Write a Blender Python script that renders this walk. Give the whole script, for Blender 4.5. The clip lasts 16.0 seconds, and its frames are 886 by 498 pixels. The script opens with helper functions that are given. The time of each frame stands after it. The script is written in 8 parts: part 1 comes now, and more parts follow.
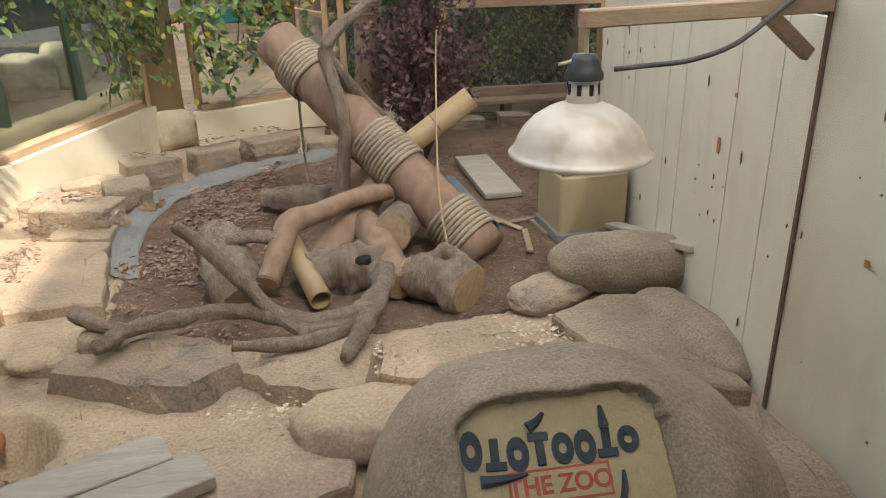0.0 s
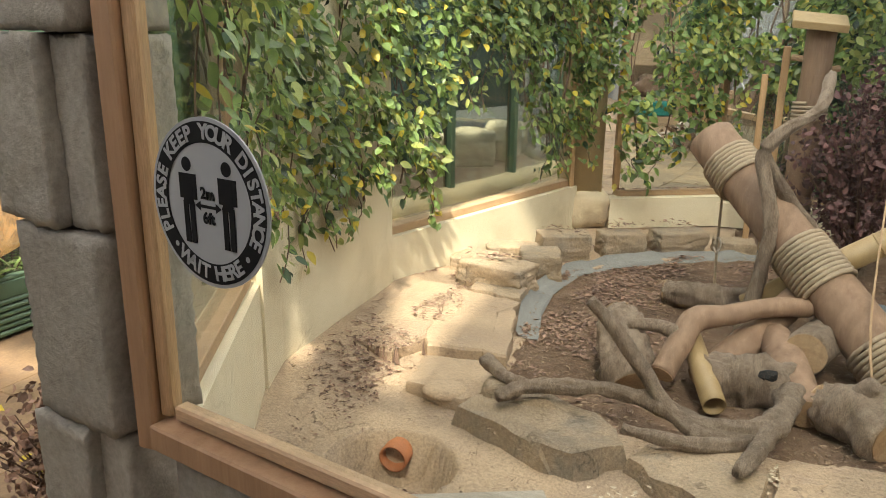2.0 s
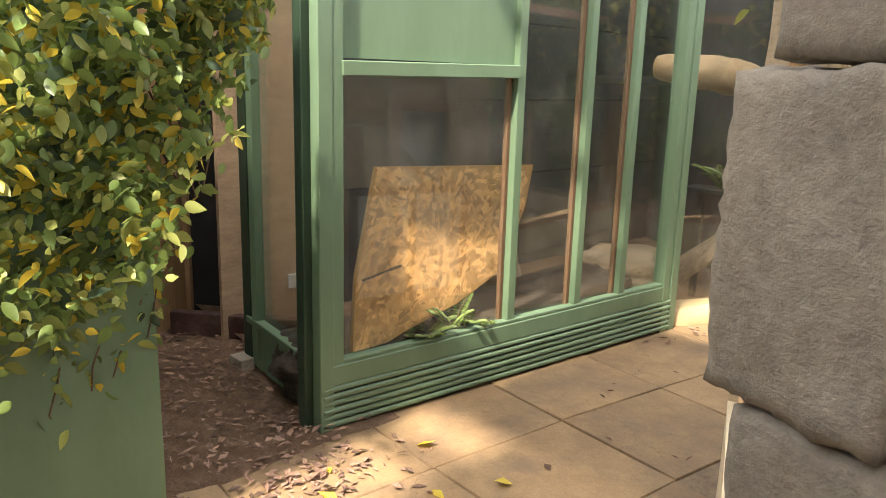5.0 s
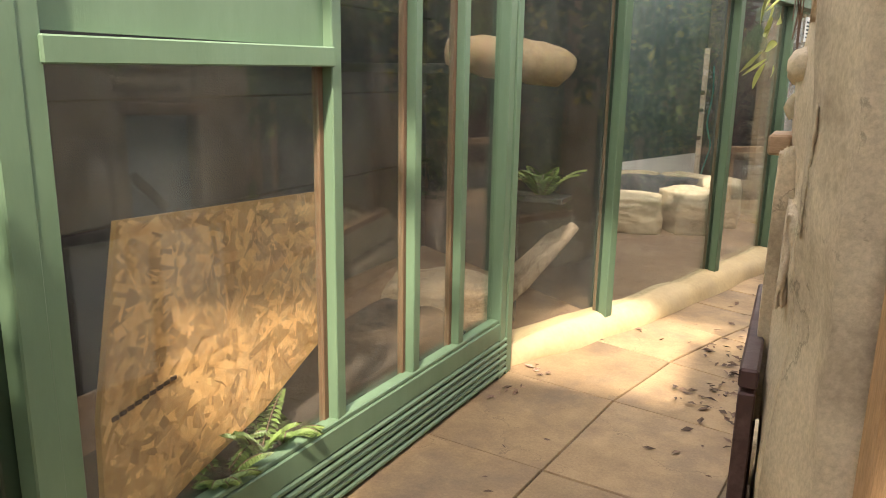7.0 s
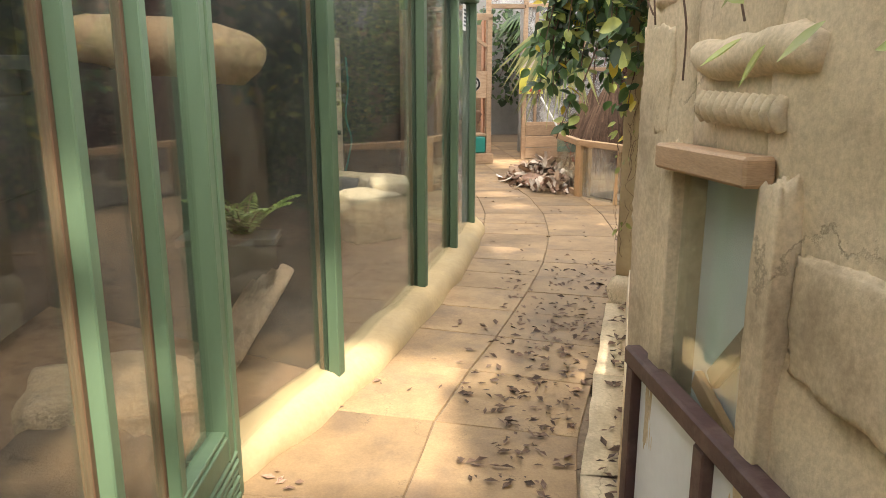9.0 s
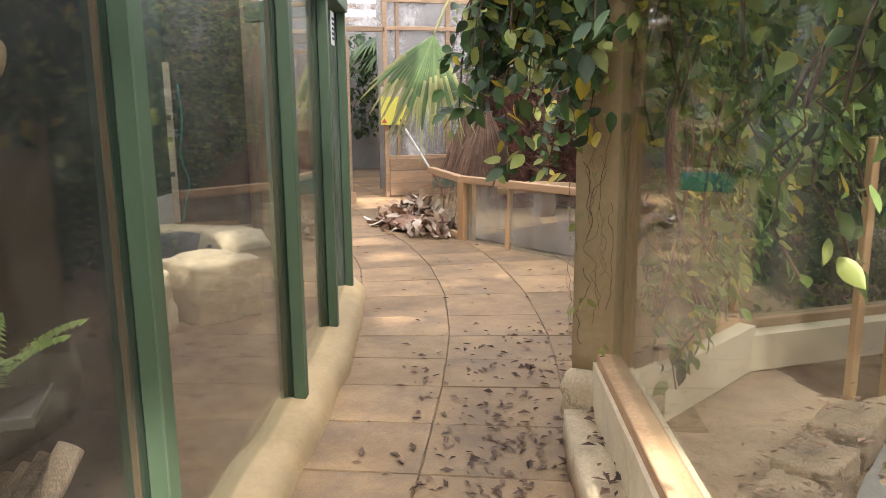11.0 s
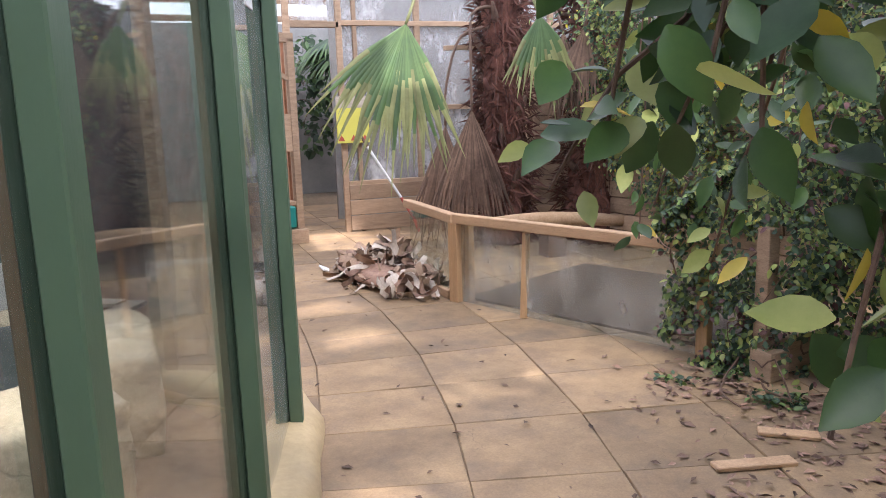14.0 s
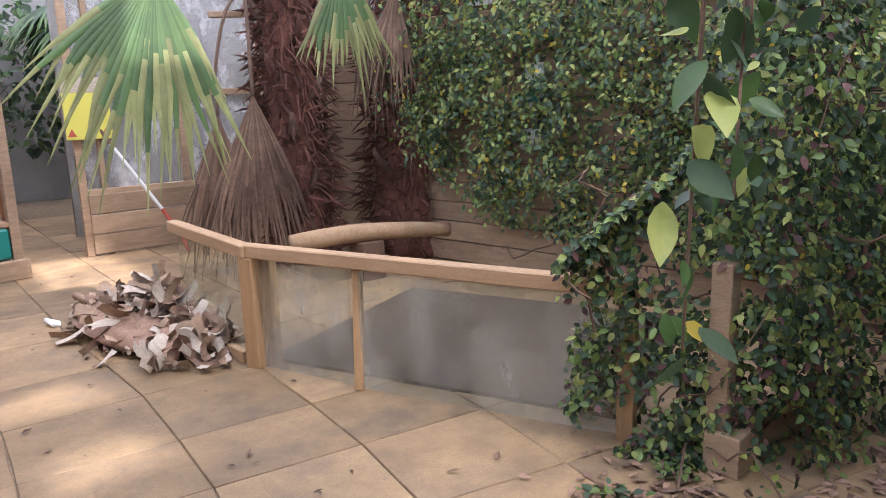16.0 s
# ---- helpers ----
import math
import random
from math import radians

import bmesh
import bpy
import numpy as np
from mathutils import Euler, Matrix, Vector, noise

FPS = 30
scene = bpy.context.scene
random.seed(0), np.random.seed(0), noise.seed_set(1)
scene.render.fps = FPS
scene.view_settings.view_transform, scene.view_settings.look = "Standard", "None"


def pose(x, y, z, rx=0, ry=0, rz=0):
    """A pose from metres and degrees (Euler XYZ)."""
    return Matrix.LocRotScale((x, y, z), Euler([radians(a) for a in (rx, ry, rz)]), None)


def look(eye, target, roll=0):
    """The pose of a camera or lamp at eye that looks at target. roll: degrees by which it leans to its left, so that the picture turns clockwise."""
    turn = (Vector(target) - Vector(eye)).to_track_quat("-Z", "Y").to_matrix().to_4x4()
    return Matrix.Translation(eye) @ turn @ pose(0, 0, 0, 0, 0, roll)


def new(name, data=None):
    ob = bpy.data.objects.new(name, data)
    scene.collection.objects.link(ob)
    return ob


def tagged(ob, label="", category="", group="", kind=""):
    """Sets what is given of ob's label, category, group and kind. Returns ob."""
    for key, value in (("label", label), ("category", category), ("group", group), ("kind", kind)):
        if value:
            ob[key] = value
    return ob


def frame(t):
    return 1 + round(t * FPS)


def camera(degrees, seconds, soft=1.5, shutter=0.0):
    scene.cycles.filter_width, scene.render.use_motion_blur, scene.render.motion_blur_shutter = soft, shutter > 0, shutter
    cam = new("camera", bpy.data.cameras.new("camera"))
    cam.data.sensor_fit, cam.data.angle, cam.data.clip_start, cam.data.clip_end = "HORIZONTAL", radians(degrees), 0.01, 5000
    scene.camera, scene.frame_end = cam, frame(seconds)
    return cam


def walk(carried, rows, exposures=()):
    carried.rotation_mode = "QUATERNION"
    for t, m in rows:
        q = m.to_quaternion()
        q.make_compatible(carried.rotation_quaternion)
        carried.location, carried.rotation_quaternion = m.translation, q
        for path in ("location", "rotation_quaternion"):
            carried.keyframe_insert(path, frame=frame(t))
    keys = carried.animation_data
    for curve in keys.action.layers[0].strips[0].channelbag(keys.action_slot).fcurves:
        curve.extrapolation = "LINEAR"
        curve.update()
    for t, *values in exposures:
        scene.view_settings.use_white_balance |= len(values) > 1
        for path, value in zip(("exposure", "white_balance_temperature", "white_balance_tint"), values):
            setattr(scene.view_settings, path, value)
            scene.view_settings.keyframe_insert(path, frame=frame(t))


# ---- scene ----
cam = camera(61.1, 16.0, soft=0.9)
METRES, EYE, TILT, LEAN, TURN = 8.9, 1.5, 0.0, 0.0, -8.8
ROWS = [
    (0.0, 0.0, 0.0, 0.0, -0.5, -22.68, 1.2),
    (0.5, -0.0032, -0.0024, 0.0007, 5.89, -21.04, 0.87),
    (1.0, -0.0072, -0.0058, 0.0015, 13.16, -19.24, 0.52),
    (1.5, -0.0115, -0.0083, 0.0019, 21.97, -17.26, -0.08),
    (2.0, -0.0151, -0.01, 0.0017, 29.62, -15.85, -0.6),
    (2.5, -0.0231, -0.0141, 0.0009, 38.99, -14.6, -0.93),
    (3.0, -0.0324, -0.0182, 0.0006, 47.74, -13.74, -1.31),
    (3.5, -0.0461, -0.0134, -0.0003, 57.06, -12.93, -1.65),
    (6.0, -0.1893, 0.0268, -0.0007, 52.09, -12.24, -1.2),
    (6.5, -0.2244, 0.0442, -0.0005, 42.6, -12.93, -1.07),
    (7.0, -0.2517, 0.0627, -0.0012, 33.89, -13.13, -0.97),
    (7.5, -0.2832, 0.0817, -0.0013, 24.17, -13.12, -0.85),
    (8.0, -0.3055, 0.1061, -0.0025, 16.38, -13.23, -0.58),
    (8.5, -0.3256, 0.1337, -0.0012, 9.12, -13.35, -0.26),
    (9.0, -0.3438, 0.1577, -0.0008, 4.27, -13.44, -0.0),
    (9.5, -0.3546, 0.1966, -0.0011, -0.29, -13.28, 0.4),
    (10.0, -0.3643, 0.2325, -0.0025, -3.4, -12.58, 0.4),
    (12.5, -0.3749, 0.4381, -0.0075, -10.24, -10.22, 1.19),
    (13.0, -0.3738, 0.4776, -0.0061, -10.43, -10.2, 1.51),
    (13.5, -0.3668, 0.5164, -0.0053, -10.7, -10.24, 1.65),
    (14.0, -0.3626, 0.5626, -0.0068, -10.97, -10.35, 1.71),
    (14.5, -0.3619, 0.6026, -0.0065, -11.47, -10.55, 1.74),
    (15.0, -0.356, 0.65, -0.0043, -13.79, -11.04, 1.94),
    (15.5, -0.3511, 0.6951, -0.0036, -18.54, -11.44, 1.9),
    (16.0, -0.3393, 0.7426, -0.0065, -28.58, -11.93, 1.73),
]
walk(cam, [(t, pose(0, 0, EYE, TILT, LEAN, TURN) @ pose(METRES * x, METRES * y, METRES * z, 90 + pitch, roll, yaw)) for t, x, y, z, yaw, pitch, roll in ROWS],
     exposures=[(0.0, 1.35, 6300, 19), (1.5, 1.4, 6500, 14), (2.6, 1.7, 7100, 10), (3.6, 1.75, 7100, 11), (5.5, 1.9, 7100, 15), (6.5, 1.8, 7100, 15), (9.5, 1.55, 7000, 11), (12.0, 1.45, 6200, 19), (16.0, 1.45, 5800, 19)])

# ---- light ----
world = bpy.data.worlds.new("world")
scene.world = world
world.use_nodes = True
SUN_UP, SUN_TURN = 54.0, 165.0     # elevation, and azimuth from +y clockwise
wn = world.node_tree.nodes
sky = wn.new("ShaderNodeTexSky")
sky.sky_type, sky.sun_disc = 'NISHITA', False
sky.sun_elevation, sky.sun_rotation = radians(SUN_UP), radians(SUN_TURN)
wn["Background"].inputs[1].default_value = 0.15
world.node_tree.links.new(sky.outputs[0], wn["Background"].inputs[0])
sun = new("sun", bpy.data.lights.new("sun", 'SUN'))
sun.data.energy, sun.data.angle, sun.data.color = 3.8, radians(3.0), (1.0, 0.93, 0.82)
sun_way = Vector((math.sin(radians(SUN_TURN)) * math.cos(radians(SUN_UP)), math.cos(radians(SUN_TURN)) * math.cos(radians(SUN_UP)), math.sin(radians(SUN_UP))))
sun.matrix_world = look(sun_way * 20, (0, 0, 0))

# ---- materials ----
def mat(name, a, b=None, scale=8.0, rough=0.8, bump=0.2, fine=60.0, metal=0.0, stain=None, stain_scale=1.5, stain_amt=0.5, stretch=(1, 1, 1),
        per_object=0.0, per_island=0.0, spec=0.5, translucent=0.0, bump_dist=0.01, grit=0.3, speckle=0.15, crack=0.0, crack_wide=0.02):
    """A surface of two colours mixed by grain, with larger stains, fine relief, and change from piece to piece."""
    m = bpy.data.materials.new(name)
    m.use_nodes = True
    nt = m.node_tree
    N, L = nt.nodes, nt.links
    bs = N["Principled BSDF"]
    b = b or tuple(c * 0.7 for c in a)
    co = N.new("ShaderNodeTexCoord")
    mp = N.new("ShaderNodeMapping")
    mp.inputs["Scale"].default_value = stretch
    L.new(co.outputs["Object"], mp.inputs["Vector"])
    if per_object:
        inf = N.new("ShaderNodeObjectInfo")
        sc = N.new("ShaderNodeVectorMath")
        sc.operation = 'SCALE'
        cmb = N.new("ShaderNodeCombineXYZ")
        for i in range(3):
            L.new(inf.outputs["Random"], cmb.inputs[i])
        sc.inputs["Scale"].default_value = 37.0
        L.new(cmb.outputs[0], sc.inputs[0])
        L.new(sc.outputs[0], mp.inputs["Location"])
    n1 = N.new("ShaderNodeTexNoise")
    n1.inputs["Scale"].default_value, n1.inputs["Detail"].default_value, n1.inputs["Roughness"].default_value = scale, 9.0, 0.7
    L.new(mp.outputs[0], n1.inputs["Vector"])
    ramp = N.new("ShaderNodeMapRange")
    ramp.inputs[1].default_value, ramp.inputs[2].default_value = 0.32, 0.68
    L.new(n1.outputs[0], ramp.inputs[0])
    mix = N.new("ShaderNodeMix")
    mix.data_type = 'RGBA'
    mix.inputs[6].default_value, mix.inputs[7].default_value = (*a, 1), (*b, 1)
    L.new(ramp.outputs[0], mix.inputs[0])
    out = mix.outputs[2]
    n2 = N.new("ShaderNodeTexNoise")
    n2.inputs["Scale"].default_value, n2.inputs["Detail"].default_value, n2.inputs["Roughness"].default_value = stain_scale, 8.0, 0.65
    L.new(mp.outputs[0], n2.inputs["Vector"])
    if stain:
        r2 = N.new("ShaderNodeMapRange")
        r2.inputs[1].default_value, r2.inputs[2].default_value, r2.inputs[4].default_value = 0.48, 0.68, stain_amt
        L.new(n2.outputs[0], r2.inputs[0])
        mx = N.new("ShaderNodeMix")
        mx.data_type = 'RGBA'
        mx.inputs[7].default_value = (*stain, 1)
        L.new(r2.outputs[0], mx.inputs[0])
        L.new(out, mx.inputs[6])
        out = mx.outputs[2]
    if per_object or per_island:
        if per_island:
            src = N.new("ShaderNodeNewGeometry").outputs["Random Per Island"]
        else:
            src = inf.outputs["Random"]
        amt = per_object or per_island
        r3 = N.new("ShaderNodeMapRange")
        r3.inputs[3].default_value, r3.inputs[4].default_value = 1 - amt, 1 + amt
        L.new(src, r3.inputs[0])
        hs = N.new("ShaderNodeHueSaturation")
        L.new(r3.outputs[0], hs.inputs["Value"])
        L.new(out, hs.inputs["Color"])
        out = hs.outputs[0]
    n3 = N.new("ShaderNodeTexNoise")
    n3.inputs["Scale"].default_value, n3.inputs["Detail"].default_value, n3.inputs["Roughness"].default_value = fine, 6.0, 0.7
    L.new(mp.outputs[0], n3.inputs["Vector"])
    if rough > 0.65:
        r4, fleck = N.new("ShaderNodeMapRange"), N.new("ShaderNodeHueSaturation")
        r4.inputs[1].default_value, r4.inputs[2].default_value, r4.inputs[3].default_value, r4.inputs[4].default_value = 0.36, 0.64, 1 - speckle, 1 + speckle
        L.new(n3.outputs[0], r4.inputs[0])
        L.new(r4.outputs[0], fleck.inputs["Value"])
        L.new(out, fleck.inputs["Color"])
        out = fleck.outputs[0]
    if crack:
        warp, vo, cw = N.new("ShaderNodeVectorMath"), N.new("ShaderNodeTexVoronoi"), N.new("ShaderNodeMapRange")
        warp.operation = 'MULTIPLY_ADD'
        warp.inputs[1].default_value = (0.5, 0.5, 0.5)
        L.new(n2.outputs[1], warp.inputs[0])
        L.new(mp.outputs[0], warp.inputs[2])
        vo.feature = 'DISTANCE_TO_EDGE'
        vo.inputs["Scale"].default_value = crack
        L.new(warp.outputs[0], vo.inputs["Vector"])
        cw.inputs[2].default_value, cw.inputs[3].default_value = crack_wide, 0.6
        L.new(vo.outputs["Distance"], cw.inputs[0])
        some, ease, line = N.new("ShaderNodeMapRange"), N.new("ShaderNodeMath"), N.new("ShaderNodeHueSaturation")
        some.inputs[1].default_value, some.inputs[2].default_value = 0.36, 0.52
        ease.operation = 'MAXIMUM'
        L.new(n1.outputs[0], some.inputs[0])
        L.new(some.outputs[0], ease.inputs[0])
        L.new(cw.outputs[0], ease.inputs[1])
        L.new(ease.outputs[0], line.inputs["Value"])
        L.new(out, line.inputs["Color"])
        out = line.outputs[0]
    L.new(out, bs.inputs["Base Color"])
    bs.inputs["Metallic"].default_value = metal
    bs.inputs["Specular IOR Level"].default_value = spec
    rr = N.new("ShaderNodeMapRange")
    rr.inputs[3].default_value, rr.inputs[4].default_value = max(0.05, rough - 0.12), min(1.0, rough + 0.12)
    L.new(n1.outputs[0], rr.inputs[0])
    L.new(rr.outputs[0], bs.inputs["Roughness"])
    if bump:
        ad = N.new("ShaderNodeMath")
        ad.operation = 'MULTIPLY_ADD'
        ad.inputs[1].default_value = grit
        L.new(n3.outputs[0], ad.inputs[0])
        L.new(n1.outputs[0], ad.inputs[2])
        relief_ = ad
        if crack:
            relief_ = N.new("ShaderNodeMath")
            relief_.operation = 'ADD'
            L.new(ad.outputs[0], relief_.inputs[0])
            L.new(ease.outputs[0], relief_.inputs[1])
        bp = N.new("ShaderNodeBump")
        bp.inputs["Strength"].default_value, bp.inputs["Distance"].default_value = bump, bump_dist
        L.new(relief_.outputs[0], bp.inputs["Height"])
        L.new(bp.outputs[0], bs.inputs["Normal"])
    if translucent:
        tr = N.new("ShaderNodeBsdfTranslucent")
        L.new(out, tr.inputs["Color"])
        ms = N.new("ShaderNodeMixShader")
        ms.inputs[0].default_value = translucent
        L.new(bs.outputs[0], ms.inputs[1])
        L.new(tr.outputs[0], ms.inputs[2])
        L.new(ms.outputs[0], N["Material Output"].inputs["Surface"])
    return m


def glass_mat(name, dirt=0.012, tint=(0.93, 0.96, 0.94), dust=(0.55, 0.53, 0.48), streak=6.0, gloss=0.03, mirror=0.022):
    """Thin pane: see-through, with a Fresnel mirror on top and patches of dust."""
    m = bpy.data.materials.new(name)
    m.use_nodes = True
    nt = m.node_tree
    N, L = nt.nodes, nt.links
    N.remove(N["Principled BSDF"])
    tr, gl, df = N.new("ShaderNodeBsdfTransparent"), N.new("ShaderNodeBsdfGlossy"), N.new("ShaderNodeBsdfDiffuse")
    tr.inputs[0].default_value = (*tint, 1)
    df.inputs[0].default_value = (*dust, 1)
    gl.inputs["Roughness"].default_value = gloss
    lw, pw, fr = N.new("ShaderNodeLayerWeight"), N.new("ShaderNodeMath"), N.new("ShaderNodeMapRange")
    lw.inputs[0].default_value = 0.5
    pw.operation, pw.inputs[1].default_value = 'POWER', 4.0
    fr.inputs[3].default_value, fr.inputs[4].default_value = mirror, 0.9
    L.new(lw.outputs["Facing"], pw.inputs[0])
    L.new(pw.outputs[0], fr.inputs[0])
    m1, m2 = N.new("ShaderNodeMixShader"), N.new("ShaderNodeMixShader")
    co, mp, no, mr = N.new("ShaderNodeTexCoord"), N.new("ShaderNodeMapping"), N.new("ShaderNodeTexNoise"), N.new("ShaderNodeMapRange")
    mp.inputs["Scale"].default_value = (1.3, 1.3, 0.8)
    no.inputs["Scale"].default_value, no.inputs["Detail"].default_value, no.inputs["Roughness"].default_value = streak, 8.0, 0.7
    mr.inputs[1].default_value, mr.inputs[2].default_value, mr.inputs[3].default_value, mr.inputs[4].default_value = 0.45, 0.75, dirt * 0.3, dirt * 2.5
    L.new(co.outputs["Object"], mp.inputs[0])
    L.new(mp.outputs[0], no.inputs["Vector"])
    L.new(no.outputs[0], mr.inputs[0])
    L.new(mr.outputs[0], m1.inputs[0])
    L.new(tr.outputs[0], m1.inputs[1])
    L.new(df.outputs[0], m1.inputs[2])
    L.new(fr.outputs[0], m2.inputs[0])
    L.new(m1.outputs[0], m2.inputs[1])
    L.new(gl.outputs[0], m2.inputs[2])
    L.new(m2.outputs[0], N["Material Output"].inputs["Surface"])
    return m


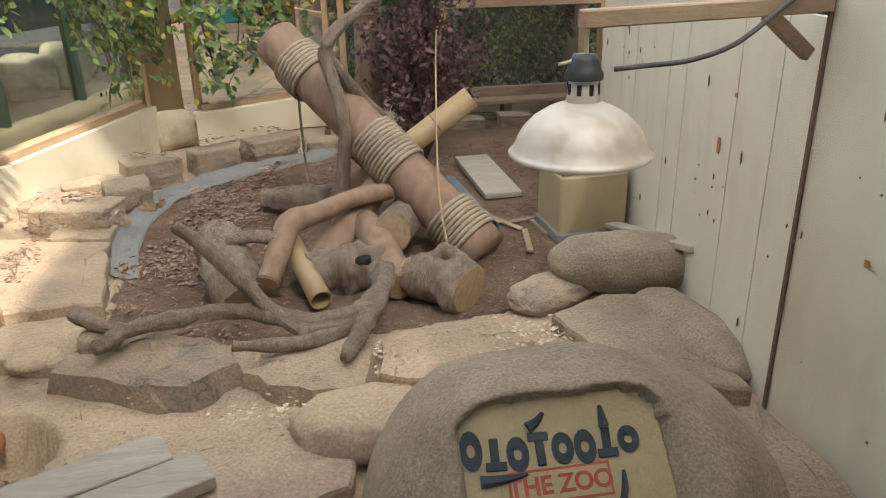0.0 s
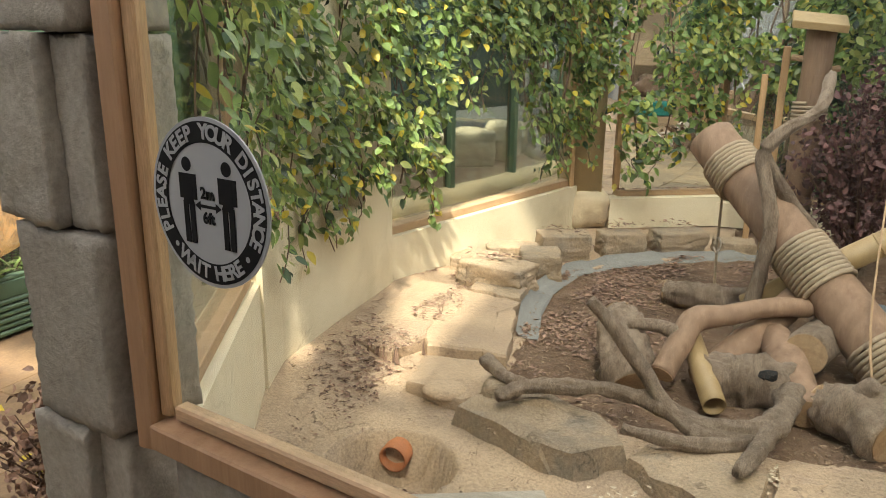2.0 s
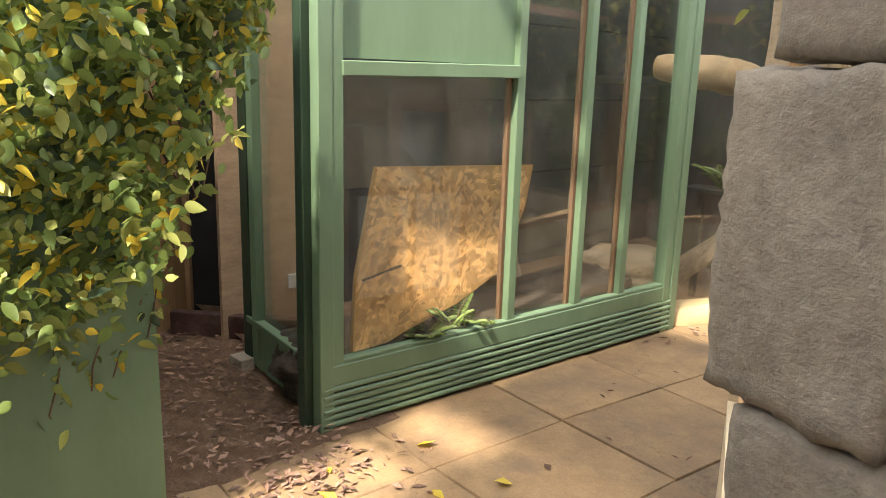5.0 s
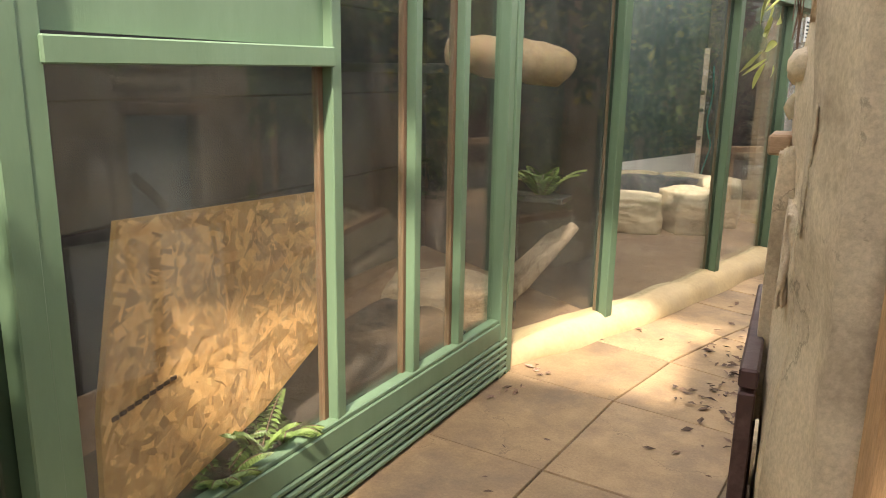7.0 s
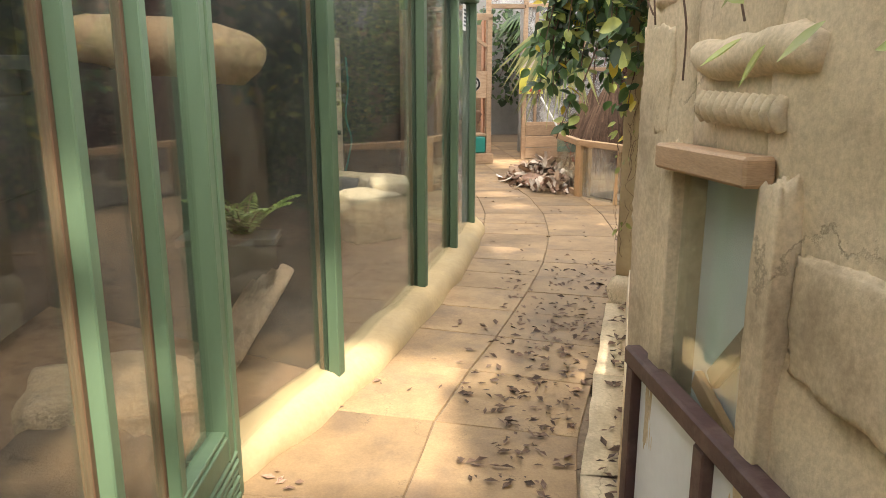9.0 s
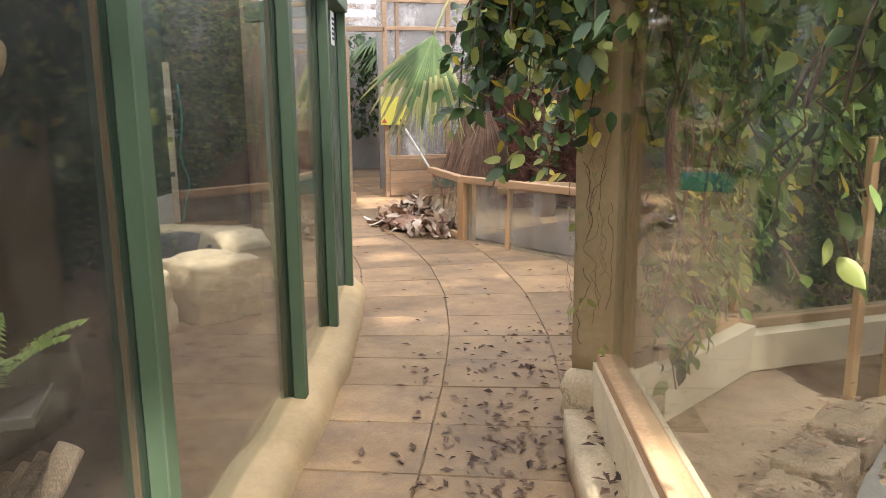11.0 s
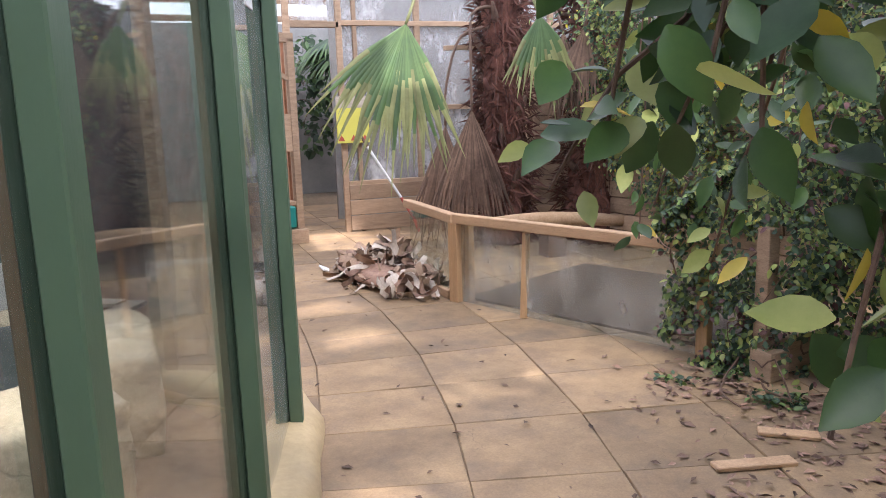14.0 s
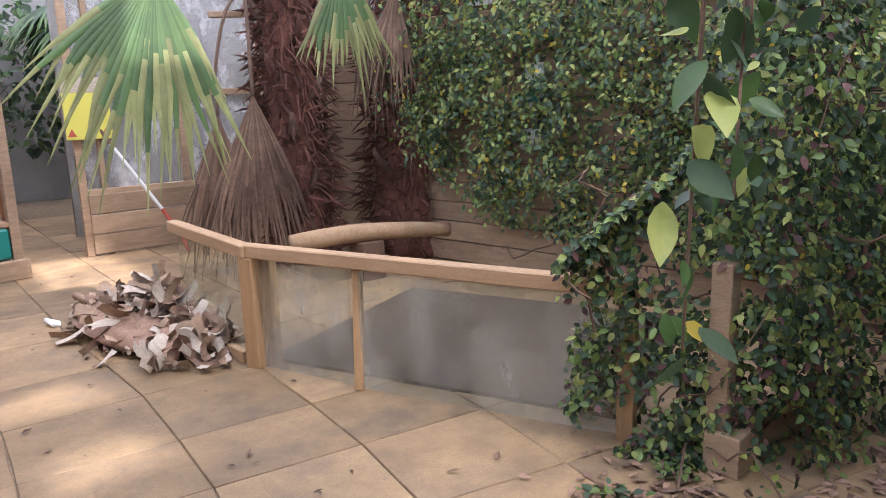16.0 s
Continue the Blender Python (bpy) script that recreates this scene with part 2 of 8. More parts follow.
M = dict(
    slab=mat("sandstone_slab", (0.335, 0.224, 0.116), (0.20, 0.13, 0.07), 3.2, 0.7, 0.12, 90, stain=(0.15, 0.105, 0.07), stain_scale=2.6, stain_amt=0.75, per_object=0.22, speckle=0.10, crack=1.1, crack_wide=0.004),
    joint=mat("paving_mortar", (0.26, 0.19, 0.12), (0.14, 0.1, 0.065), 20, 0.9, 0.3),
    plinth=mat("cream_render", (0.48, 0.365, 0.20), (0.39, 0.29, 0.155), 3.0, 0.8, 0.12, 40, stain=(0.3, 0.24, 0.16), stain_scale=2.5, stain_amt=0.45, speckle=0.07),
    cream=mat("cream_painted_wall", (0.74, 0.66, 0.48), (0.66, 0.56, 0.38), 2.0, 0.75, 0.10, 45, stain=(0.42, 0.34, 0.22), stain_scale=2.3, stain_amt=0.5, speckle=0.06, crack=1.3, crack_wide=0.006),
    white_board=mat("off_white_board", (0.70, 0.64, 0.50), (0.63, 0.56, 0.42), 3.0, 0.65, 0.06, 80, stain=(0.42, 0.33, 0.2), stain_scale=2.2, stain_amt=0.45, stretch=(1, 1, 0.35)),
    render=mat("carved_render", (0.64, 0.52, 0.35), (0.53, 0.42, 0.27), 3.0, 0.85, 0.45, 70, stain=(0.25, 0.185, 0.115), stain_scale=2.6, stain_amt=0.75, bump_dist=0.012, grit=0.25, speckle=0.14, crack=1.4, crack_wide=0.01),
    stone=mat("grey_render_stone", (0.33, 0.295, 0.235), (0.25, 0.22, 0.172), 6.0, 0.85, 0.8, 60, stain=(0.2, 0.175, 0.14), stain_scale=2.0, stain_amt=0.4, bump_dist=0.02),
    rock=mat("tan_rock", (0.46, 0.34, 0.222), (0.36, 0.262, 0.17), 5.0, 0.88, 0.75, 85, stain=(0.25, 0.21, 0.165), stain_scale=4.0, stain_amt=0.8, per_object=0.18, bump_dist=0.03, grit=0.5, speckle=0.25, crack=2.4, crack_wide=0.02),
    pool_rock=mat("pale_carved_rock", (0.45, 0.37, 0.25), (0.35, 0.28, 0.185), 4.0, 0.85, 0.6, 60, stain=(0.33, 0.27, 0.18), stain_scale=2.5, stain_amt=0.5, per_object=0.1, bump_dist=0.02, speckle=0.16, crack=1.8, crack_wide=0.015),
    mound=mat("sprayed_rock", (0.37, 0.29, 0.195), (0.28, 0.215, 0.14), 5.0, 0.9, 0.8, 110, stain=(0.25, 0.19, 0.125), stain_scale=2.5, stain_amt=0.5, bump_dist=0.008, grit=1.2, speckle=0.3),
    grit=mat("grit_panel", (0.46, 0.36, 0.2), (0.38, 0.29, 0.16), 9.0, 0.9, 0.5, 160),
    sand=mat("sandy_concrete", (0.44, 0.318, 0.207), (0.37, 0.262, 0.168), 3.5, 0.9, 0.5, 90, stain=(0.285, 0.205, 0.145), stain_scale=2.4, stain_amt=0.8, bump_dist=0.015, grit=0.4, speckle=0.25, crack=1.5, crack_wide=0.01),
    soil=mat("brown_soil", (0.235, 0.142, 0.085), (0.15, 0.088, 0.052), 14.0, 0.95, 0.9, 90, stain=(0.3, 0.2, 0.13), stain_scale=2.0, stain_amt=0.5, bump_dist=0.03, grit=0.8),
    slate=mat("dark_wet_slate", (0.055, 0.057, 0.058), (0.03, 0.032, 0.034), 5.0, 0.6, 0.5, 60, stain=(0.2, 0.2, 0.19), stain_scale=2.0, stain_amt=0.5, bump_dist=0.03),
    dark_soil=mat("dark_soil", (0.07, 0.05, 0.035), (0.035, 0.025, 0.018), 18.0, 0.95, 0.9, 90, bump_dist=0.02),
    concrete=mat("grey_concrete", (0.24, 0.235, 0.21), (0.18, 0.172, 0.155), 6.0, 0.85, 0.3, 80),
    green_run=mat("deep_green_paint", (0.085, 0.14, 0.082), (0.06, 0.104, 0.06), 5.0, 0.5, 0.15, 70, stain=(0.10, 0.155, 0.10), stain_scale=2.5, stain_amt=0.5, stretch=(1, 1, 0.3)),
    green=mat("green_paint", (0.128, 0.205, 0.122), (0.106, 0.176, 0.102), 5.0, 0.55, 0.15, 70, stain=(0.17, 0.27, 0.18), stain_scale=2.0, stain_amt=0.5, stretch=(1, 1, 0.3)),
    # the same green with shade put into its colour, for turned-away faces
    green_shaded=mat("shaded_green_paint", (0.024, 0.05, 0.029), (0.017, 0.038, 0.022), 5.0, 0.45, 0.12, 70, stretch=(1, 1, 0.3)),
    pine=mat("pine_timber", (0.50, 0.315, 0.16), (0.40, 0.235, 0.11), 3.5, 0.7, 0.2, 40, stain=(0.28, 0.17, 0.09), stain_scale=2.0, stain_amt=0.35, stretch=(9, 9, 0.8), per_object=0.15),
    pine_x=mat("pine_timber_lying", (0.50, 0.33, 0.19), (0.40, 0.25, 0.135), 3.5, 0.7, 0.2, 40, stain=(0.28, 0.18, 0.1), stain_scale=2.0, stain_amt=0.35, stretch=(1.5, 1.5, 12), per_object=0.15),
    old_wood=mat("weathered_wood", (0.40, 0.28, 0.18), (0.28, 0.19, 0.12), 3.0, 0.85, 0.35, 30, stain=(0.18, 0.12, 0.075), stain_scale=1.8, stain_amt=0.4, stretch=(2, 2, 10), per_object=0.18),
    grey_wood=mat("grey_plank", (0.46, 0.40, 0.32), (0.33, 0.28, 0.22), 3.0, 0.85, 0.35, 30, stretch=(1.2, 9, 9), per_object=0.12),
    red_wood=mat("dark_red_stained_wood", (0.085, 0.04, 0.035), (0.05, 0.025, 0.022), 6.0, 0.6, 0.25, 50, stain=(0.2, 0.14, 0.11), stain_scale=9.0, stain_amt=0.5),
    bead=mat("brown_timber_bead", (0.17, 0.095, 0.05), (0.12, 0.066, 0.035), 3.5, 0.7, 0.2, 40, stretch=(9, 9, 0.8)),
    # varnished pine darkened in colour for the frame's shadow side
    pine_shaded=mat("shaded_varnished_pine", (0.36, 0.21, 0.11), (0.26, 0.145, 0.075), 3.5, 0.6, 0.2, 40, stretch=(9, 9, 0.8)),
    # dull colour for the added blockers overhead and the unseen wall behind
    dim_wall=mat("unseen_dim_surface", (0.2, 0.16, 0.115), (0.15, 0.12, 0.085), 3.0, 0.85, 0.3),
    black=mat("black_painted_board", (0.028, 0.029, 0.031), (0.016, 0.017, 0.018), 3.0, 0.6, 0.3, 40, stain=(0.07, 0.07, 0.068), stain_scale=3.5, stain_amt=0.5),
    log=mat("peeled_log", (0.30, 0.19, 0.12), (0.2, 0.122, 0.076), 4.0, 0.8, 0.35, 40, stain=(0.16, 0.1, 0.06), stain_scale=2.2, stain_amt=0.5, stretch=(6, 6, 0.7)),
    bark=mat("grey_bark", (0.50, 0.38, 0.275), (0.25, 0.175, 0.12), 9.0, 0.9, 0.9, 90, stain=(0.14, 0.097, 0.068), stain_scale=3.0, stain_amt=0.45, stretch=(3, 3, 1), bump_dist=0.03, per_object=0.12, grit=0.9, speckle=0.4),
    cut=mat("cut_wood", (0.42, 0.29, 0.17), (0.32, 0.2, 0.11), 12.0, 0.85, 0.3),
    bamboo=mat("bamboo", (0.37, 0.26, 0.125), (0.29, 0.195, 0.09), 4.0, 0.5, 0.15, 40, stretch=(5, 5, 0.6)),
    rope=mat("sisal_rope", (0.40, 0.31, 0.21), (0.28, 0.21, 0.14), 40, 0.95, 0.5, 150),
    pvc=mat("blue_grey_plastic", (0.17, 0.235, 0.27), (0.14, 0.2, 0.235), 4.0, 0.45, 0.05, stain=(0.27, 0.21, 0.15), stain_scale=3.0, stain_amt=0.5),
    # near-black painted in for the shade inside gaps, slots and hollows
    dark=mat("shade_in_gaps", (0.012, 0.01, 0.009), (0.008, 0.007, 0.006), 6.0, 0.9, 0.2),
    terracotta=mat("terracotta", (0.45, 0.17, 0.07), (0.36, 0.13, 0.055), 8.0, 0.8, 0.15),
    steel=mat("tarnished_aluminium", (0.62, 0.57, 0.48), (0.47, 0.40, 0.31), 14.0, 0.55, 0.25, 120, metal=0.35, stain=(0.42, 0.32, 0.21), stain_scale=7.0, stain_amt=0.6),
    black_plastic=mat("black_plastic", (0.03, 0.03, 0.03), (0.02, 0.02, 0.02), 10, 0.5, 0.1),
    cable=mat("grey_cable", (0.10, 0.09, 0.08), (0.07, 0.06, 0.055), 20, 0.7, 0.2),
    sign_white=mat("grey_white_vinyl", (0.34, 0.345, 0.345), (0.31, 0.32, 0.32), 4, 0.4, 0.0),
    sign_black=mat("black_vinyl", (0.012, 0.012, 0.013), (0.009, 0.009, 0.01), 4, 0.55, 0.0, spec=0.15),
    red_paint=mat("red_paint", (0.45, 0.09, 0.06), (0.33, 0.06, 0.04), 20, 0.8, 0.2),
    blue_black=mat("blue_black_paint", (0.03, 0.045, 0.055), (0.02, 0.03, 0.04), 20, 0.8, 0.2),
    ivy=mat("ivy_leaf", (0.19, 0.27, 0.075), (0.12, 0.19, 0.05), 12, 0.42, 0.1, per_island=0.45, translucent=0.3),
    ivy_yellow=mat("yellow_ivy_leaf", (0.62, 0.48, 0.05), (0.5, 0.40, 0.06), 12, 0.5, 0.1, per_island=0.3, translucent=0.35),
    ivy_lime=mat("pale_ivy_leaf", (0.40, 0.43, 0.13), (0.28, 0.33, 0.085), 12, 0.45, 0.1, per_island=0.35, translucent=0.35),
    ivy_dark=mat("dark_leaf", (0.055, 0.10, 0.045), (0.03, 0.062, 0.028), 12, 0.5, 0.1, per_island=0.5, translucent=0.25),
    broad=mat("broad_leaf", (0.075, 0.14, 0.035), (0.045, 0.095, 0.03), 9, 0.4, 0.1, per_island=0.4, translucent=0.3),
    straw=mat("straw_chaff", (0.36, 0.25, 0.16), (0.24, 0.16, 0.1), 20, 0.85, 0.2, per_island=0.4),
    stem=mat("brown_stem", (0.16, 0.095, 0.06), (0.1, 0.06, 0.04), 20, 0.9, 0.4),
    litter=mat("dry_leaf", (0.31, 0.195, 0.135), (0.19, 0.112, 0.08), 20, 0.85, 0.3, per_island=0.5),
    # dry leaf again, its colour lowered for the dimmer corridor light
    litter_shaded=mat("shaded_dry_leaf", (0.17, 0.105, 0.07), (0.095, 0.058, 0.04), 20, 0.85, 0.3, per_island=0.5),
    chips=mat("pale_wood_chips", (0.6, 0.5, 0.36), (0.48, 0.38, 0.26), 20, 0.85, 0.3, per_island=0.3),
    palm_green=mat("palm_leaf", (0.115, 0.185, 0.06), (0.065, 0.125, 0.045), 5, 0.4, 0.2, per_island=0.25, translucent=0.3),
    palm_tip=mat("straw_palm_tip", (0.30, 0.31, 0.13), (0.20, 0.215, 0.08), 8, 0.6, 0.2, per_island=0.3, translucent=0.3),
    palm_dead=mat("dead_palm_leaf", (0.20, 0.125, 0.085), (0.12, 0.072, 0.05), 8, 0.8, 0.3, per_island=0.4),
    palm_fibre=mat("palm_trunk_fibre", (0.17, 0.072, 0.048), (0.075, 0.03, 0.022), 10, 0.9, 0.8, 60, bump_dist=0.02, per_island=0.4),
    paper=mat("torn_bark_and_paper", (0.62, 0.54, 0.45), (0.45, 0.36, 0.28), 8, 0.8, 0.4, per_island=0.4),
    mural=mat("dark_green_mural", (0.045, 0.08, 0.078), (0.022, 0.044, 0.046), 5, 0.6, 0.2, stain=(0.10, 0.14, 0.14), stain_scale=6, stain_amt=0.6, stretch=(1, 1, 0.35)),
    shrub=mat("dry_red_leaf", (0.115, 0.05, 0.045), (0.07, 0.03, 0.028), 12, 0.7, 0.2, per_island=0.5),
    pinkclay=mat("pink_clay", (0.36, 0.2, 0.15), (0.28, 0.15, 0.11), 8, 0.85, 0.2),
    cardboard=mat("brown_paper", (0.36, 0.25, 0.17), (0.26, 0.17, 0.11), 8, 0.8, 0.4, per_object=0.3),
    brickish=mat("orange_boards", (0.42, 0.2, 0.1), (0.33, 0.15, 0.08), 5, 0.8, 0.3, stretch=(1, 1, 6)),
    film_wall=mat("pale_grey_board", (0.27, 0.265, 0.25), (0.2, 0.2, 0.19), 3, 0.7, 0.1),
    white=mat("white_paint", (0.72, 0.74, 0.74), (0.62, 0.63, 0.62), 4, 0.6, 0.1),
    teal=mat("teal_plastic", (0.01, 0.19, 0.165), (0.01, 0.16, 0.14), 4, 0.4, 0.05),
    yellow=mat("yellow_sign", (0.62, 0.58, 0.10), (0.55, 0.51, 0.09), 4, 0.5, 0.05),
    glass=glass_mat("glass"),
    glass_dirty=glass_mat("dusty_glass", 0.03, streak=3.5, mirror=0.085),
    # bluish dust layer that also paints in the pane's pale reflection
    glass_haze=glass_mat("dust_and_reflection_glass", 0.20, dust=(0.62, 0.66, 0.68), streak=2.2, mirror=0.12),
    glass_fence=glass_mat("clouded_glass", 0.22, streak=3.0, mirror=0.06),
    film=glass_mat("milky_polythene", 0.42, (0.9, 0.9, 0.9), (0.6, 0.6, 0.6), 2.5, gloss=0.25),
)


M["osb"] = mat("strand_board", (0.62, 0.36, 0.14), (0.46, 0.24, 0.08), 30, 0.65, 0.3, 60)
M["flake"] = mat("wood_flakes", (0.76, 0.46, 0.21), (0.62, 0.32, 0.12), 4, 0.6, 0.2, 60, per_island=0.4, stretch=(1, 6, 6))

# ---- building helpers ----
def inside(x, y, poly):
    hit = False
    for (ax, ay), (bx, by) in zip(poly, poly[1:] + poly[:1]):
        if (ay > y) != (by > y) and x < (bx - ax) * (y - ay) / (by - ay) + ax:
            hit = not hit
    return hit


rnd = random.Random(7)


def thing(name, x=0.0, y=0.0, z=0.0, rz=0.0, label="", category="", group="", kind=""):
    ob = new(name)
    ob.empty_display_size = 0.1
    ob.matrix_basis = pose(x, y, z, 0, 0, rz)
    return tagged(ob, label, category, group, kind)


def part(name, bm, material, parent=None, label="", smooth=False, kind=""):
    """Links a bmesh as one mesh object, under a thing or a part. Meshes are in the thing's own coordinates."""
    me = bpy.data.meshes.new(name)
    bm.to_mesh(me)
    bm.free()
    me.materials.append(M[material] if isinstance(material, str) else material)
    if smooth:
        me.polygons.foreach_set("use_smooth", [True] * len(me.polygons))
    ob = new(name, me)
    if parent is not None:
        ob.parent = parent
    return tagged(ob, label, kind=kind)


def solo(name, bm, material, label, category, at=(0, 0, 0), rz=0, group="", kind="", smooth=False):
    ob = part(name, bm, material, None, label, smooth)
    ob.matrix_basis = pose(*at, 0, 0, rz)
    return tagged(ob, label, category, group, kind)


def box(sx, sy, sz, at=(0, 0, 0), rot=(0, 0, 0), bevel=0.004, bm=None, base=True):
    """A bevelled block; at is the middle of its foot (base) or its centre."""
    own = bmesh.new()
    bmesh.ops.create_cube(own, size=1)
    bmesh.ops.scale(own, vec=(sx, sy, sz), verts=own.verts)
    if bevel:
        bmesh.ops.bevel(own, geom=own.edges[:], offset=min(bevel, 0.3 * min(sx, sy, sz)), segments=1, affect='EDGES')
    if base:
        bmesh.ops.translate(own, vec=(0, 0, sz / 2), verts=own.verts)
    bmesh.ops.transform(own, matrix=pose(*at, *rot), verts=own.verts)
    return merge(bm, own)


def merge(bm, own):
    if bm is None:
        return own
    me = bpy.data.meshes.new("tmp")
    own.to_mesh(me)
    own.free()
    bm.from_mesh(me)
    bpy.data.meshes.remove(me)
    return bm


def beam(a, b, w, h, bevel=0.004, bm=None, roll=0.0):
    """A straight timber of section w x h from a to b (centre line)."""
    a, b = Vector(a), Vector(b)
    d = b - a
    own = box(w, h, d.length, bevel=bevel)
    if abs(d.normalized().z) > 0.999:
        q = Matrix.Identity(4)
    else:
        z = d.normalized()
        x = Vector((0, 0, 1)).cross(z).normalized()
        y = z.cross(x)
        q = Matrix((x, y, z)).transposed().to_4x4()
    bmesh.ops.transform(own, matrix=Matrix.Translation(a) @ q @ pose(0, 0, 0, 0, 0, roll), verts=own.verts)
    return merge(bm, own)


def tube(points, radii, sides=10, wob=0.0, bm=None, caps=True, seed=0, steps=1, groove=0.0):
    """A round limb along points, with its own radius at each, a bumpy skin and cracks along the grain."""
    pts = [Vector(p) for p in points]
    rr = list(radii) if hasattr(radii, "__len__") else [radii] * len(pts)
    if steps > 1:
        np_, nr = [], []
        for i in range(len(pts) - 1):
            p0, p1, p2, p3 = pts[max(i - 1, 0)], pts[i], pts[i + 1], pts[min(i + 2, len(pts) - 1)]
            for k in range(steps):
                t = k / steps
                np_.append(0.5 * ((2 * p1) + (p2 - p0) * t + (2 * p0 - 5 * p1 + 4 * p2 - p3) * t * t + (3 * p1 - p0 - 3 * p2 + p3) * t ** 3))
                nr.append(rr[i] * (1 - t) + rr[i + 1] * t)
        pts, rr = np_ + [pts[-1]], nr + [rr[-1]]
    own = bmesh.new()
    rings = []
    up = Vector((0.3, 0.2, 1)).normalized()
    for i, p in enumerate(pts):
        d = (pts[min(i + 1, len(pts) - 1)] - pts[max(i - 1, 0)]).normalized()
        x = d.cross(up)
        x = x.normalized() if x.length > 1e-3 else Vector((1, 0, 0))
        y = d.cross(x)
        ring = []
        for k in range(sides):
            a = 2 * math.pi * k / sides
            v = x * math.cos(a) + y * math.sin(a)
            f = 1 + wob * (noise.noise((p + v * rr[i]) * 9 + Vector((seed, 0, 0))) + 0.6 * noise.noise((p + v * rr[i]) * 28 + Vector((0, seed, 0))))
            if groove:
                g = noise.noise(Vector((math.cos(a) * 3.2 + seed, math.sin(a) * 3.2, i * 0.12)))
                f -= groove * max(0.0, 0.16 - abs(g)) / 0.16
            ring.append(own.verts.new(p + v * rr[i] * f))
        rings.append(ring)
    for r0, r1 in zip(rings, rings[1:]):
        for k in range(sides):
            own.faces.new((r0[k], r0[(k + 1) % sides], r1[(k + 1) % sides], r1[k]))
    if caps:
        own.faces.new(rings[0][::-1])
        own.faces.new(rings[-1])
    return merge(bm, own)


def pipe(a, b, r, wall=0.012, sides=24):
    """A hollow pipe open at both ends."""
    a, b = Vector(a), Vector(b)
    z = (b - a).normalized()
    x = z.cross(Vector((0, 0, 1))).normalized()
    y = z.cross(x)
    own = bmesh.new()
    rings = []
    for p, q in ((a, r), (b, r), (b, r - wall), (a, r - wall)):
        rings.append([own.verts.new(p + (x * math.cos(2 * math.pi * k / sides) + y * math.sin(2 * math.pi * k / sides)) * q) for k in range(sides)])
    for i in range(4):
        r0, r1 = rings[i], rings[(i + 1) % 4]
        for k in range(sides):
            own.faces.new((r0[k], r0[(k + 1) % sides], r1[(k + 1) % sides], r1[k]))
    return own


def stone(sx, sy, sz, seed=0, sub=3, rough=0.18, flat=0.6, at=(0, 0, 0), bm=None):
    """A worn block of stone, its foot at 0."""
    own = bmesh.new()
    bmesh.ops.create_icosphere(own, subdivisions=sub, radius=1)
    s = Vector((seed * 3.1, seed * 1.7, 0.3))
    for v in own.verts:
        c = v.co.copy()
        m = max(abs(c.x), abs(c.y), abs(c.z))
        c = c.lerp(c / m, flat)
        f = 1 + rough * (noise.noise(c * 1.3 + s) + 0.45 * noise.noise(c * 3.5 + s) + 0.2 * noise.noise(c * 9 + s))
        bed = math.sin(c.z * 9 + 2.5 * noise.noise(c * 1.7 + s))      # beds and cracks
        f -= rough * (0.22 * max(0.0, bed - 0.8) * 5 * 0.5 + 0.35 * max(0.0, 0.09 - abs(noise.noise(c * 2.2 - s))) / 0.09)
        v.co = Vector((c.x * sx / 2 * f, c.y * sy / 2 * f, c.z * sz / 2 * f + sz / 2))
    bmesh.ops.translate(own, vec=at, verts=own.verts)
    return merge(bm, own)


def flag(outline, z0, z1, bevel=0.015, seed=0):
    """A flat stone with the given plan, chipped at its edges."""
    own = bmesh.new()
    fine = []
    n = len(outline)
    for i in range(n):
        p, q = Vector(outline[i]), Vector(outline[(i + 1) % n])
        k = max(2, int((q - p).length / 0.06))
        for j in range(k):
            w = p.lerp(q, j / k)
            e = 0.03
            fine.append(Vector((w.x + e * noise.noise(Vector((w.x * 9, w.y * 9, seed))), w.y + e * noise.noise(Vector((w.x * 9, w.y * 9, seed + 5))))))
    c = sum(fine, Vector((0, 0))) / len(fine)
    rings = []
    for f, z in ((1.0, z0), (1.0, z1 - bevel), (1 - bevel * 2.0, z1), (0.55, z1 + 0.004)):
        rings.append([own.verts.new((c.x + (p.x - c.x) * f, c.y + (p.y - c.y) * f, z + (0.016 * noise.noise(Vector((p.x * 7, p.y * 7, seed + z))) if z > z0 else 0))) for p in fine])
    m = len(fine)
    for r0, r1 in zip(rings, rings[1:]):
        for k in range(m):
            own.faces.new((r0[k], r0[(k + 1) % m], r1[(k + 1) % m], r1[k]))
    own.faces.new(rings[-1])
    return own


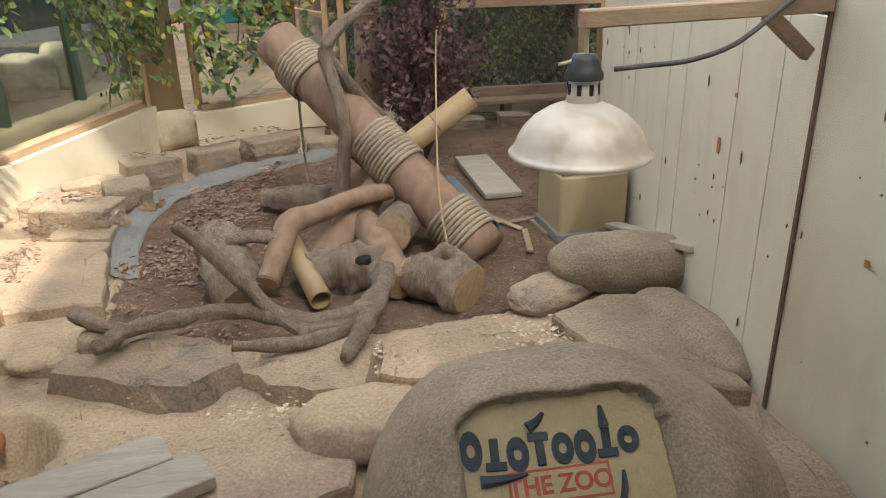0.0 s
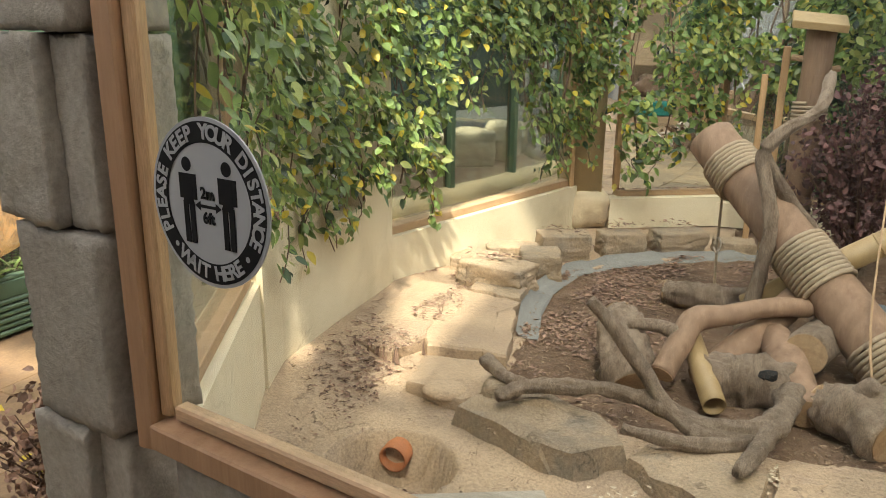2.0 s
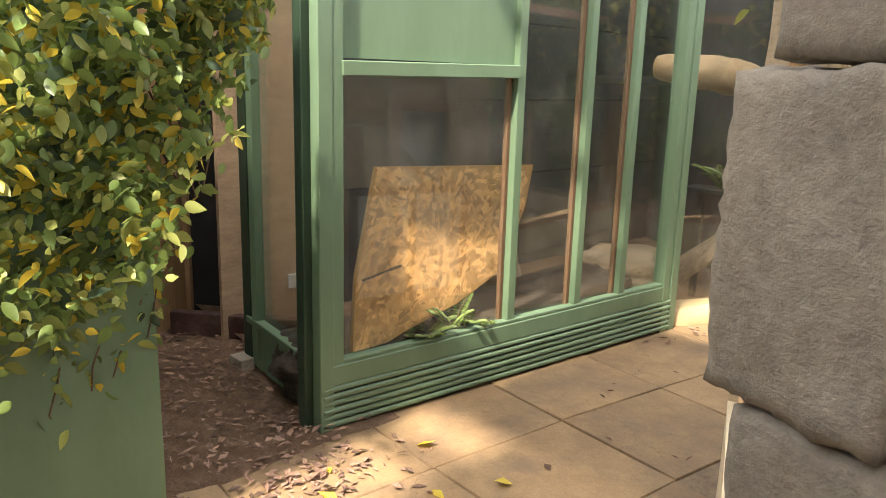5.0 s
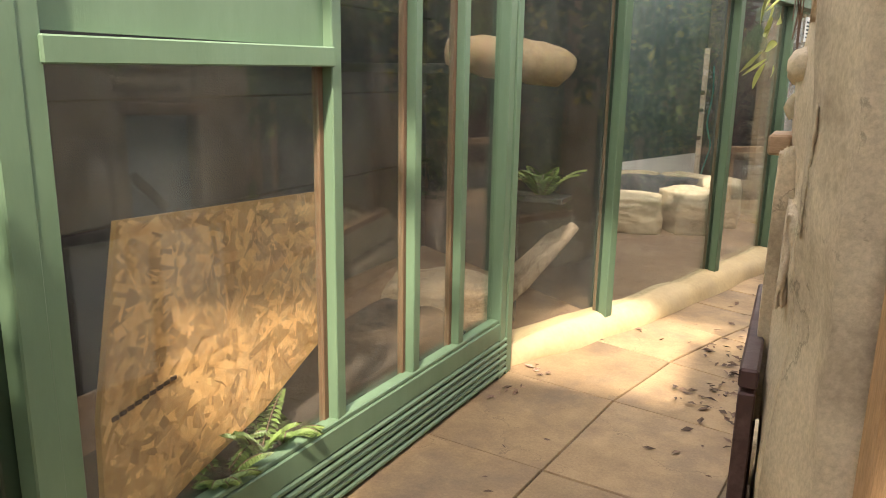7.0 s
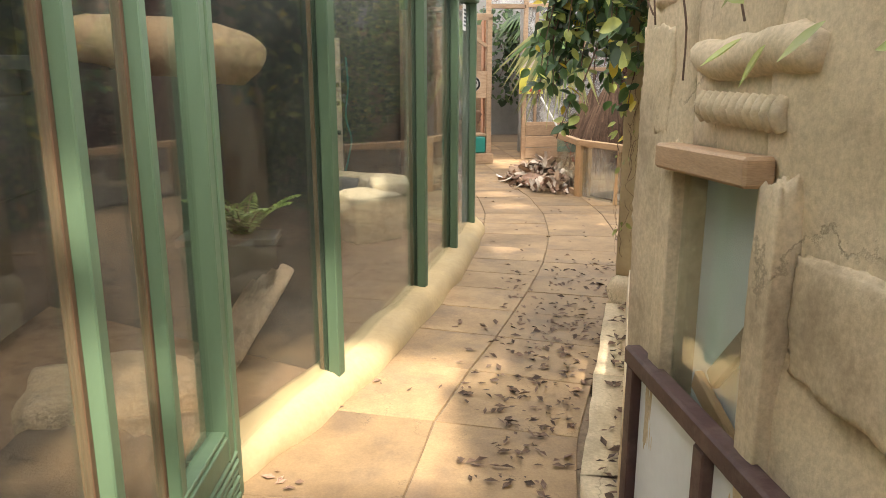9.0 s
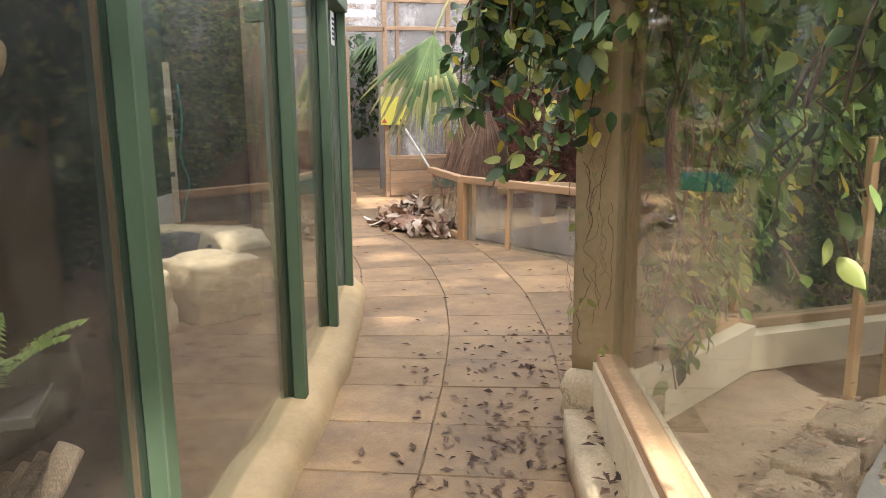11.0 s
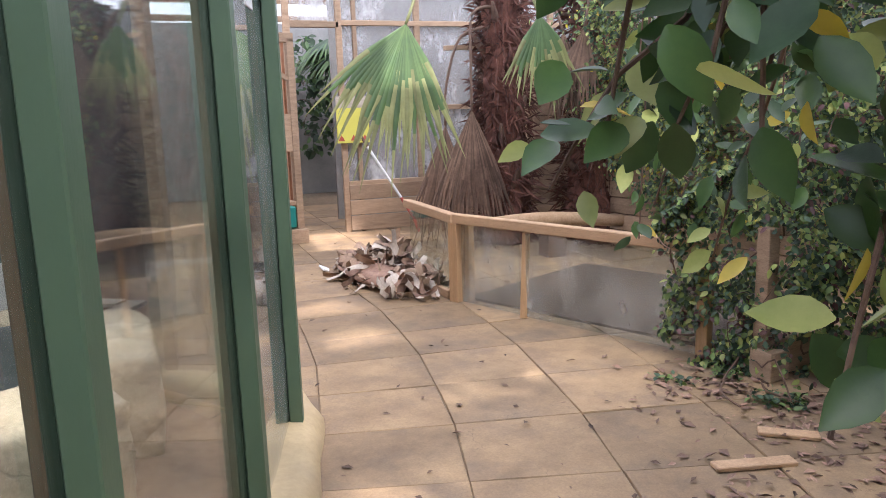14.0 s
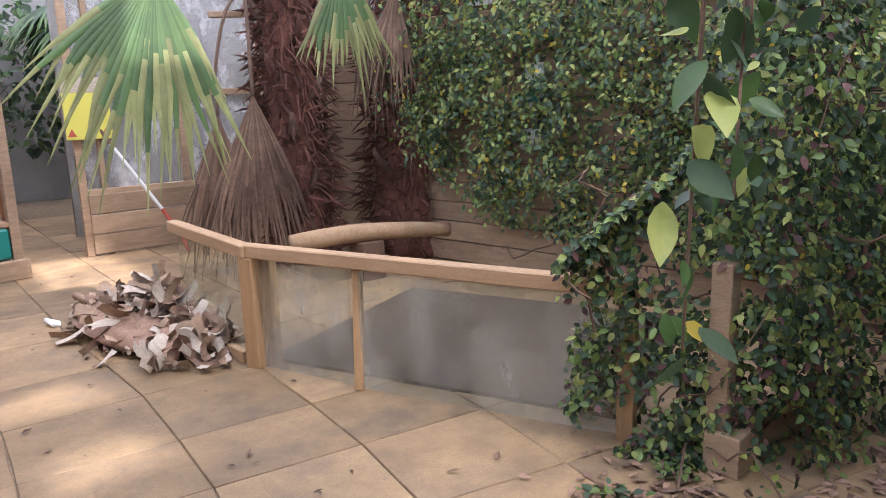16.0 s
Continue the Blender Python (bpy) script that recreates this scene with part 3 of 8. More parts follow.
def wall_bm(path, z0, z1, thick, bm=None, step=0.0, rough=0.0, seed=0):
    """A wall along a plan path (its face), thickened to the right of the way walked. With step, a grid that noise makes uneven."""
    own = bmesh.new()
    for (ax, ay), (bx, by) in zip(path, path[1:]):
        a, b = Vector((ax, ay, 0)), Vector((bx, by, 0))
        d = (b - a).normalized()
        nrm = Vector((d.y, -d.x, 0)) * thick
        k = max(1, int((b - a).length / step)) if step else 1
        h = max(1, int((z1 - z0) / step)) if step else 1
        grid = []
        for i in range(k + 1):
            col = []
            for j in range(h + 1):
                p = a.lerp(b, i / k) + Vector((0, 0, z0 + (z1 - z0) * j / h))
                if rough:
                    p = p - nrm.normalized() * rough * (noise.noise(p * 2.2 + Vector((seed, 0, 0))) + 0.5 * noise.noise(p * 6))
                col.append(own.verts.new(p))
            grid.append(col)
        for i in range(k):
            for j in range(h):
                own.faces.new((grid[i][j], grid[i + 1][j], grid[i + 1][j + 1], grid[i][j + 1]))
        q = [own.verts.new(p + nrm + Vector((0, 0, z))) for p, z in ((a, z0), (b, z0), (b, z1), (a, z1))]
        own.faces.new(q[::-1])
        for i0, i1, u, w in (((0, 0), (k, 0), q[1], q[0]), ((k, 0), (k, h), q[2], q[1]), ((k, h), (0, h), q[3], q[2]), ((0, h), (0, 0), q[0], q[3])):
            if i0[0] != i1[0]:
                rng = range(i0[0], i1[0] + (1 if i1[0] > i0[0] else -1), 1 if i1[0] > i0[0] else -1)
                edge = [grid[i][i0[1]] for i in rng]
            else:
                rng = range(i0[1], i1[1] + (1 if i1[1] > i0[1] else -1), 1 if i1[1] > i0[1] else -1)
                edge = [grid[i0[0]][j] for j in rng]
            own.faces.new([*edge[::-1], w, u])
    bmesh.ops.recalc_face_normals(own, faces=own.faces[:])
    return merge(bm, own)


def pane(a, b, z0, z1, thick=0.008):
    """A sheet of glass between two plan points."""
    return beam((a[0], a[1], (z0 + z1) / 2), (b[0], b[1], (z0 + z1) / 2), thick, z1 - z0, bevel=0)


def clear(ob):
    ob.visible_shadow = False
    return ob

# ---- the large structure ----
ground = bmesh.new()
bmesh.ops.create_grid(ground, x_segments=2, y_segments=2, size=60)
bmesh.ops.translate(ground, vec=(0, 20, -0.45), verts=ground.verts)
tagged(part("ground", ground, "dark_soil", None, "dark bare earth under and around the paving"), category="ground", kind="structure")
fl = bmesh.new()
for x0, x1, y0, y1 in ((-8.5, -1.85, -5.5, 20.5), (1.9, 5.5, -5.5, 20.5), (-1.85, 1.9, -5.5, 1.05), (-1.85, 1.9, 6.5, 20.5), (-1.85, -1.6, 5.2, 6.5)):
    box(x1 - x0, y1 - y0, 0.1, ((x0 + x1) / 2, (y0 + y1) / 2, -0.110), bevel=0, bm=fl)
floor_ob = tagged(part("floor", fl, "joint", None, "tan sandstone slab paving with sunken joints and dry leaves"), category="floor", kind="structure")

# plan points of the enclosure's walls (outer face)
P0, P1, P2, P3, P5 = (-1.36, 0.97), (-2.03, 2.36), (-2.11, 2.62), (-2.13, 3.80), (-1.40, 5.97)
N0, N1 = (-1.06, 6.16), (-0.22, 6.62)
E0, E1, E2, E3 = (2.55, 6.62), (1.70, 4.42), (1.41, 1.94), (1.46, 0.35)
GLASS_L, GLASS_R = (-1.10, 0.915), (1.44, 0.33)


def structure(name, bm, material, label, category, smooth=False):
    return tagged(part(name, bm, material, None, label, smooth), category=category, kind="structure")


# west side: low cream walls under the windows, carved render between
structure("wall_west_low_a", wall_bm([P0, P1], 0.0, 0.54, 0.16, step=0.12, rough=0.01), "cream", "low cream rendered wall under a slanting window", "wall")
structure("wall_west_low_b", wall_bm([P3, P5], 0.0, 0.36, 0.16, step=0.12, rough=0.012), "cream", "low cream rendered wall under a long window", "wall")
NZ0, NZ1, NY0, NY1 = 0.62, 1.29, 3.12, 3.48     # the small opening in the carved wall
w = wall_bm([P1, P2], 0.0, 2.05, 0.15, step=0.07, rough=0.03)
w = wall_bm([P2, (-2.125, NY0)], 0.0, 2.05, 0.15, w, step=0.07, rough=0.03)
w = wall_bm([(-2.125, NY0), (-2.128, NY1)], 0.0, NZ0, 0.15, w, step=0.09, rough=0.015)
w = wall_bm([(-2.125, NY0), (-2.128, NY1)], NZ1, 2.05, 0.15, w, step=0.09, rough=0.015)
w = wall_bm([(-2.128, NY1), P3], 0.0, 2.05, 0.15, w, step=0.07, rough=0.025)
carved = structure("wall_west", w, "render", "tan carved concrete wall made to look like old stonework", "wall", smooth=True)
# its inner skin, painted cream
w = wall_bm([(-1.87, 2.36), (-1.955, 2.62), (-1.96, NY0)], 0.0, 2.05, 0.03, step=0.1, rough=0.012)
w = wall_bm([(-1.96, NY0), (-1.965, NY1)], 0.0, NZ0, 0.03, w, step=0.1, rough=0.008)
w = wall_bm([(-1.96, NY0), (-1.965, NY1)], NZ1, 2.05, 0.03, w, step=0.1, rough=0.008)
w = wall_bm([(-1.965, NY1), (-1.965, 3.83)], 0.0, 2.05, 0.03, w, step=0.1, rough=0.012)
structure("wall_west_lining", w, "cream", "cream painted inner face of the carved wall, stained", "wall")

# carved relief on the corridor side
def relief(y0, y1, z0, z1, proud=0.035, seed=1, lean=0.0):
    bm = stone(0.048, y1 - y0, z1 - z0, seed, 5, 0.14, 0.88)
    bmesh.ops.transform(bm, matrix=pose(-2.10 - proud + (0.03 if y0 < 2.7 else 0), (y0 + y1) / 2, z0, lean, 0, 0), verts=bm.verts)
    return bm


for i, (y0, y1, z0, z1, lean) in enumerate(((2.62, 3.06, 0.05, 0.98, 0), (2.58, 2.98, 1.18, 1.52, 6), (3.55, 3.83, 0.05, 0.86, 0), (3.58, 3.84, 0.90, 1.30, 0), (2.72, 3.02, 0.98, 1.2, 0),
                                            (2.55, 2.9, 1.56, 1.9, 0), (2.92, 3.3, 1.62, 1.95, 0), (3.32, 3.8, 1.64, 1.95, 0), (3.62, 3.83, 1.34, 1.6, 0))):
    part("carved_block", relief(y0, y1, z0, z1, 0.006, i + 1, lean), "render", carved, smooth=True)
for z, r, rib in ((1.42, 0.045, True), (1.52, 0.05, False)):
    bm = bmesh.new()
    if rib:
        for k in range(11):
            y = 3.08 + k * 0.031
            tube([(-2.138, y, z - 0.026), (-2.15, y, z), (-2.138, y, z + 0.026)], [0.014, 0.0175, 0.014], 12, 0.05, bm, seed=k, steps=4)
    else:
        tube([(-2.128, 3.0 + k * 0.065, z + 0.008 * math.sin(k)) for k in range(8)], [r * 0.6] + [r * 0.85] * 6 + [r * 0.55], 10, 0.2, bm, seed=3, steps=2)
    part("cornice_roll", bm, "render", carved, smooth=True)
for y in (3.06, 3.52):
    bm = stone(0.06, 0.075, 0.76, int(y * 10), 5, 0.08, 0.94, (-2.135, y, 0.56))
    part("carved_jamb", bm, "render", carved, smooth=True)

# the small opening: lintel, pane, and the white box behind it
nich = thing("window_3", -2.13, 3.3, NZ0, label="small dusty window under a raw pine lintel in the carved wall", category="window", kind="structure")
part("window_frame", beam((-0.035, -0.21, 0.70), (-0.035, 0.22, 0.685), 0.06, 0.055, 0.006), "pine_x", nich, "raw pine lintel with flaking paint")
clear(part("pane", box(0.006, 0.355, 0.67, (-0.004, 0, 0), bevel=0), "glass", nich))
structure("wall_niche_back", box(0.02, 0.35, 0.66, (-2.075, 3.3, 0.622), bevel=0.002), "white", "pale grey-green board behind the small window", "wall")
b = thing("timber_offcuts", -2.107, 3.3, 0.60, label="rough pine offcuts and straw heaped behind the small window", category="timber")
structure("niche_shelf", box(0.055, 0.35, 0.03, (-2.11, 3.3, 0.592), bevel=0.002), "cream", "shelf at the foot of the small window", "shelf")
part("offcut", beam((0, -0.17, 0.05), (0, 0.16, 0.06), 0.02, 0.05), "pine", b)
part("offcut", beam((0, -0.16, 0.12), (0.0, 0.1, 0.21), 0.02, 0.05), "pine", b)
part("offcut", beam((0.0, -0.15, 0.42), (0.0, 0.02, 0.24), 0.02, 0.045), "old_wood", b)

# north side of the enclosure
w = wall_bm([N0, N1], 0.0, 0.25, 0.14, step=0.12, rough=0.01)
w = wall_bm([N1, (1.0, 6.64)], 0.0, 0.2, 0.14, w, step=0.12, rough=0.01)
structure("wall_north_low", w, "cream", "low cream rendered wall under the back windows", "wall")

# east boarded wall, its boards as pieces
w = wall_bm([E3, E2], 0.0, 2.5, 0.06)
w = wall_bm([E2, E1], 0.0, 1.27, 0.06, w)
w = wall_bm([E1, E0], 0.0, 0.9, 0.06, w)
# near-black core, so shade between the boards is in its colour
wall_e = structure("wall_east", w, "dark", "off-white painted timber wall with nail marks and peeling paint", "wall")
def board_run(a, b, widths, zt=2.5, mat_name="white_board", parent=wall_e, name="board", thick=0.022, off=0.0, z0=0.0):
    a, b = Vector((*a, 0)), Vector((*b, 0))
    d = (b - a).normalized()
    n = Vector((-d.y, d.x, 0))
    s = 0.0
    k = 0
    while s < (b - a).length - 0.02:
        wd = min(widths[k % len(widths)], (b - a).length - s)
        m = a + d * (s + wd / 2) + n * (thick / 2 + off + 0.0015 * ((k * 7) % 3))
        bm = box(wd - 0.003, thick, zt - z0, bevel=0.0015)
        ob = part(name, bm, mat_name, parent)
        ob.matrix_basis = pose(m.x, m.y, z0, 0, 0, math.degrees(math.atan2(d.y, d.x)))
        s += wd
        k += 1


board_run(E3, E2, [1.6])
board_run(E2, E1, [0.22, 0.30, 0.24, 0.28, 0.2], 1.27)
board_run(E1, E0, [0.2, 0.22, 0.18], 0.9, "old_wood")
structure("wall_cap", wall_bm([(1.43, 1.99), (1.69, 4.44)], 1.275, 1.315, 0.40), "plinth", "pale flat cap along the top of the boarded wall", "wall")
# no real batten: a dark strip paints the shaded gap here
part("batten", beam((1.384, 1.935, 0), (1.384, 1.935, 2.5), 0.012, 0.018), "stem", wall_e, "dark strip drawn for the shaded gap between the wall sheets")
# nail marks, knots and bare patches
for i in range(70):
    t = rnd.random()
    y = 0.6 + 3.7 * t
    x = (1.46 - 0.05 * (y - 0.35) / 1.59) if y < 1.94 else 1.41 + 0.21 * (y - 1.94) / 1.78
    z = rnd.uniform(0.12, 1.08)
    long = rnd.random() < 0.35
    bm = bmesh.new()
    bmesh.ops.create_icosphere(bm, subdivisions=1, radius=1)
    s = rnd.uniform(0.002, 0.006)
    bmesh.ops.scale(bm, vec=(0.0035, s, s * (rnd.uniform(3, 7) if long else 1)), verts=bm.verts)
    bmesh.ops.translate(bm, vec=(x - 0.028, y, z), verts=bm.verts)
    part("knot", bm, "stem", wall_e)
for y, z, h in ((1.62, 0.66, 0.022), (2.55, 0.72, 0.06), (2.45, 0.95, 0.016)):
    x = (1.46 - 0.05 * (y - 0.35) / 1.59) if y < 1.94 else 1.41 + 0.21 * (y - 1.94) / 1.78
    part("bare_patch", box(0.004, 0.018, h, (x - 0.032, y, z), bevel=0.001), "terracotta", wall_e, "red-brown bare patch in the paint")

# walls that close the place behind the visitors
# added out of view, kept dark so the viewing pane reflects less
structure("wall_south", wall_bm([(1.5, 0.3), (1.5, -2.4), (-3.6, -2.4), (-3.6, -0.6)], 0.0, 2.6, -0.1), "dim_wall", "unseen dark wall added behind the visitors to dim reflections", "wall")
structure("wall_under_glass", wall_bm([(-1.05, 0.925), (1.44, 0.355)], 0.0, 0.786, -0.07, step=0.1, rough=0.006), "stone", "grey stone-effect wall under the viewing window", "wall", smooth=True)

# viewing window
win = thing("window_1", *GLASS_L, 0.0, label="large viewing window in a varnished pine frame", category="window", kind="structure")
gx, gy = GLASS_R[0] - GLASS_L[0], GLASS_R[1] - GLASS_L[1]
part("jamb", beam((0.02, 0.0, 0.78), (0.02, 0.0, 2.5), 0.042, 0.06), "pine_shaded", win)
part("bead", beam((0.056, 0.004, 0.845), (0.056, 0.004, 2.5), 0.028, 0.032), "pine", win)
part("sill", beam((0.042, -0.008, 0.812), (gx, gy - 0.008, 0.812), 0.06, 0.05), "pine_shaded", win)
part("bead", beam((0.08, 0.0, 0.858), (gx, gy + 0.012, 0.858), 0.03, 0.028), "pine_x", win)
part("head", beam((0.0, 0.0, 2.48), (gx, gy, 2.48), 0.075, 0.09), "pine_x", win)
clear(part("pane", pane((0.05, 0.0), (gx, gy + 0.012), 0.86, 2.45), "glass", win))

# windows of the west and north sides
def window_run(name, a, b, z0, z1, label, posts=0, frame_mat="pine", glass="glass", sill=True, wd=0.05, first=0):
    wn_ = thing(name, a[0], a[1], z0, label=label, category="window", kind="structure")
    dx, dy = b[0] - a[0], b[1] - a[1]
    if sill:
        part("window_sill", beam((0, 0, 0.025), (dx, dy, 0.025), 0.10, 0.05), "pine_x", wn_, "pale timber sill strewn with dry leaves")
    part("head", beam((0, 0, z1 - z0 - 0.03), (dx, dy, z1 - z0 - 0.03), 0.07, 0.06), "pine_x", wn_)
    n = posts + 1
    for i in range(first, n + 1):
        f = i / n
        part("post", box(wd, wd, z1 - z0 - 0.11, (dx * f, dy * f, 0.05), (0, 0, math.degrees(math.atan2(dy, dx)))), frame_mat, wn_)
    for i in range(n):
        f, g = (i + 0.04) / n, (i + 0.96) / n
        clear(part("pane", pane((dx * f, dy * f), (dx * g, dy * g), 0.05, z1 - z0 - 0.06), glass, wn_))
    return wn_


window_run("window_2", (-1.31, 1.03), (-1.93, 2.33), 0.54, 2.5, "slanting dusty window with timber frame beside the stone pillar", glass="glass_dirty")
window_run("window_4", (-2.04, 3.86), (-1.35, 5.92), 0.36, 2.05, "long window behind ivy with a bare timber sill", glass="glass", first=2)
window_run("window_5", (-0.98, 6.2), (-0.22, 6.62), 0.25, 2.4, "back window with an orange timber sill")
window_run("window_6", (-0.20, 6.64), (1.0, 6.65), 0.2, 2.4, "dark back window in a brown timber frame", glass="glass_dirty")
wn7 = window_run("window_7", (1.06, 6.64), (2.52, 6.66), 0.15, 0.98, "dusty back window in a reddish timber frame", wd=0.07, glass="glass_dirty", sill=False)
part("window_sill", box(1.5, 0.22, 0.035, (0.72, -0.12, -0.03)), "old_wood", wn7, "reddish weathered shelf board")
part("window_sill", box(1.5, 0.06, 0.09, (0.72, -0.02, 0.0)), "old_wood", wn7)
for x in (0.1, 0.55, 1.0):
    part("bracket", box(0.07, 0.18, 0.12, (x, -0.1, -0.15)), "old_wood", wn7)
window_run("window_8", (1.06, 6.64), (2.52, 6.66), 1.0, 2.4, "upper back window in a timber frame", wd=0.05, glass="glass_dirty", sill=False)

# corner pillar in cream render with a pine strip
pil = thing("wall_pillar", -1.245, 6.06, 0, 28.7, label="cream rendered pillar hung with vine stems", category="pillar", kind="structure")
bm = wall_bm([(-0.16, 0.115), (-0.16, -0.115)], 0.30, 2.5, -0.30, step=0.08, rough=0.012)
part("shaft", bm, "plinth", pil, smooth=True)
part("base_stone", stone(0.42, 0.31, 0.32, 5, 3, 0.08, 0.85, (0.0, 0, 0.0)), "render", pil, smooth=True)
part("strip", box(0.035, 0.035, 2.1, (-0.13, -0.142, 0.36)), "pine", pil, "varnished pine strip")

# kerb ledge along the corridor side of the enclosure
bm = bmesh.new()
for (a, b) in (((-2.20, 3.72), (-2.16, 4.1)), ((-2.16, 4.1), (-1.88, 4.95)), ((-1.88, 4.95), (-1.52, 5.98))):
    wall_bm([a, b], 0.0, 0.16, 0.14, bm, step=0.08, rough=0.015)
structure("kerb_ledge", bm, "render", "low tan rendered ledge with fallen leaves", "kerb", smooth=True)

# stone pillar beside the viewing window
sp = thing("wall_stone_pillar", -1.24, 0.99, 0, -13, label="grey stone-effect pillar of rough stacked blocks", category="pillar", kind="structure")
zs = (0.0, 0.40, 0.79, 1.18, 1.515, 1.9, 2.5)
for i, (z0, z1) in enumerate(zip(zs, zs[1:])):
    bulge = (0.02, 0.02, 0.0, 0.035, 0.0, 0.015)[i]
    if i in (2, 4):      # one wide block across the pillar
        part("block", stone(0.245, 0.20, z1 - z0 - 0.004, i + 11, 5, 0.03, 0.985, (0.012, 0, z0 + 0.002)), "stone", sp, smooth=True)
        continue
    part("block", stone(0.160 + bulge, 0.205, z1 - z0 - 0.004, i + 11, 5, 0.045, 0.965, (-0.034 - bulge / 2, -0.006, z0 + 0.002)), "stone", sp, smooth=True)
    part("block", stone(0.092, 0.175, z1 - z0 - 0.004, i + 31, 5, 0.03, 0.975, (0.089, 0.010, z0 + 0.002)), "stone", sp, smooth=True)
part("core", box(0.12, 0.1, 2.5, (0.0, 0.03, 0)), "stone", sp)


# unseen translucent sheet added overhead to soften light; openings placed for sun patches
def roof_mat():
    m = bpy.data.materials.new("milky_roof_diffuser")
    m.use_nodes = True
    N, L = m.node_tree.nodes, m.node_tree.links
    N.remove(N["Principled BSDF"])
    tl, tr, mx = N.new("ShaderNodeBsdfTranslucent"), N.new("ShaderNodeBsdfTransparent"), N.new("ShaderNodeMixShader")
    tl.inputs[0].default_value = (0.93, 0.91, 0.86, 1)
    tr.inputs[0].default_value = (0.92, 0.93, 0.92, 1)
    mx.inputs[0].default_value = 0.16
    L.new(tl.outputs[0], mx.inputs[1])
    L.new(tr.outputs[0], mx.inputs[2])
    L.new(mx.outputs[0], N["Material Output"].inputs["Surface"])
    return m


M["roof"] = roof_mat()
# openings set by where sun should land, not by known missing panels
GAPS = [(-3.45, -2.85, -1.2, 2.1), (-2.86, -2.35, -1.7, 0.2), (-1.5, -0.75, 0.5, 3.2), (-2.8, -1.6, 2.1, 3.4), (-3.1, -2.3, 6.1, 7.2), (-1.4, -0.9, 5.6, 5.9), (-0.55, 0.05, 6.6, 6.9), (-1.0, -0.55, 7.7, 8.0), (-1.1, -0.6, 8.6, 8.9), (-0.4, 0.3, 10.8, 12.4), (1.5, 2.8, 6.1, 7.7)]
bm = bmesh.new()
step = 0.1
cells = {}
for i in range(100):
    for j in range(230):
        x, y = -6.0 + i * step, -2.8 + j * step
        cx, cy = x + step / 2, y + step / 2
        if any(a < cx < b and c < cy < d for a, b, c, d in GAPS):
            continue
        q4 = []
        for a, b in ((i, j), (i + 1, j), (i + 1, j + 1), (i, j + 1)):
            if (a, b) not in cells:
                cells[a, b] = bm.verts.new((-6.0 + a * step, -2.8 + b * step, 3.15))
            q4.append(cells[a, b])
        bm.faces.new(q4)
structure("roof_sheet", bm, "roof", "unseen translucent roof added to diffuse light, with openings for sun patches", "roof")
# unseen opaque boards, added to block light and shape the sun patch
structure("roof_boards", box(2.75, 2.7, 0.05, (0.28, -1.45, 2.95), bevel=0), "dim_wall", "unseen board added over the visitors' end to block light", "roof")
structure("roof_boards", box(2.0, 3.0, 0.05, (1.7, 5.4, 2.95), bevel=0), "dim_wall", "unseen board added to shade the back of the enclosure", "roof")
structure("roof_boards", box(1.36, 1.75, 0.05, (-2.16, 1.3, 2.95), bevel=0), "dim_wall", "unseen board added to shade the start of the corridor", "roof")
rafters = thing("roof_rafters", 0, 0, 0, label="timber rafters under the sheet roof", category="rafter", kind="structure")
for k in range(11):
    part("rafter", beam((-6.0, -2.2 + k * 2.1, 3.07), (4.0, -2.2 + k * 2.1, 3.07), 0.05, 0.1), "old_wood", rafters)
# unseen walls, added to close the sides against stray light
for x in (-6.0, 4.0):
    structure("wall_outer", wall_bm([(x, -2.8), (x, 20.2)], 0.0, 3.15, 0.06), "film_wall", "unseen plain pale wall added to enclose the place", "wall")
for y in (-2.85, 20.2):
    structure("wall_outer", wall_bm([(-6.0, y), (4.0, y)], 0.0, 3.15, 0.06), "film_wall", "unseen plain pale wall added to enclose the place", "wall")

# ---- green glazed building ----
A, B = Vector((-3.57, 1.89, 0)), Vector((-3.37, 4.37, 0))
fd = (B - A).normalized()


def hut_p(s, z=0.0, off=0.0):
    """A place s metres along the front, off metres inwards."""
    return (A.x + fd.x * s - fd.y * off, A.y + fd.y * s + fd.x * off, z)


hut = thing("glazed_front", 0, 0, 0, label="green painted timber front with tall dusty panes and a ribbed base", category="glazing", kind="structure")
part("corner_post", beam(hut_p(0.055, 0.2), hut_p(0.055, 2.62), 0.065, 0.065), "green", hut)
part("corner_post", beam(hut_p(0.0, 0.0, -0.01), hut_p(0.0, 2.62, -0.01), 0.06, 0.07), "green", hut)
part("corner_post", beam(hut_p(-0.04, 0.0, 0.05), hut_p(-0.04, 2.62, 0.05), 0.06, 0.07), "green_shaded", hut)
for s in (1.065, 1.56, 1.94):
    part("mullion", beam(hut_p(s, 0.28), hut_p(s, 2.62), 0.05, 0.055), "green", hut)
    part("bead", beam(hut_p(s - 0.042, 0.30, 0.02), hut_p(s - 0.042, 2.6, 0.02), 0.025, 0.03), "bead", hut, "bare pine glazing bead")
for s in (2.36, 2.44):
    part("end_post", beam(hut_p(s, 0.0), hut_p(s, 2.62), 0.075, 0.075), "green", hut)
part("bottom_rail", beam(hut_p(0.0, 0.25), hut_p(2.36, 0.25), 0.075, 0.09), "green", hut)
part("bottom_bead", beam(hut_p(0.06, 0.305, -0.005), hut_p(2.34, 0.305, -0.005), 0.05, 0.02), "green", hut)
for k in range(6):
    part("ribbed_board", beam(hut_p(-0.02, 0.03 + k * 0.032, -0.03 + 0.003 * (k % 2)), hut_p(2.42, 0.03 + k * 0.032, -0.03 + 0.003 * (k % 2)), 0.03, 0.026, 0.008), "green", hut)
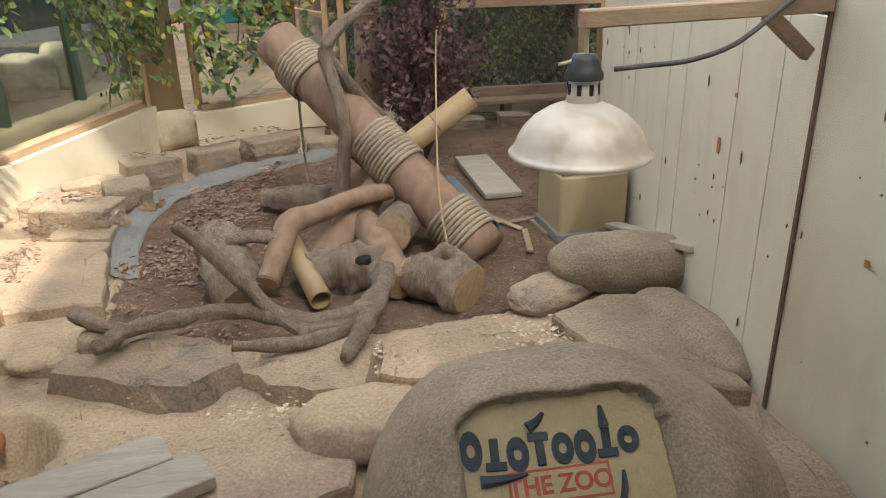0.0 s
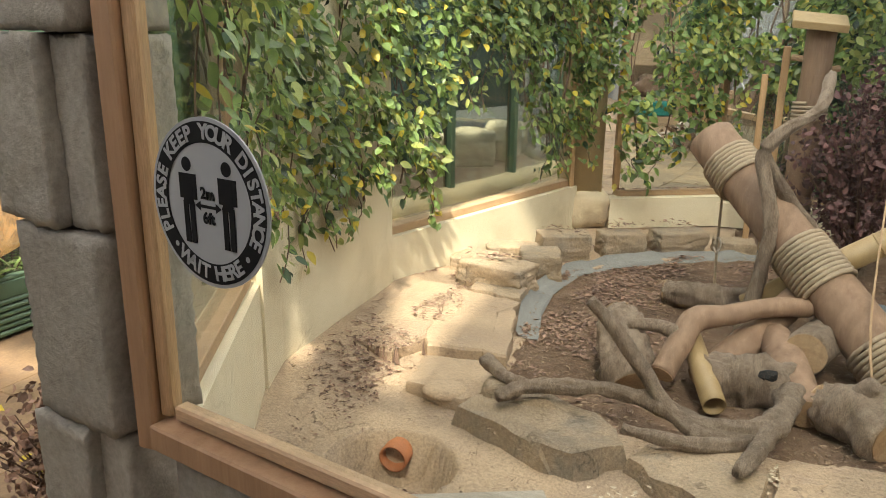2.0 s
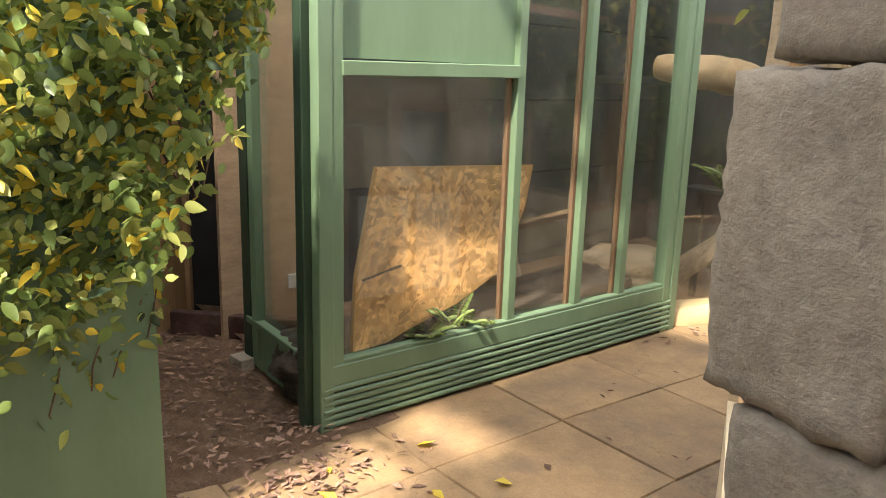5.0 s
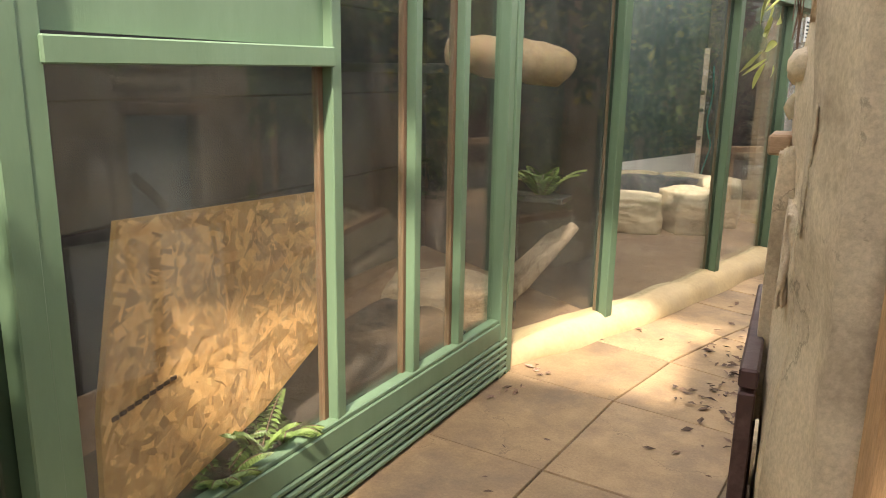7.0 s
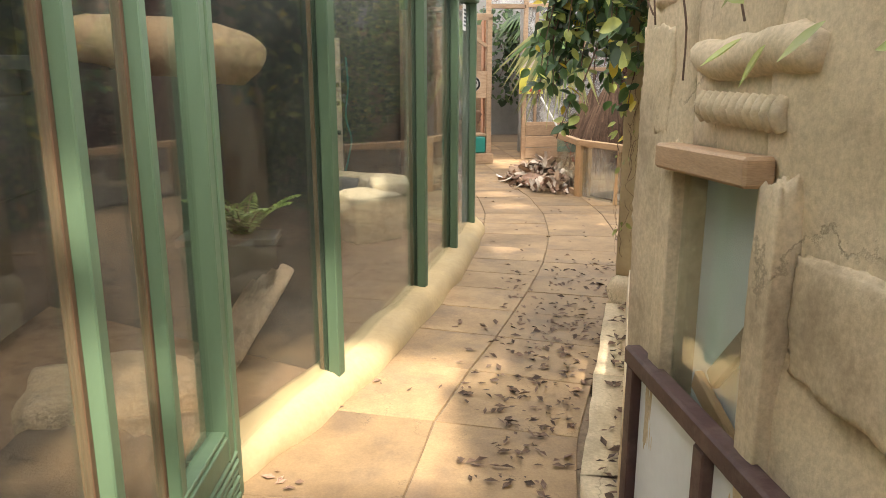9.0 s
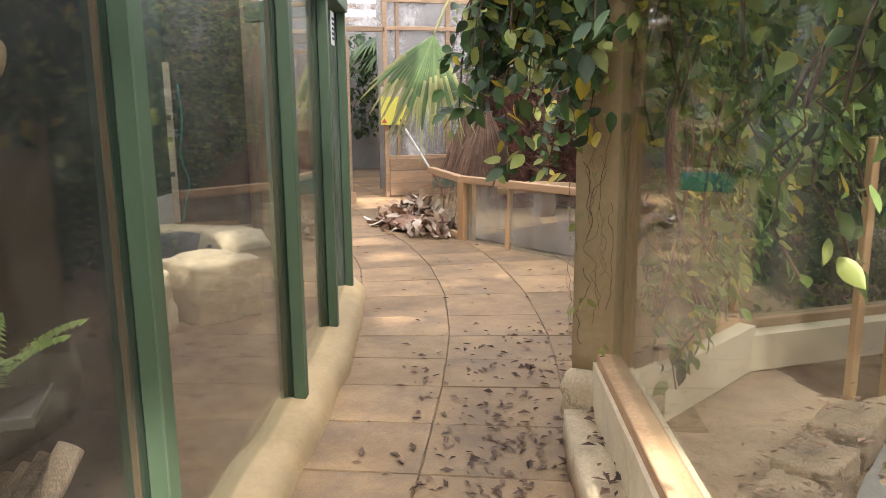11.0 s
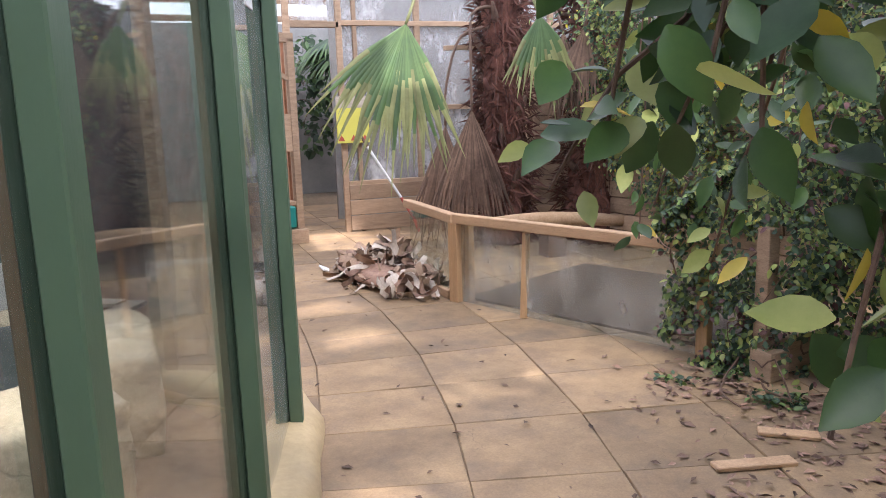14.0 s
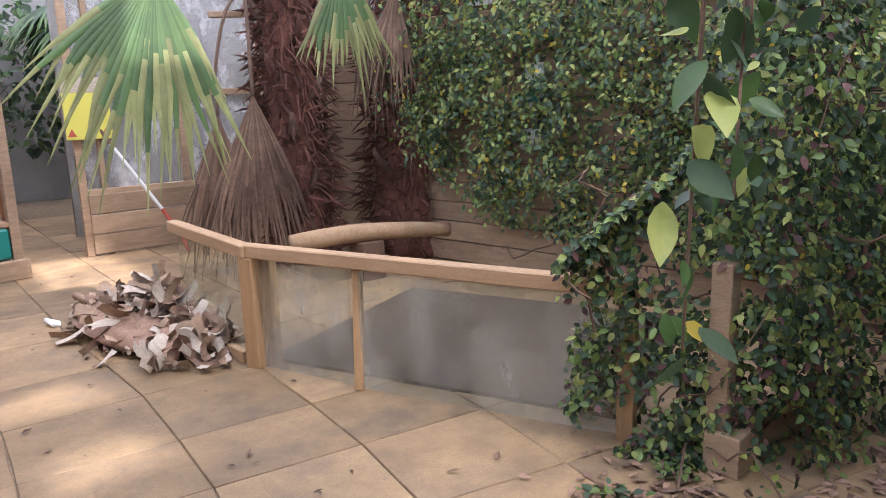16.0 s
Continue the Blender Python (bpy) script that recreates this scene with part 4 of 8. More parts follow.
part("back_board", beam(hut_p(0.0, 0.10, 0.01), hut_p(2.4, 0.10, 0.01), 0.03, 0.2, 0), "green_shaded", hut)
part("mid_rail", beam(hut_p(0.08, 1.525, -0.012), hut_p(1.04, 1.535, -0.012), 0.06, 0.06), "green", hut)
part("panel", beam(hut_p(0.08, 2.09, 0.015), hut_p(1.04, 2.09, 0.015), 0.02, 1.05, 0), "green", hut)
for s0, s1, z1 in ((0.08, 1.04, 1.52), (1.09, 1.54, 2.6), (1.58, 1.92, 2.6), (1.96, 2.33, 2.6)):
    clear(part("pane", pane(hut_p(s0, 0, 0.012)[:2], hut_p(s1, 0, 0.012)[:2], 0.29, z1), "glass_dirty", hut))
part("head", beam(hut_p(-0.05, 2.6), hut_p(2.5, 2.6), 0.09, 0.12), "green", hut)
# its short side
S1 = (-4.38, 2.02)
part("side_post", box(0.08, 0.08, 2.6, (*S1, 0)), "green_shaded", hut)
part("side_post", box(0.05, 0.05, 2.5, (S1[0] + 0.1, S1[1] - 0.03, 0.1)), "green", hut)
part("foot_block", box(0.12, 0.08, 0.08, (S1[0] - 0.01, S1[1] - 0.07, 0)), "grey_wood", hut)
part("side_rail", beam((-3.62, 1.92, 0.15), (*S1, 0.15), 0.06, 0.22), "green", hut)
part("side_rail", beam((-3.62, 1.9, 0.28), (S1[0], S1[1] - 0.02, 0.28), 0.05, 0.035), "green", hut)
clear(part("pane", pane((-3.65, 1.93), (S1[0] + 0.05, S1[1]), 0.28, 2.6), "glass_dirty", hut))

# glazed run along the corridor
POSTS = [(-3.37, 4.40), (-3.045, 5.18), (-2.57, 6.55), (-2.265, 7.63), (-2.01, 8.61)]
run = thing("glazed_run", 0, 0, 0, label="long green timber framed glazing on a cream plinth", category="glazing", kind="structure")
for i, p in enumerate(POSTS[1:]):
    a = math.degrees(math.atan2(POSTS[i + 1][1] - POSTS[i][1], POSTS[i + 1][0] - POSTS[i][0]))
    bm = box(0.065, 0.055, 2.0, (0, -0.0005, 0), bevel=0.004)
    bmesh.ops.transform(bm, matrix=pose(*p, 0.09, 0, 0, a), verts=bm.verts)
    part("post", bm, "green_run", run)
    # strip in the shaded green, painting the post's dark side face
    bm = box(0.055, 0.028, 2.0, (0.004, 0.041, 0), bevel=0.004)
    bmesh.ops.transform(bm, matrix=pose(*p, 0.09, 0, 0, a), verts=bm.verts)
    part("inner_post", bm, "green_shaded", run)
    bm = box(0.045, 0.022, 2.0, (0.0, 0.066, 0), bevel=0.004)
    bmesh.ops.transform(bm, matrix=pose(*p, 0.09, 0, 0, a), verts=bm.verts)
    part("bead", bm, "bead", run, "brown bare timber bead")
for p, q in zip(POSTS, POSTS[1:]):
    # the last pane gets dust and a painted reflection in one haze
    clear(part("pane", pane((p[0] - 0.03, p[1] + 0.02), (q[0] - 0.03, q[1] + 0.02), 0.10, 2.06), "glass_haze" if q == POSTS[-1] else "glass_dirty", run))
    part("head", beam((*p, 2.12), (*q, 2.12), 0.10, 0.14), "green_run", run)
part("side_post", box(0.08, 0.06, 2.0, (-2.10, 8.72, 0.09)), "green_shaded", run)
part("head", beam((-2.01, 8.55, 2.12), (-2.6, 9.4, 2.12), 0.08, 0.14), "green_run", run)
clear(part("pane", pane((-2.05, 8.6), (-2.6, 9.4), 0.10, 2.06), "glass_dirty", run))
# notice on the last panes
nt_ = thing("notice", -2.105, 8.10, 1.80, label="small blue and white notice stuck on the glass", category="sign")
d = Vector((POSTS[4][0] - POSTS[3][0], POSTS[4][1] - POSTS[3][1], 0)).normalized()
ang = math.degrees(math.atan2(d.y, d.x))
nt_.matrix_basis = pose(-2.155, 8.10, 1.80, 0, 0, ang)
part("sheet", box(0.14, 0.006, 0.2, (0, -0.012, 0), bevel=0), "white", nt_)
for k in range(5):
    part("print", box(0.10, 0.004, 0.014, (0, -0.017, 0.03 + 0.03 * k), bevel=0), "blue_black", nt_)

# plinth under the run: a lumpy rendered kerb
PL = [(-3.40, 4.38), (-3.12, 4.85), (-2.84, 5.50), (-2.54, 6.32), (-2.28, 7.12), (-2.05, 8.02), (-1.88, 8.78), (-1.90, 9.06), (-2.1, 9.3), (-2.6, 9.75)]
bm = bmesh.new()
rows = []
sec = [(-0.02, 0.0), (-0.012, 0.045), (0.015, 0.09), (0.06, 0.118), (0.16, 0.125), (0.22, 0.10), (0.22, 0.0)]
fine = []
for i in range(len(PL) - 1):
    for k in range(8):
        fine.append(Vector(PL[i]).lerp(Vector(PL[i + 1]), k / 8))
fine.append(Vector(PL[-1]))
for i, p in enumerate(fine):
    d = (fine[min(i + 1, len(fine) - 1)] - fine[max(i - 1, 0)]).normalized()
    n = Vector((-d.y, d.x))
    rows.append([bm.verts.new((p.x + n.x * (o + 0.02 * noise.noise(Vector((p.x * 4, p.y * 4, z * 9)))), p.y + n.y * (o + 0.02 * noise.noise(Vector((p.x * 4, p.y * 4, z * 9)))), z * (1 + 0.15 * noise.noise(Vector((p.x * 3, p.y * 3, 4)))))) for o, z in sec])
for r0, r1 in zip(rows, rows[1:]):
    for k in range(len(sec) - 1):
        bm.faces.new((r0[k], r1[k], r1[k + 1], r0[k + 1]))
bm.faces.new(rows[0])
bmesh.ops.recalc_face_normals(bm, faces=bm.faces[:])
structure("plinth", bm, "plinth", "lumpy cream rendered plinth under the glazing", "plinth", smooth=True)

# rooms behind the glazing
structure("floor_inside", wall_bm([(-5.6, 2.1), (-5.6, 13.6)], -0.03, 0.05, 0.05), "dark_soil", "dark bark floor edge inside the glazed building", "floor")
bm = bmesh.new()
poly = [(-3.62, 1.98), (-3.40, 4.4), (-3.12, 5.15), (-2.65, 6.42), (-2.35, 7.55), (-2.1, 8.5), (-2.7, 9.5), (-2.7, 13.6), (-5.6, 13.6), (-5.6, 2.2)]
f = bm.faces.new([bm.verts.new((*p, 0.06)) for p in poly])
structure("floor_exhibit", bm, "soil", "dark soil and bark floor inside the glazed building", "floor")
structure("wall_back_inside", wall_bm([(-4.9, 2.4), (-4.9, 9.2)], 0.0, 2.7, -0.06), "black", "black painted block wall with scratches and dust", "wall")
wb = structure("wall_brown_inside", wall_bm([(-4.84, 2.06), (-4.84, 2.75)], 0.0, 2.7, 0.03), "old_wood", "brown boarded wall behind the side pane", "wall")
structure("wall_mural", wall_bm([(-4.6, 9.4), (-3.42, 12.6)], 0.42, 2.7, -0.06), "mural", "dark green painted mural wall of reeds", "wall")
structure("wall_mural_band", wall_bm([(-4.6, 9.4), (-3.42, 12.6)], 0.0, 0.42, -0.05), "white", "white painted band along the foot of the mural", "wall")
structure("wall_partition", wall_bm([(-3.16, 5.32), (-4.9, 6.5)], 0.0, 2.7, 0.05), "black", "black painted partition between two exhibits", "wall")
structure("wall_mural_link", wall_bm([(-4.9, 9.2), (-4.6, 9.4)], 0.0, 2.7, -0.05), "black", "black painted wall corner", "wall")
structure("wall_inside_end", wall_bm([(-3.42, 12.62), (-2.5, 12.66)], 0.0, 2.7, 0.06), "black", "dark end wall inside the glazed building", "wall")
structure("wall_inside_east", wall_bm([(-2.5, 12.66), (-2.5, 9.6)], 0.0, 2.7, 0.06), "old_wood", "timber side wall of the glazed building", "wall")
# unseen black panel, added overhead to darken the exhibit
structure("roof_inside", box(0.8, 7.6, 0.05, (-4.7, 5.8, 2.72), bevel=0), "black", "unseen panel added to keep light out of the glazed exhibit", "roof")
for z in (0.8, 1.35, 1.9):
    structure("wall_joint", box(0.008, 4.2, 0.012, (-4.836, 4.6, z), bevel=0), "dark", "joint line between black wall blocks", "trim")
door_in = thing("door_2", -3.05, 12.58, 0.06, label="closed dark grey door at the back of the exhibit", category="door", kind="structure")
part("leaf", box(0.62, 0.05, 1.75), "black", door_in)
part("frame_side", box(0.09, 0.07, 1.85, (-0.37, -0.02, 0)), "grey_wood", door_in, "pale timber door post with switches")
for z in (0.55, 0.95, 1.2):
    part("switch_box", box(0.05, 0.03, 0.06, (-0.37, -0.06, z)), "black_plastic", door_in)
hose = thing("hose", -3.30, 12.50, 0.06, label="thin green hose hanging on the wall", category="hose")
part("line", tube([(0, 0, 1.6), (0.02, -0.01, 1.2), (-0.02, -0.01, 0.8), (0.05, -0.02, 0.5), (0.02, -0.02, 0.3), (-0.05, -0.03, 0.02)], 0.012, 6, steps=4), "teal", hose, smooth=True)

def leaf_part(name, lv, lf, material, parent, label=""):
    me = bpy.data.meshes.new(name)
    me.from_pydata([tuple(v) for v in lv], [], lf)
    me.materials.append(M[material])
    me.polygons.foreach_set("use_smooth", [True] * len(me.polygons))
    ob = new(name, me)
    ob.parent = parent
    return tagged(ob, label, kind="stuff")


osb = thing("strand_board", -3.60, 2.06, 0.25, label="orange strand board sheet with a cut corner leaning inside the glass", category="board")
bm = bmesh.new()
out = [(-0.01, 0.0), (0.0, 0.05), (0.05, 0.38), (0.21, 0.86), (1.28, 0.81), (1.20, 0.6), (0.99, 0.28), (0.64, 0.157), (0.31, 0.09)]
f0 = [bm.verts.new((0.0, y, z)) for y, z in out]
f1 = [bm.verts.new((0.02, y, z)) for y, z in out]
bm.faces.new(f0[::-1])
bm.faces.new(f1)
for i in range(len(out)):
    j = (i + 1) % len(out)
    bm.faces.new((f0[i], f0[j], f1[j], f1[i]))
bmesh.ops.recalc_face_normals(bm, faces=bm.faces[:])
bmesh.ops.transform(bm, matrix=pose(0, 0, 0, 0, -8, 0), verts=bm.verts)
part("sheet", bm, "osb", osb)
q = random.Random(77)
lv, lf = [], []
turn_ = pose(0, 0, 0, 0, -8, 0)
while len(lf) < 1500:
    y, z, a = q.uniform(-0.02, 1.28), q.uniform(0.0, 0.87), q.gauss(0.5, 0.8)
    l, w = q.uniform(0.015, 0.055), q.uniform(0.006, 0.02)
    c4 = [(y + math.cos(a) * u * l - math.sin(a) * v * w, z + math.sin(a) * u * l + math.cos(a) * v * w) for u, v in ((-1, -0.7), (0.9, -1), (1, 0.8), (-0.8, 1))]
    if all(inside(u, v, out) for u, v in c4):
        b_ = len(lv)
        lv.extend(turn_ @ Vector((0.0205 + 0.0000016 * len(lf) + 0.0002 * k, u, v)) for k, (u, v) in enumerate(c4))
        lf.append((b_, b_ + 1, b_ + 2, b_ + 3))
leaf_part("flakes", lv, lf, "flake", osb, "pale and orange pressed wood flakes")
for i in range(9):
    part("stamp", box(0.003, 0.022, 0.012, (0.024 - 0.139 * (0.36 + 0.004 * i), 0.09 + i * 0.026, 0.36 + 0.004 * i), bevel=0), "stem", osb)

sock = thing("wall_sockets", -4.80, 2.57, 0.30, label="pair of white plastic wall sockets", category="socket")
for y in (-0.06, 0.06):
    part("faceplate", box(0.012, 0.086, 0.086, (0.012, y, -0.04)), "white", sock)


def fern(name, x, y, z, n, length, label, seed=0, mat_name="ivy", rise=0.9):
    """A fern: arching ribs with rows of small leaflets."""
    t = thing(name, x, y, z, label=label, category="plant")
    r = random.Random(seed)
    ribs, leaves = bmesh.new(), bmesh.new()
    for i in range(n):
        a = r.uniform(0, 2 * math.pi)
        l = length * r.uniform(0.7, 1.1)
        pts = [Vector((math.cos(a) * l * s, math.sin(a) * l * s, l * (rise * s - 0.75 * s * s))) for s in (0, 0.25, 0.5, 0.75, 1)]
        tube(pts, [0.004, 0.003, 0.003, 0.002, 0.001], 5, bm=ribs)
        side = Vector((-math.sin(a), math.cos(a), 0))
        for k in range(14):
            s = 0.12 + 0.86 * k / 14
            p = Vector((math.cos(a) * l * s, math.sin(a) * l * s, l * (rise * s - 0.75 * s * s)))
            w = 0.30 * length * (1 - s) ** 0.6 * min(1, s * 4)
            fw = Vector((math.cos(a), math.sin(a), 0)) * 0.018
            for sg in (-1, 1):
                q = [leaves.verts.new(v) for v in (p, p + side * sg * w * 0.5 + fw, p + side * sg * w + Vector((0, 0, -0.012)), p + side * sg * w * 0.5 - fw * 0.4)]
                leaves.faces.new(q)
    part("rib", ribs, "stem", t)
    part("leaflets", leaves, mat_name, t, kind="stuff")
    return t


structure("soil_bank", stone(0.52, 2.5, 0.30, 33, 5, 0.06, 0.8, (-3.80, 3.1, 0.02)), "dark_soil", "bank of dark soil inside the glass", "ground", smooth=True)
fern("fern", -3.575, 2.46, 0.27, 12, 0.15, "small green fern at the foot of the strand board", 1, "ivy", 1.3)
fern("fern", -3.575, 2.80, 0.27, 12, 0.16, "small green fern in dark soil", 2, "ivy", 1.2)
fern("fern", -3.575, 2.64, 0.27, 7, 0.17, "upright young fern beside the strand board", 6, "ivy", 1.8)
fern("fern", -3.40, 4.98, 0.80, 16, 0.24, "green fern hanging behind the glass", 3, "ivy", 1.5)
bk = thing("wall_shelf", -3.45, 4.95, 0.75, label="small ledge holding a fern behind the glass", category="shelf")
part("board", box(0.4, 0.2, 0.03, (0, 0, 0.05)), "black", bk)
part("bracket", box(0.04, 0.04, 0.74, (-0.1, 0, -0.69)), "black", bk)

lg = thing("artificial_branch", -3.30, 5.16, 0.06, label="thick tan artificial branch with a rounded end behind the glass", category="branch")
part("limb", tube([(-0.04, 0.0, 1.46), (-0.08, -0.02, 1.475), (-0.3, -0.07, 1.51), (-0.55, -0.09, 1.54), (-0.74, -0.1, 1.56)], [0.06, 0.105, 0.12, 0.115, 0.08], 20, 0.12, steps=5), "cut", lg, smooth=True)
part("support", beam((-0.6, -0.1, 1.46), (-1.53, -0.1, 1.46), 0.05, 0.06), "black", lg, "dark bar fixed to the back wall")
bd = thing("bark_bundle", -3.22, 5.06, 0.06, label="bundle of rough bark poles leaning against a boulder", category="bark")
for k in range(4):
    part("bark_pole", tube([(-0.42 - 0.05 * k, -0.50 + 0.02 * k, 0.0), (-0.22 - 0.04 * k, -0.22, 0.28), (-0.02 - 0.05 * k, 0.05 + 0.02 * k, 0.58 - 0.03 * k)], 0.033, 12, 0.35, seed=k, steps=4), "bark", bd, smooth=True)


def rock_thing(x, y, z, sx, sy, sz, rz, label, seed, material="rock", name="rock", rough=0.16, flat=0.5, group="", sub=4):
    ob = solo(name, stone(sx, sy, sz, seed, sub, rough, flat), material, label, "rock", (x, y, z), rz, group, smooth=True)
    return ob


rock_thing(-3.85, 4.6, 0.04, 0.7, 0.6, 0.35, 20, "smooth tan boulder behind the glass", 51)
rock_thing(-4.3, 3.5, 0.04, 0.6, 0.6, 0.55, 20, "tan boulder behind the narrow panes", 52)
# rock pool
for i, (x, y, sx, sy, sz, rz) in enumerate(((-3.52, 8.12, 0.66, 0.56, 0.40, 8), (-2.98, 8.36, 0.56, 0.62, 0.46, 30), (-2.76, 8.92, 0.42, 0.72, 0.50, 4), (-2.84, 9.62, 0.46, 0.66, 0.42, 14),
                                            (-3.25, 10.12, 0.7, 0.4, 0.38, -14), (-3.85, 10.2, 0.6, 0.42, 0.36, 6), (-4.15, 9.6, 0.44, 0.8, 0.40, 0), (-4.15, 8.75, 0.5, 0.8, 0.44, -10))):
    rock_thing(x, y, 0.02, sx, sy, sz, rz, "pale carved boulder round a dry pool", 60 + i, "pool_rock", "rock", 0.10, 0.55, "boulders round the pool", 5)
bm = bmesh.new()
rows = []
for r_, z_ in ((0.86, 0.36), (0.74, 0.37), (0.66, 0.33), (0.62, 0.20), (0.56, 0.12), (0.30, 0.10), (0.02, 0.10)):
    rows.append([bm.verts.new((-3.46 + math.cos(k * math.pi / 24) * r_ * 0.72, 9.2 + math.sin(k * math.pi / 24) * r_ * 1.1, z_ + 0.03 * noise.noise(Vector((math.cos(k * math.pi / 24) * r_ * 6, math.sin(k * math.pi / 24) * r_ * 6, z_ * 5))))) for k in range(48)])
for r0, r1 in zip(rows, rows[1:]):
    for k in range(48):
        bm.faces.new((r0[k], r0[(k + 1) % 48], r1[(k + 1) % 48], r1[k]))
structure("pool_basin", bm, "slate", "dark grey hollow basin of the dry pool", "pool", smooth=True)
for i, (x, y, rz) in enumerate(((-3.1, 10.6, 20), (-2.95, 11.2, 60), (-3.2, 11.7, -30))):
    pl = thing("loose_board", x, y, 0.062, rz, "pale loose board lying on the exhibit floor", "board", "loose boards on the exhibit floor")
    part("plank", box(0.7, 0.16, 0.03), "grey_wood", pl)
# green wall with its window, beside the timber door
gw = structure("wall_green", wall_bm([(-3.50, -0.6), (-3.485, 0.0)], 0.0, 2.6, -0.06), "green", "smooth green painted wall under trailing ivy", "wall")
gwin = thing("window_9", -3.47, 0.45, 0, label="dark window in a green painted wall", category="window", kind="structure")
w = wall_bm([(-0.015, -0.45), (0.005, 0.22)], 0.0, 0.56, -0.06)
wall_bm([(-0.015, -0.45), (0.005, 0.22)], 1.55, 2.6, -0.06, w)
wall_bm([(0.005, 0.22), (0.07, 0.68)], 0.0, 2.6, -0.06, w)
part("panel", w, "green", gwin)
part("window_sill", beam((-0.02, -0.45, 0.57), (0.0, 0.22, 0.57), 0.06, 0.025), "white_board", gwin)
clear(part("pane", pane((-0.045, -0.45), (-0.03, 0.22), 0.56, 1.55), "glass_dirty", gwin))
part("backing", box(0.02, 0.9, 1.2, (-0.6, -0.1, 0.45)), "black", gwin)
dr = thing("door_1", -4.93, 1.64, 0.0, 45, label="tan plywood door standing open with a pine jamb", category="door", kind="structure")
dr.matrix_basis = pose(-4.93, 1.64, 0.0, 0, 0, 137)
part("leaf", box(0.70, 0.04, 2.1, (0.33, 0, 0.02)), "pine", dr, "tan plywood door leaf")
part("jamb", box(0.06, 0.09, 2.3, (0.72, 0, 0)), "pine", dr)
structure("wall_dark_passage", wall_bm([(-5.55, 2.1), (-4.86, 2.62)], 0.0, 2.6, -0.06), "black", "black painted wall at the end of the side passage", "wall")
structure("wall_passage_south", wall_bm([(-3.5, 1.1), (-5.2, 1.25)], 0.0, 2.2, -0.06), "green", "green painted wall of the side passage", "wall")
structure("wall_passage_end", wall_bm([(-5.2, 1.2), (-5.62, 2.15)], 0.0, 2.6, -0.05), "old_wood", "boarded end of the side passage", "wall")
bm = bmesh.new()
bmesh.ops.create_grid(bm, x_segments=26, y_segments=14, size=1)
for v in bm.verts:
    x, y = -4.5 + v.co.x * 1.1, 1.68 + v.co.y * 0.55
    e = max(0.0, min(1.0, (-3.42 - x) * 4))
    v.co = Vector((x, y, -0.006 + e * (0.03 + 0.02 * noise.noise(Vector((x * 5, y * 5, 0))))))
structure("soil_passage", bm, "soil", "brown soil and bark in the side passage", "ground", smooth=True)
st = thing("step_board", -4.75, 2.18, 0.02, 40, "dark timber edging board along the passage soil", "timber")
part("board", box(0.9, 0.06, 0.14, (0, 0, 0)), "red_wood", st)
part("board", box(0.9, 0.05, 0.09, (0.02, 0.08, 0)), "old_wood", st)

# dark red framed panel standing against the carved wall
gp = thing("framed_panel", -2.168, 2.76, 0.0, label="low dark red stained wooden frame with white infill panels", category="panel")
for y in (0.0, 0.43, 0.86):
    part("stile", box(0.04, 0.05, 0.75, (0, y, 0)), "red_wood", gp)
part("rail", beam((0, -0.02, 0.785), (0, 0.90, 0.77), 0.045, 0.05, 0.006), "red_wood", gp)
part("rail", beam((0, 0.0, 0.05), (0, 0.86, 0.05), 0.04, 0.06, 0.006), "red_wood", gp)
for y in (0.215, 0.645):
    part("infill", box(0.012, 0.38, 0.68, (0.01, y, 0.08)), "white", gp, "dirty white infill panel")

# round notice on the viewing window
def lettering(text, size, bm, m):
    cu = bpy.data.curves.new("letters", 'FONT')
    cu.body, cu.size, cu.align_x, cu.align_y, cu.extrude = text, size, 'CENTER', 'CENTER', 0.0004
    cu.offset = size * 0.03
    ob = bpy.data.objects.new("letters", cu)
    me = bpy.data.meshes.new_from_object(ob)
    me.transform(m)
    bm.from_mesh(me)
    bpy.data.objects.remove(ob)
    bpy.data.curves.remove(cu)
    bpy.data.meshes.remove(me)


def disc(r0, r1, z, seg=64, bm=None):
    own = bm or bmesh.new()
    for k in range(seg):
        a, b = 2 * math.pi * k / seg, 2 * math.pi * (k + 1) / seg
        c = [(math.cos(a), math.sin(a)), (math.cos(b), math.sin(b))]
        q = [(c[0][0] * r1, c[0][1] * r1, z), (c[1][0] * r1, c[1][1] * r1, z), (c[1][0] * r0, c[1][1] * r0, z), (c[0][0] * r0, c[0][1] * r0, z)]
        own.faces.new([own.verts.new(v) for v in (q if r0 > 0 else q[:3])])
    return own


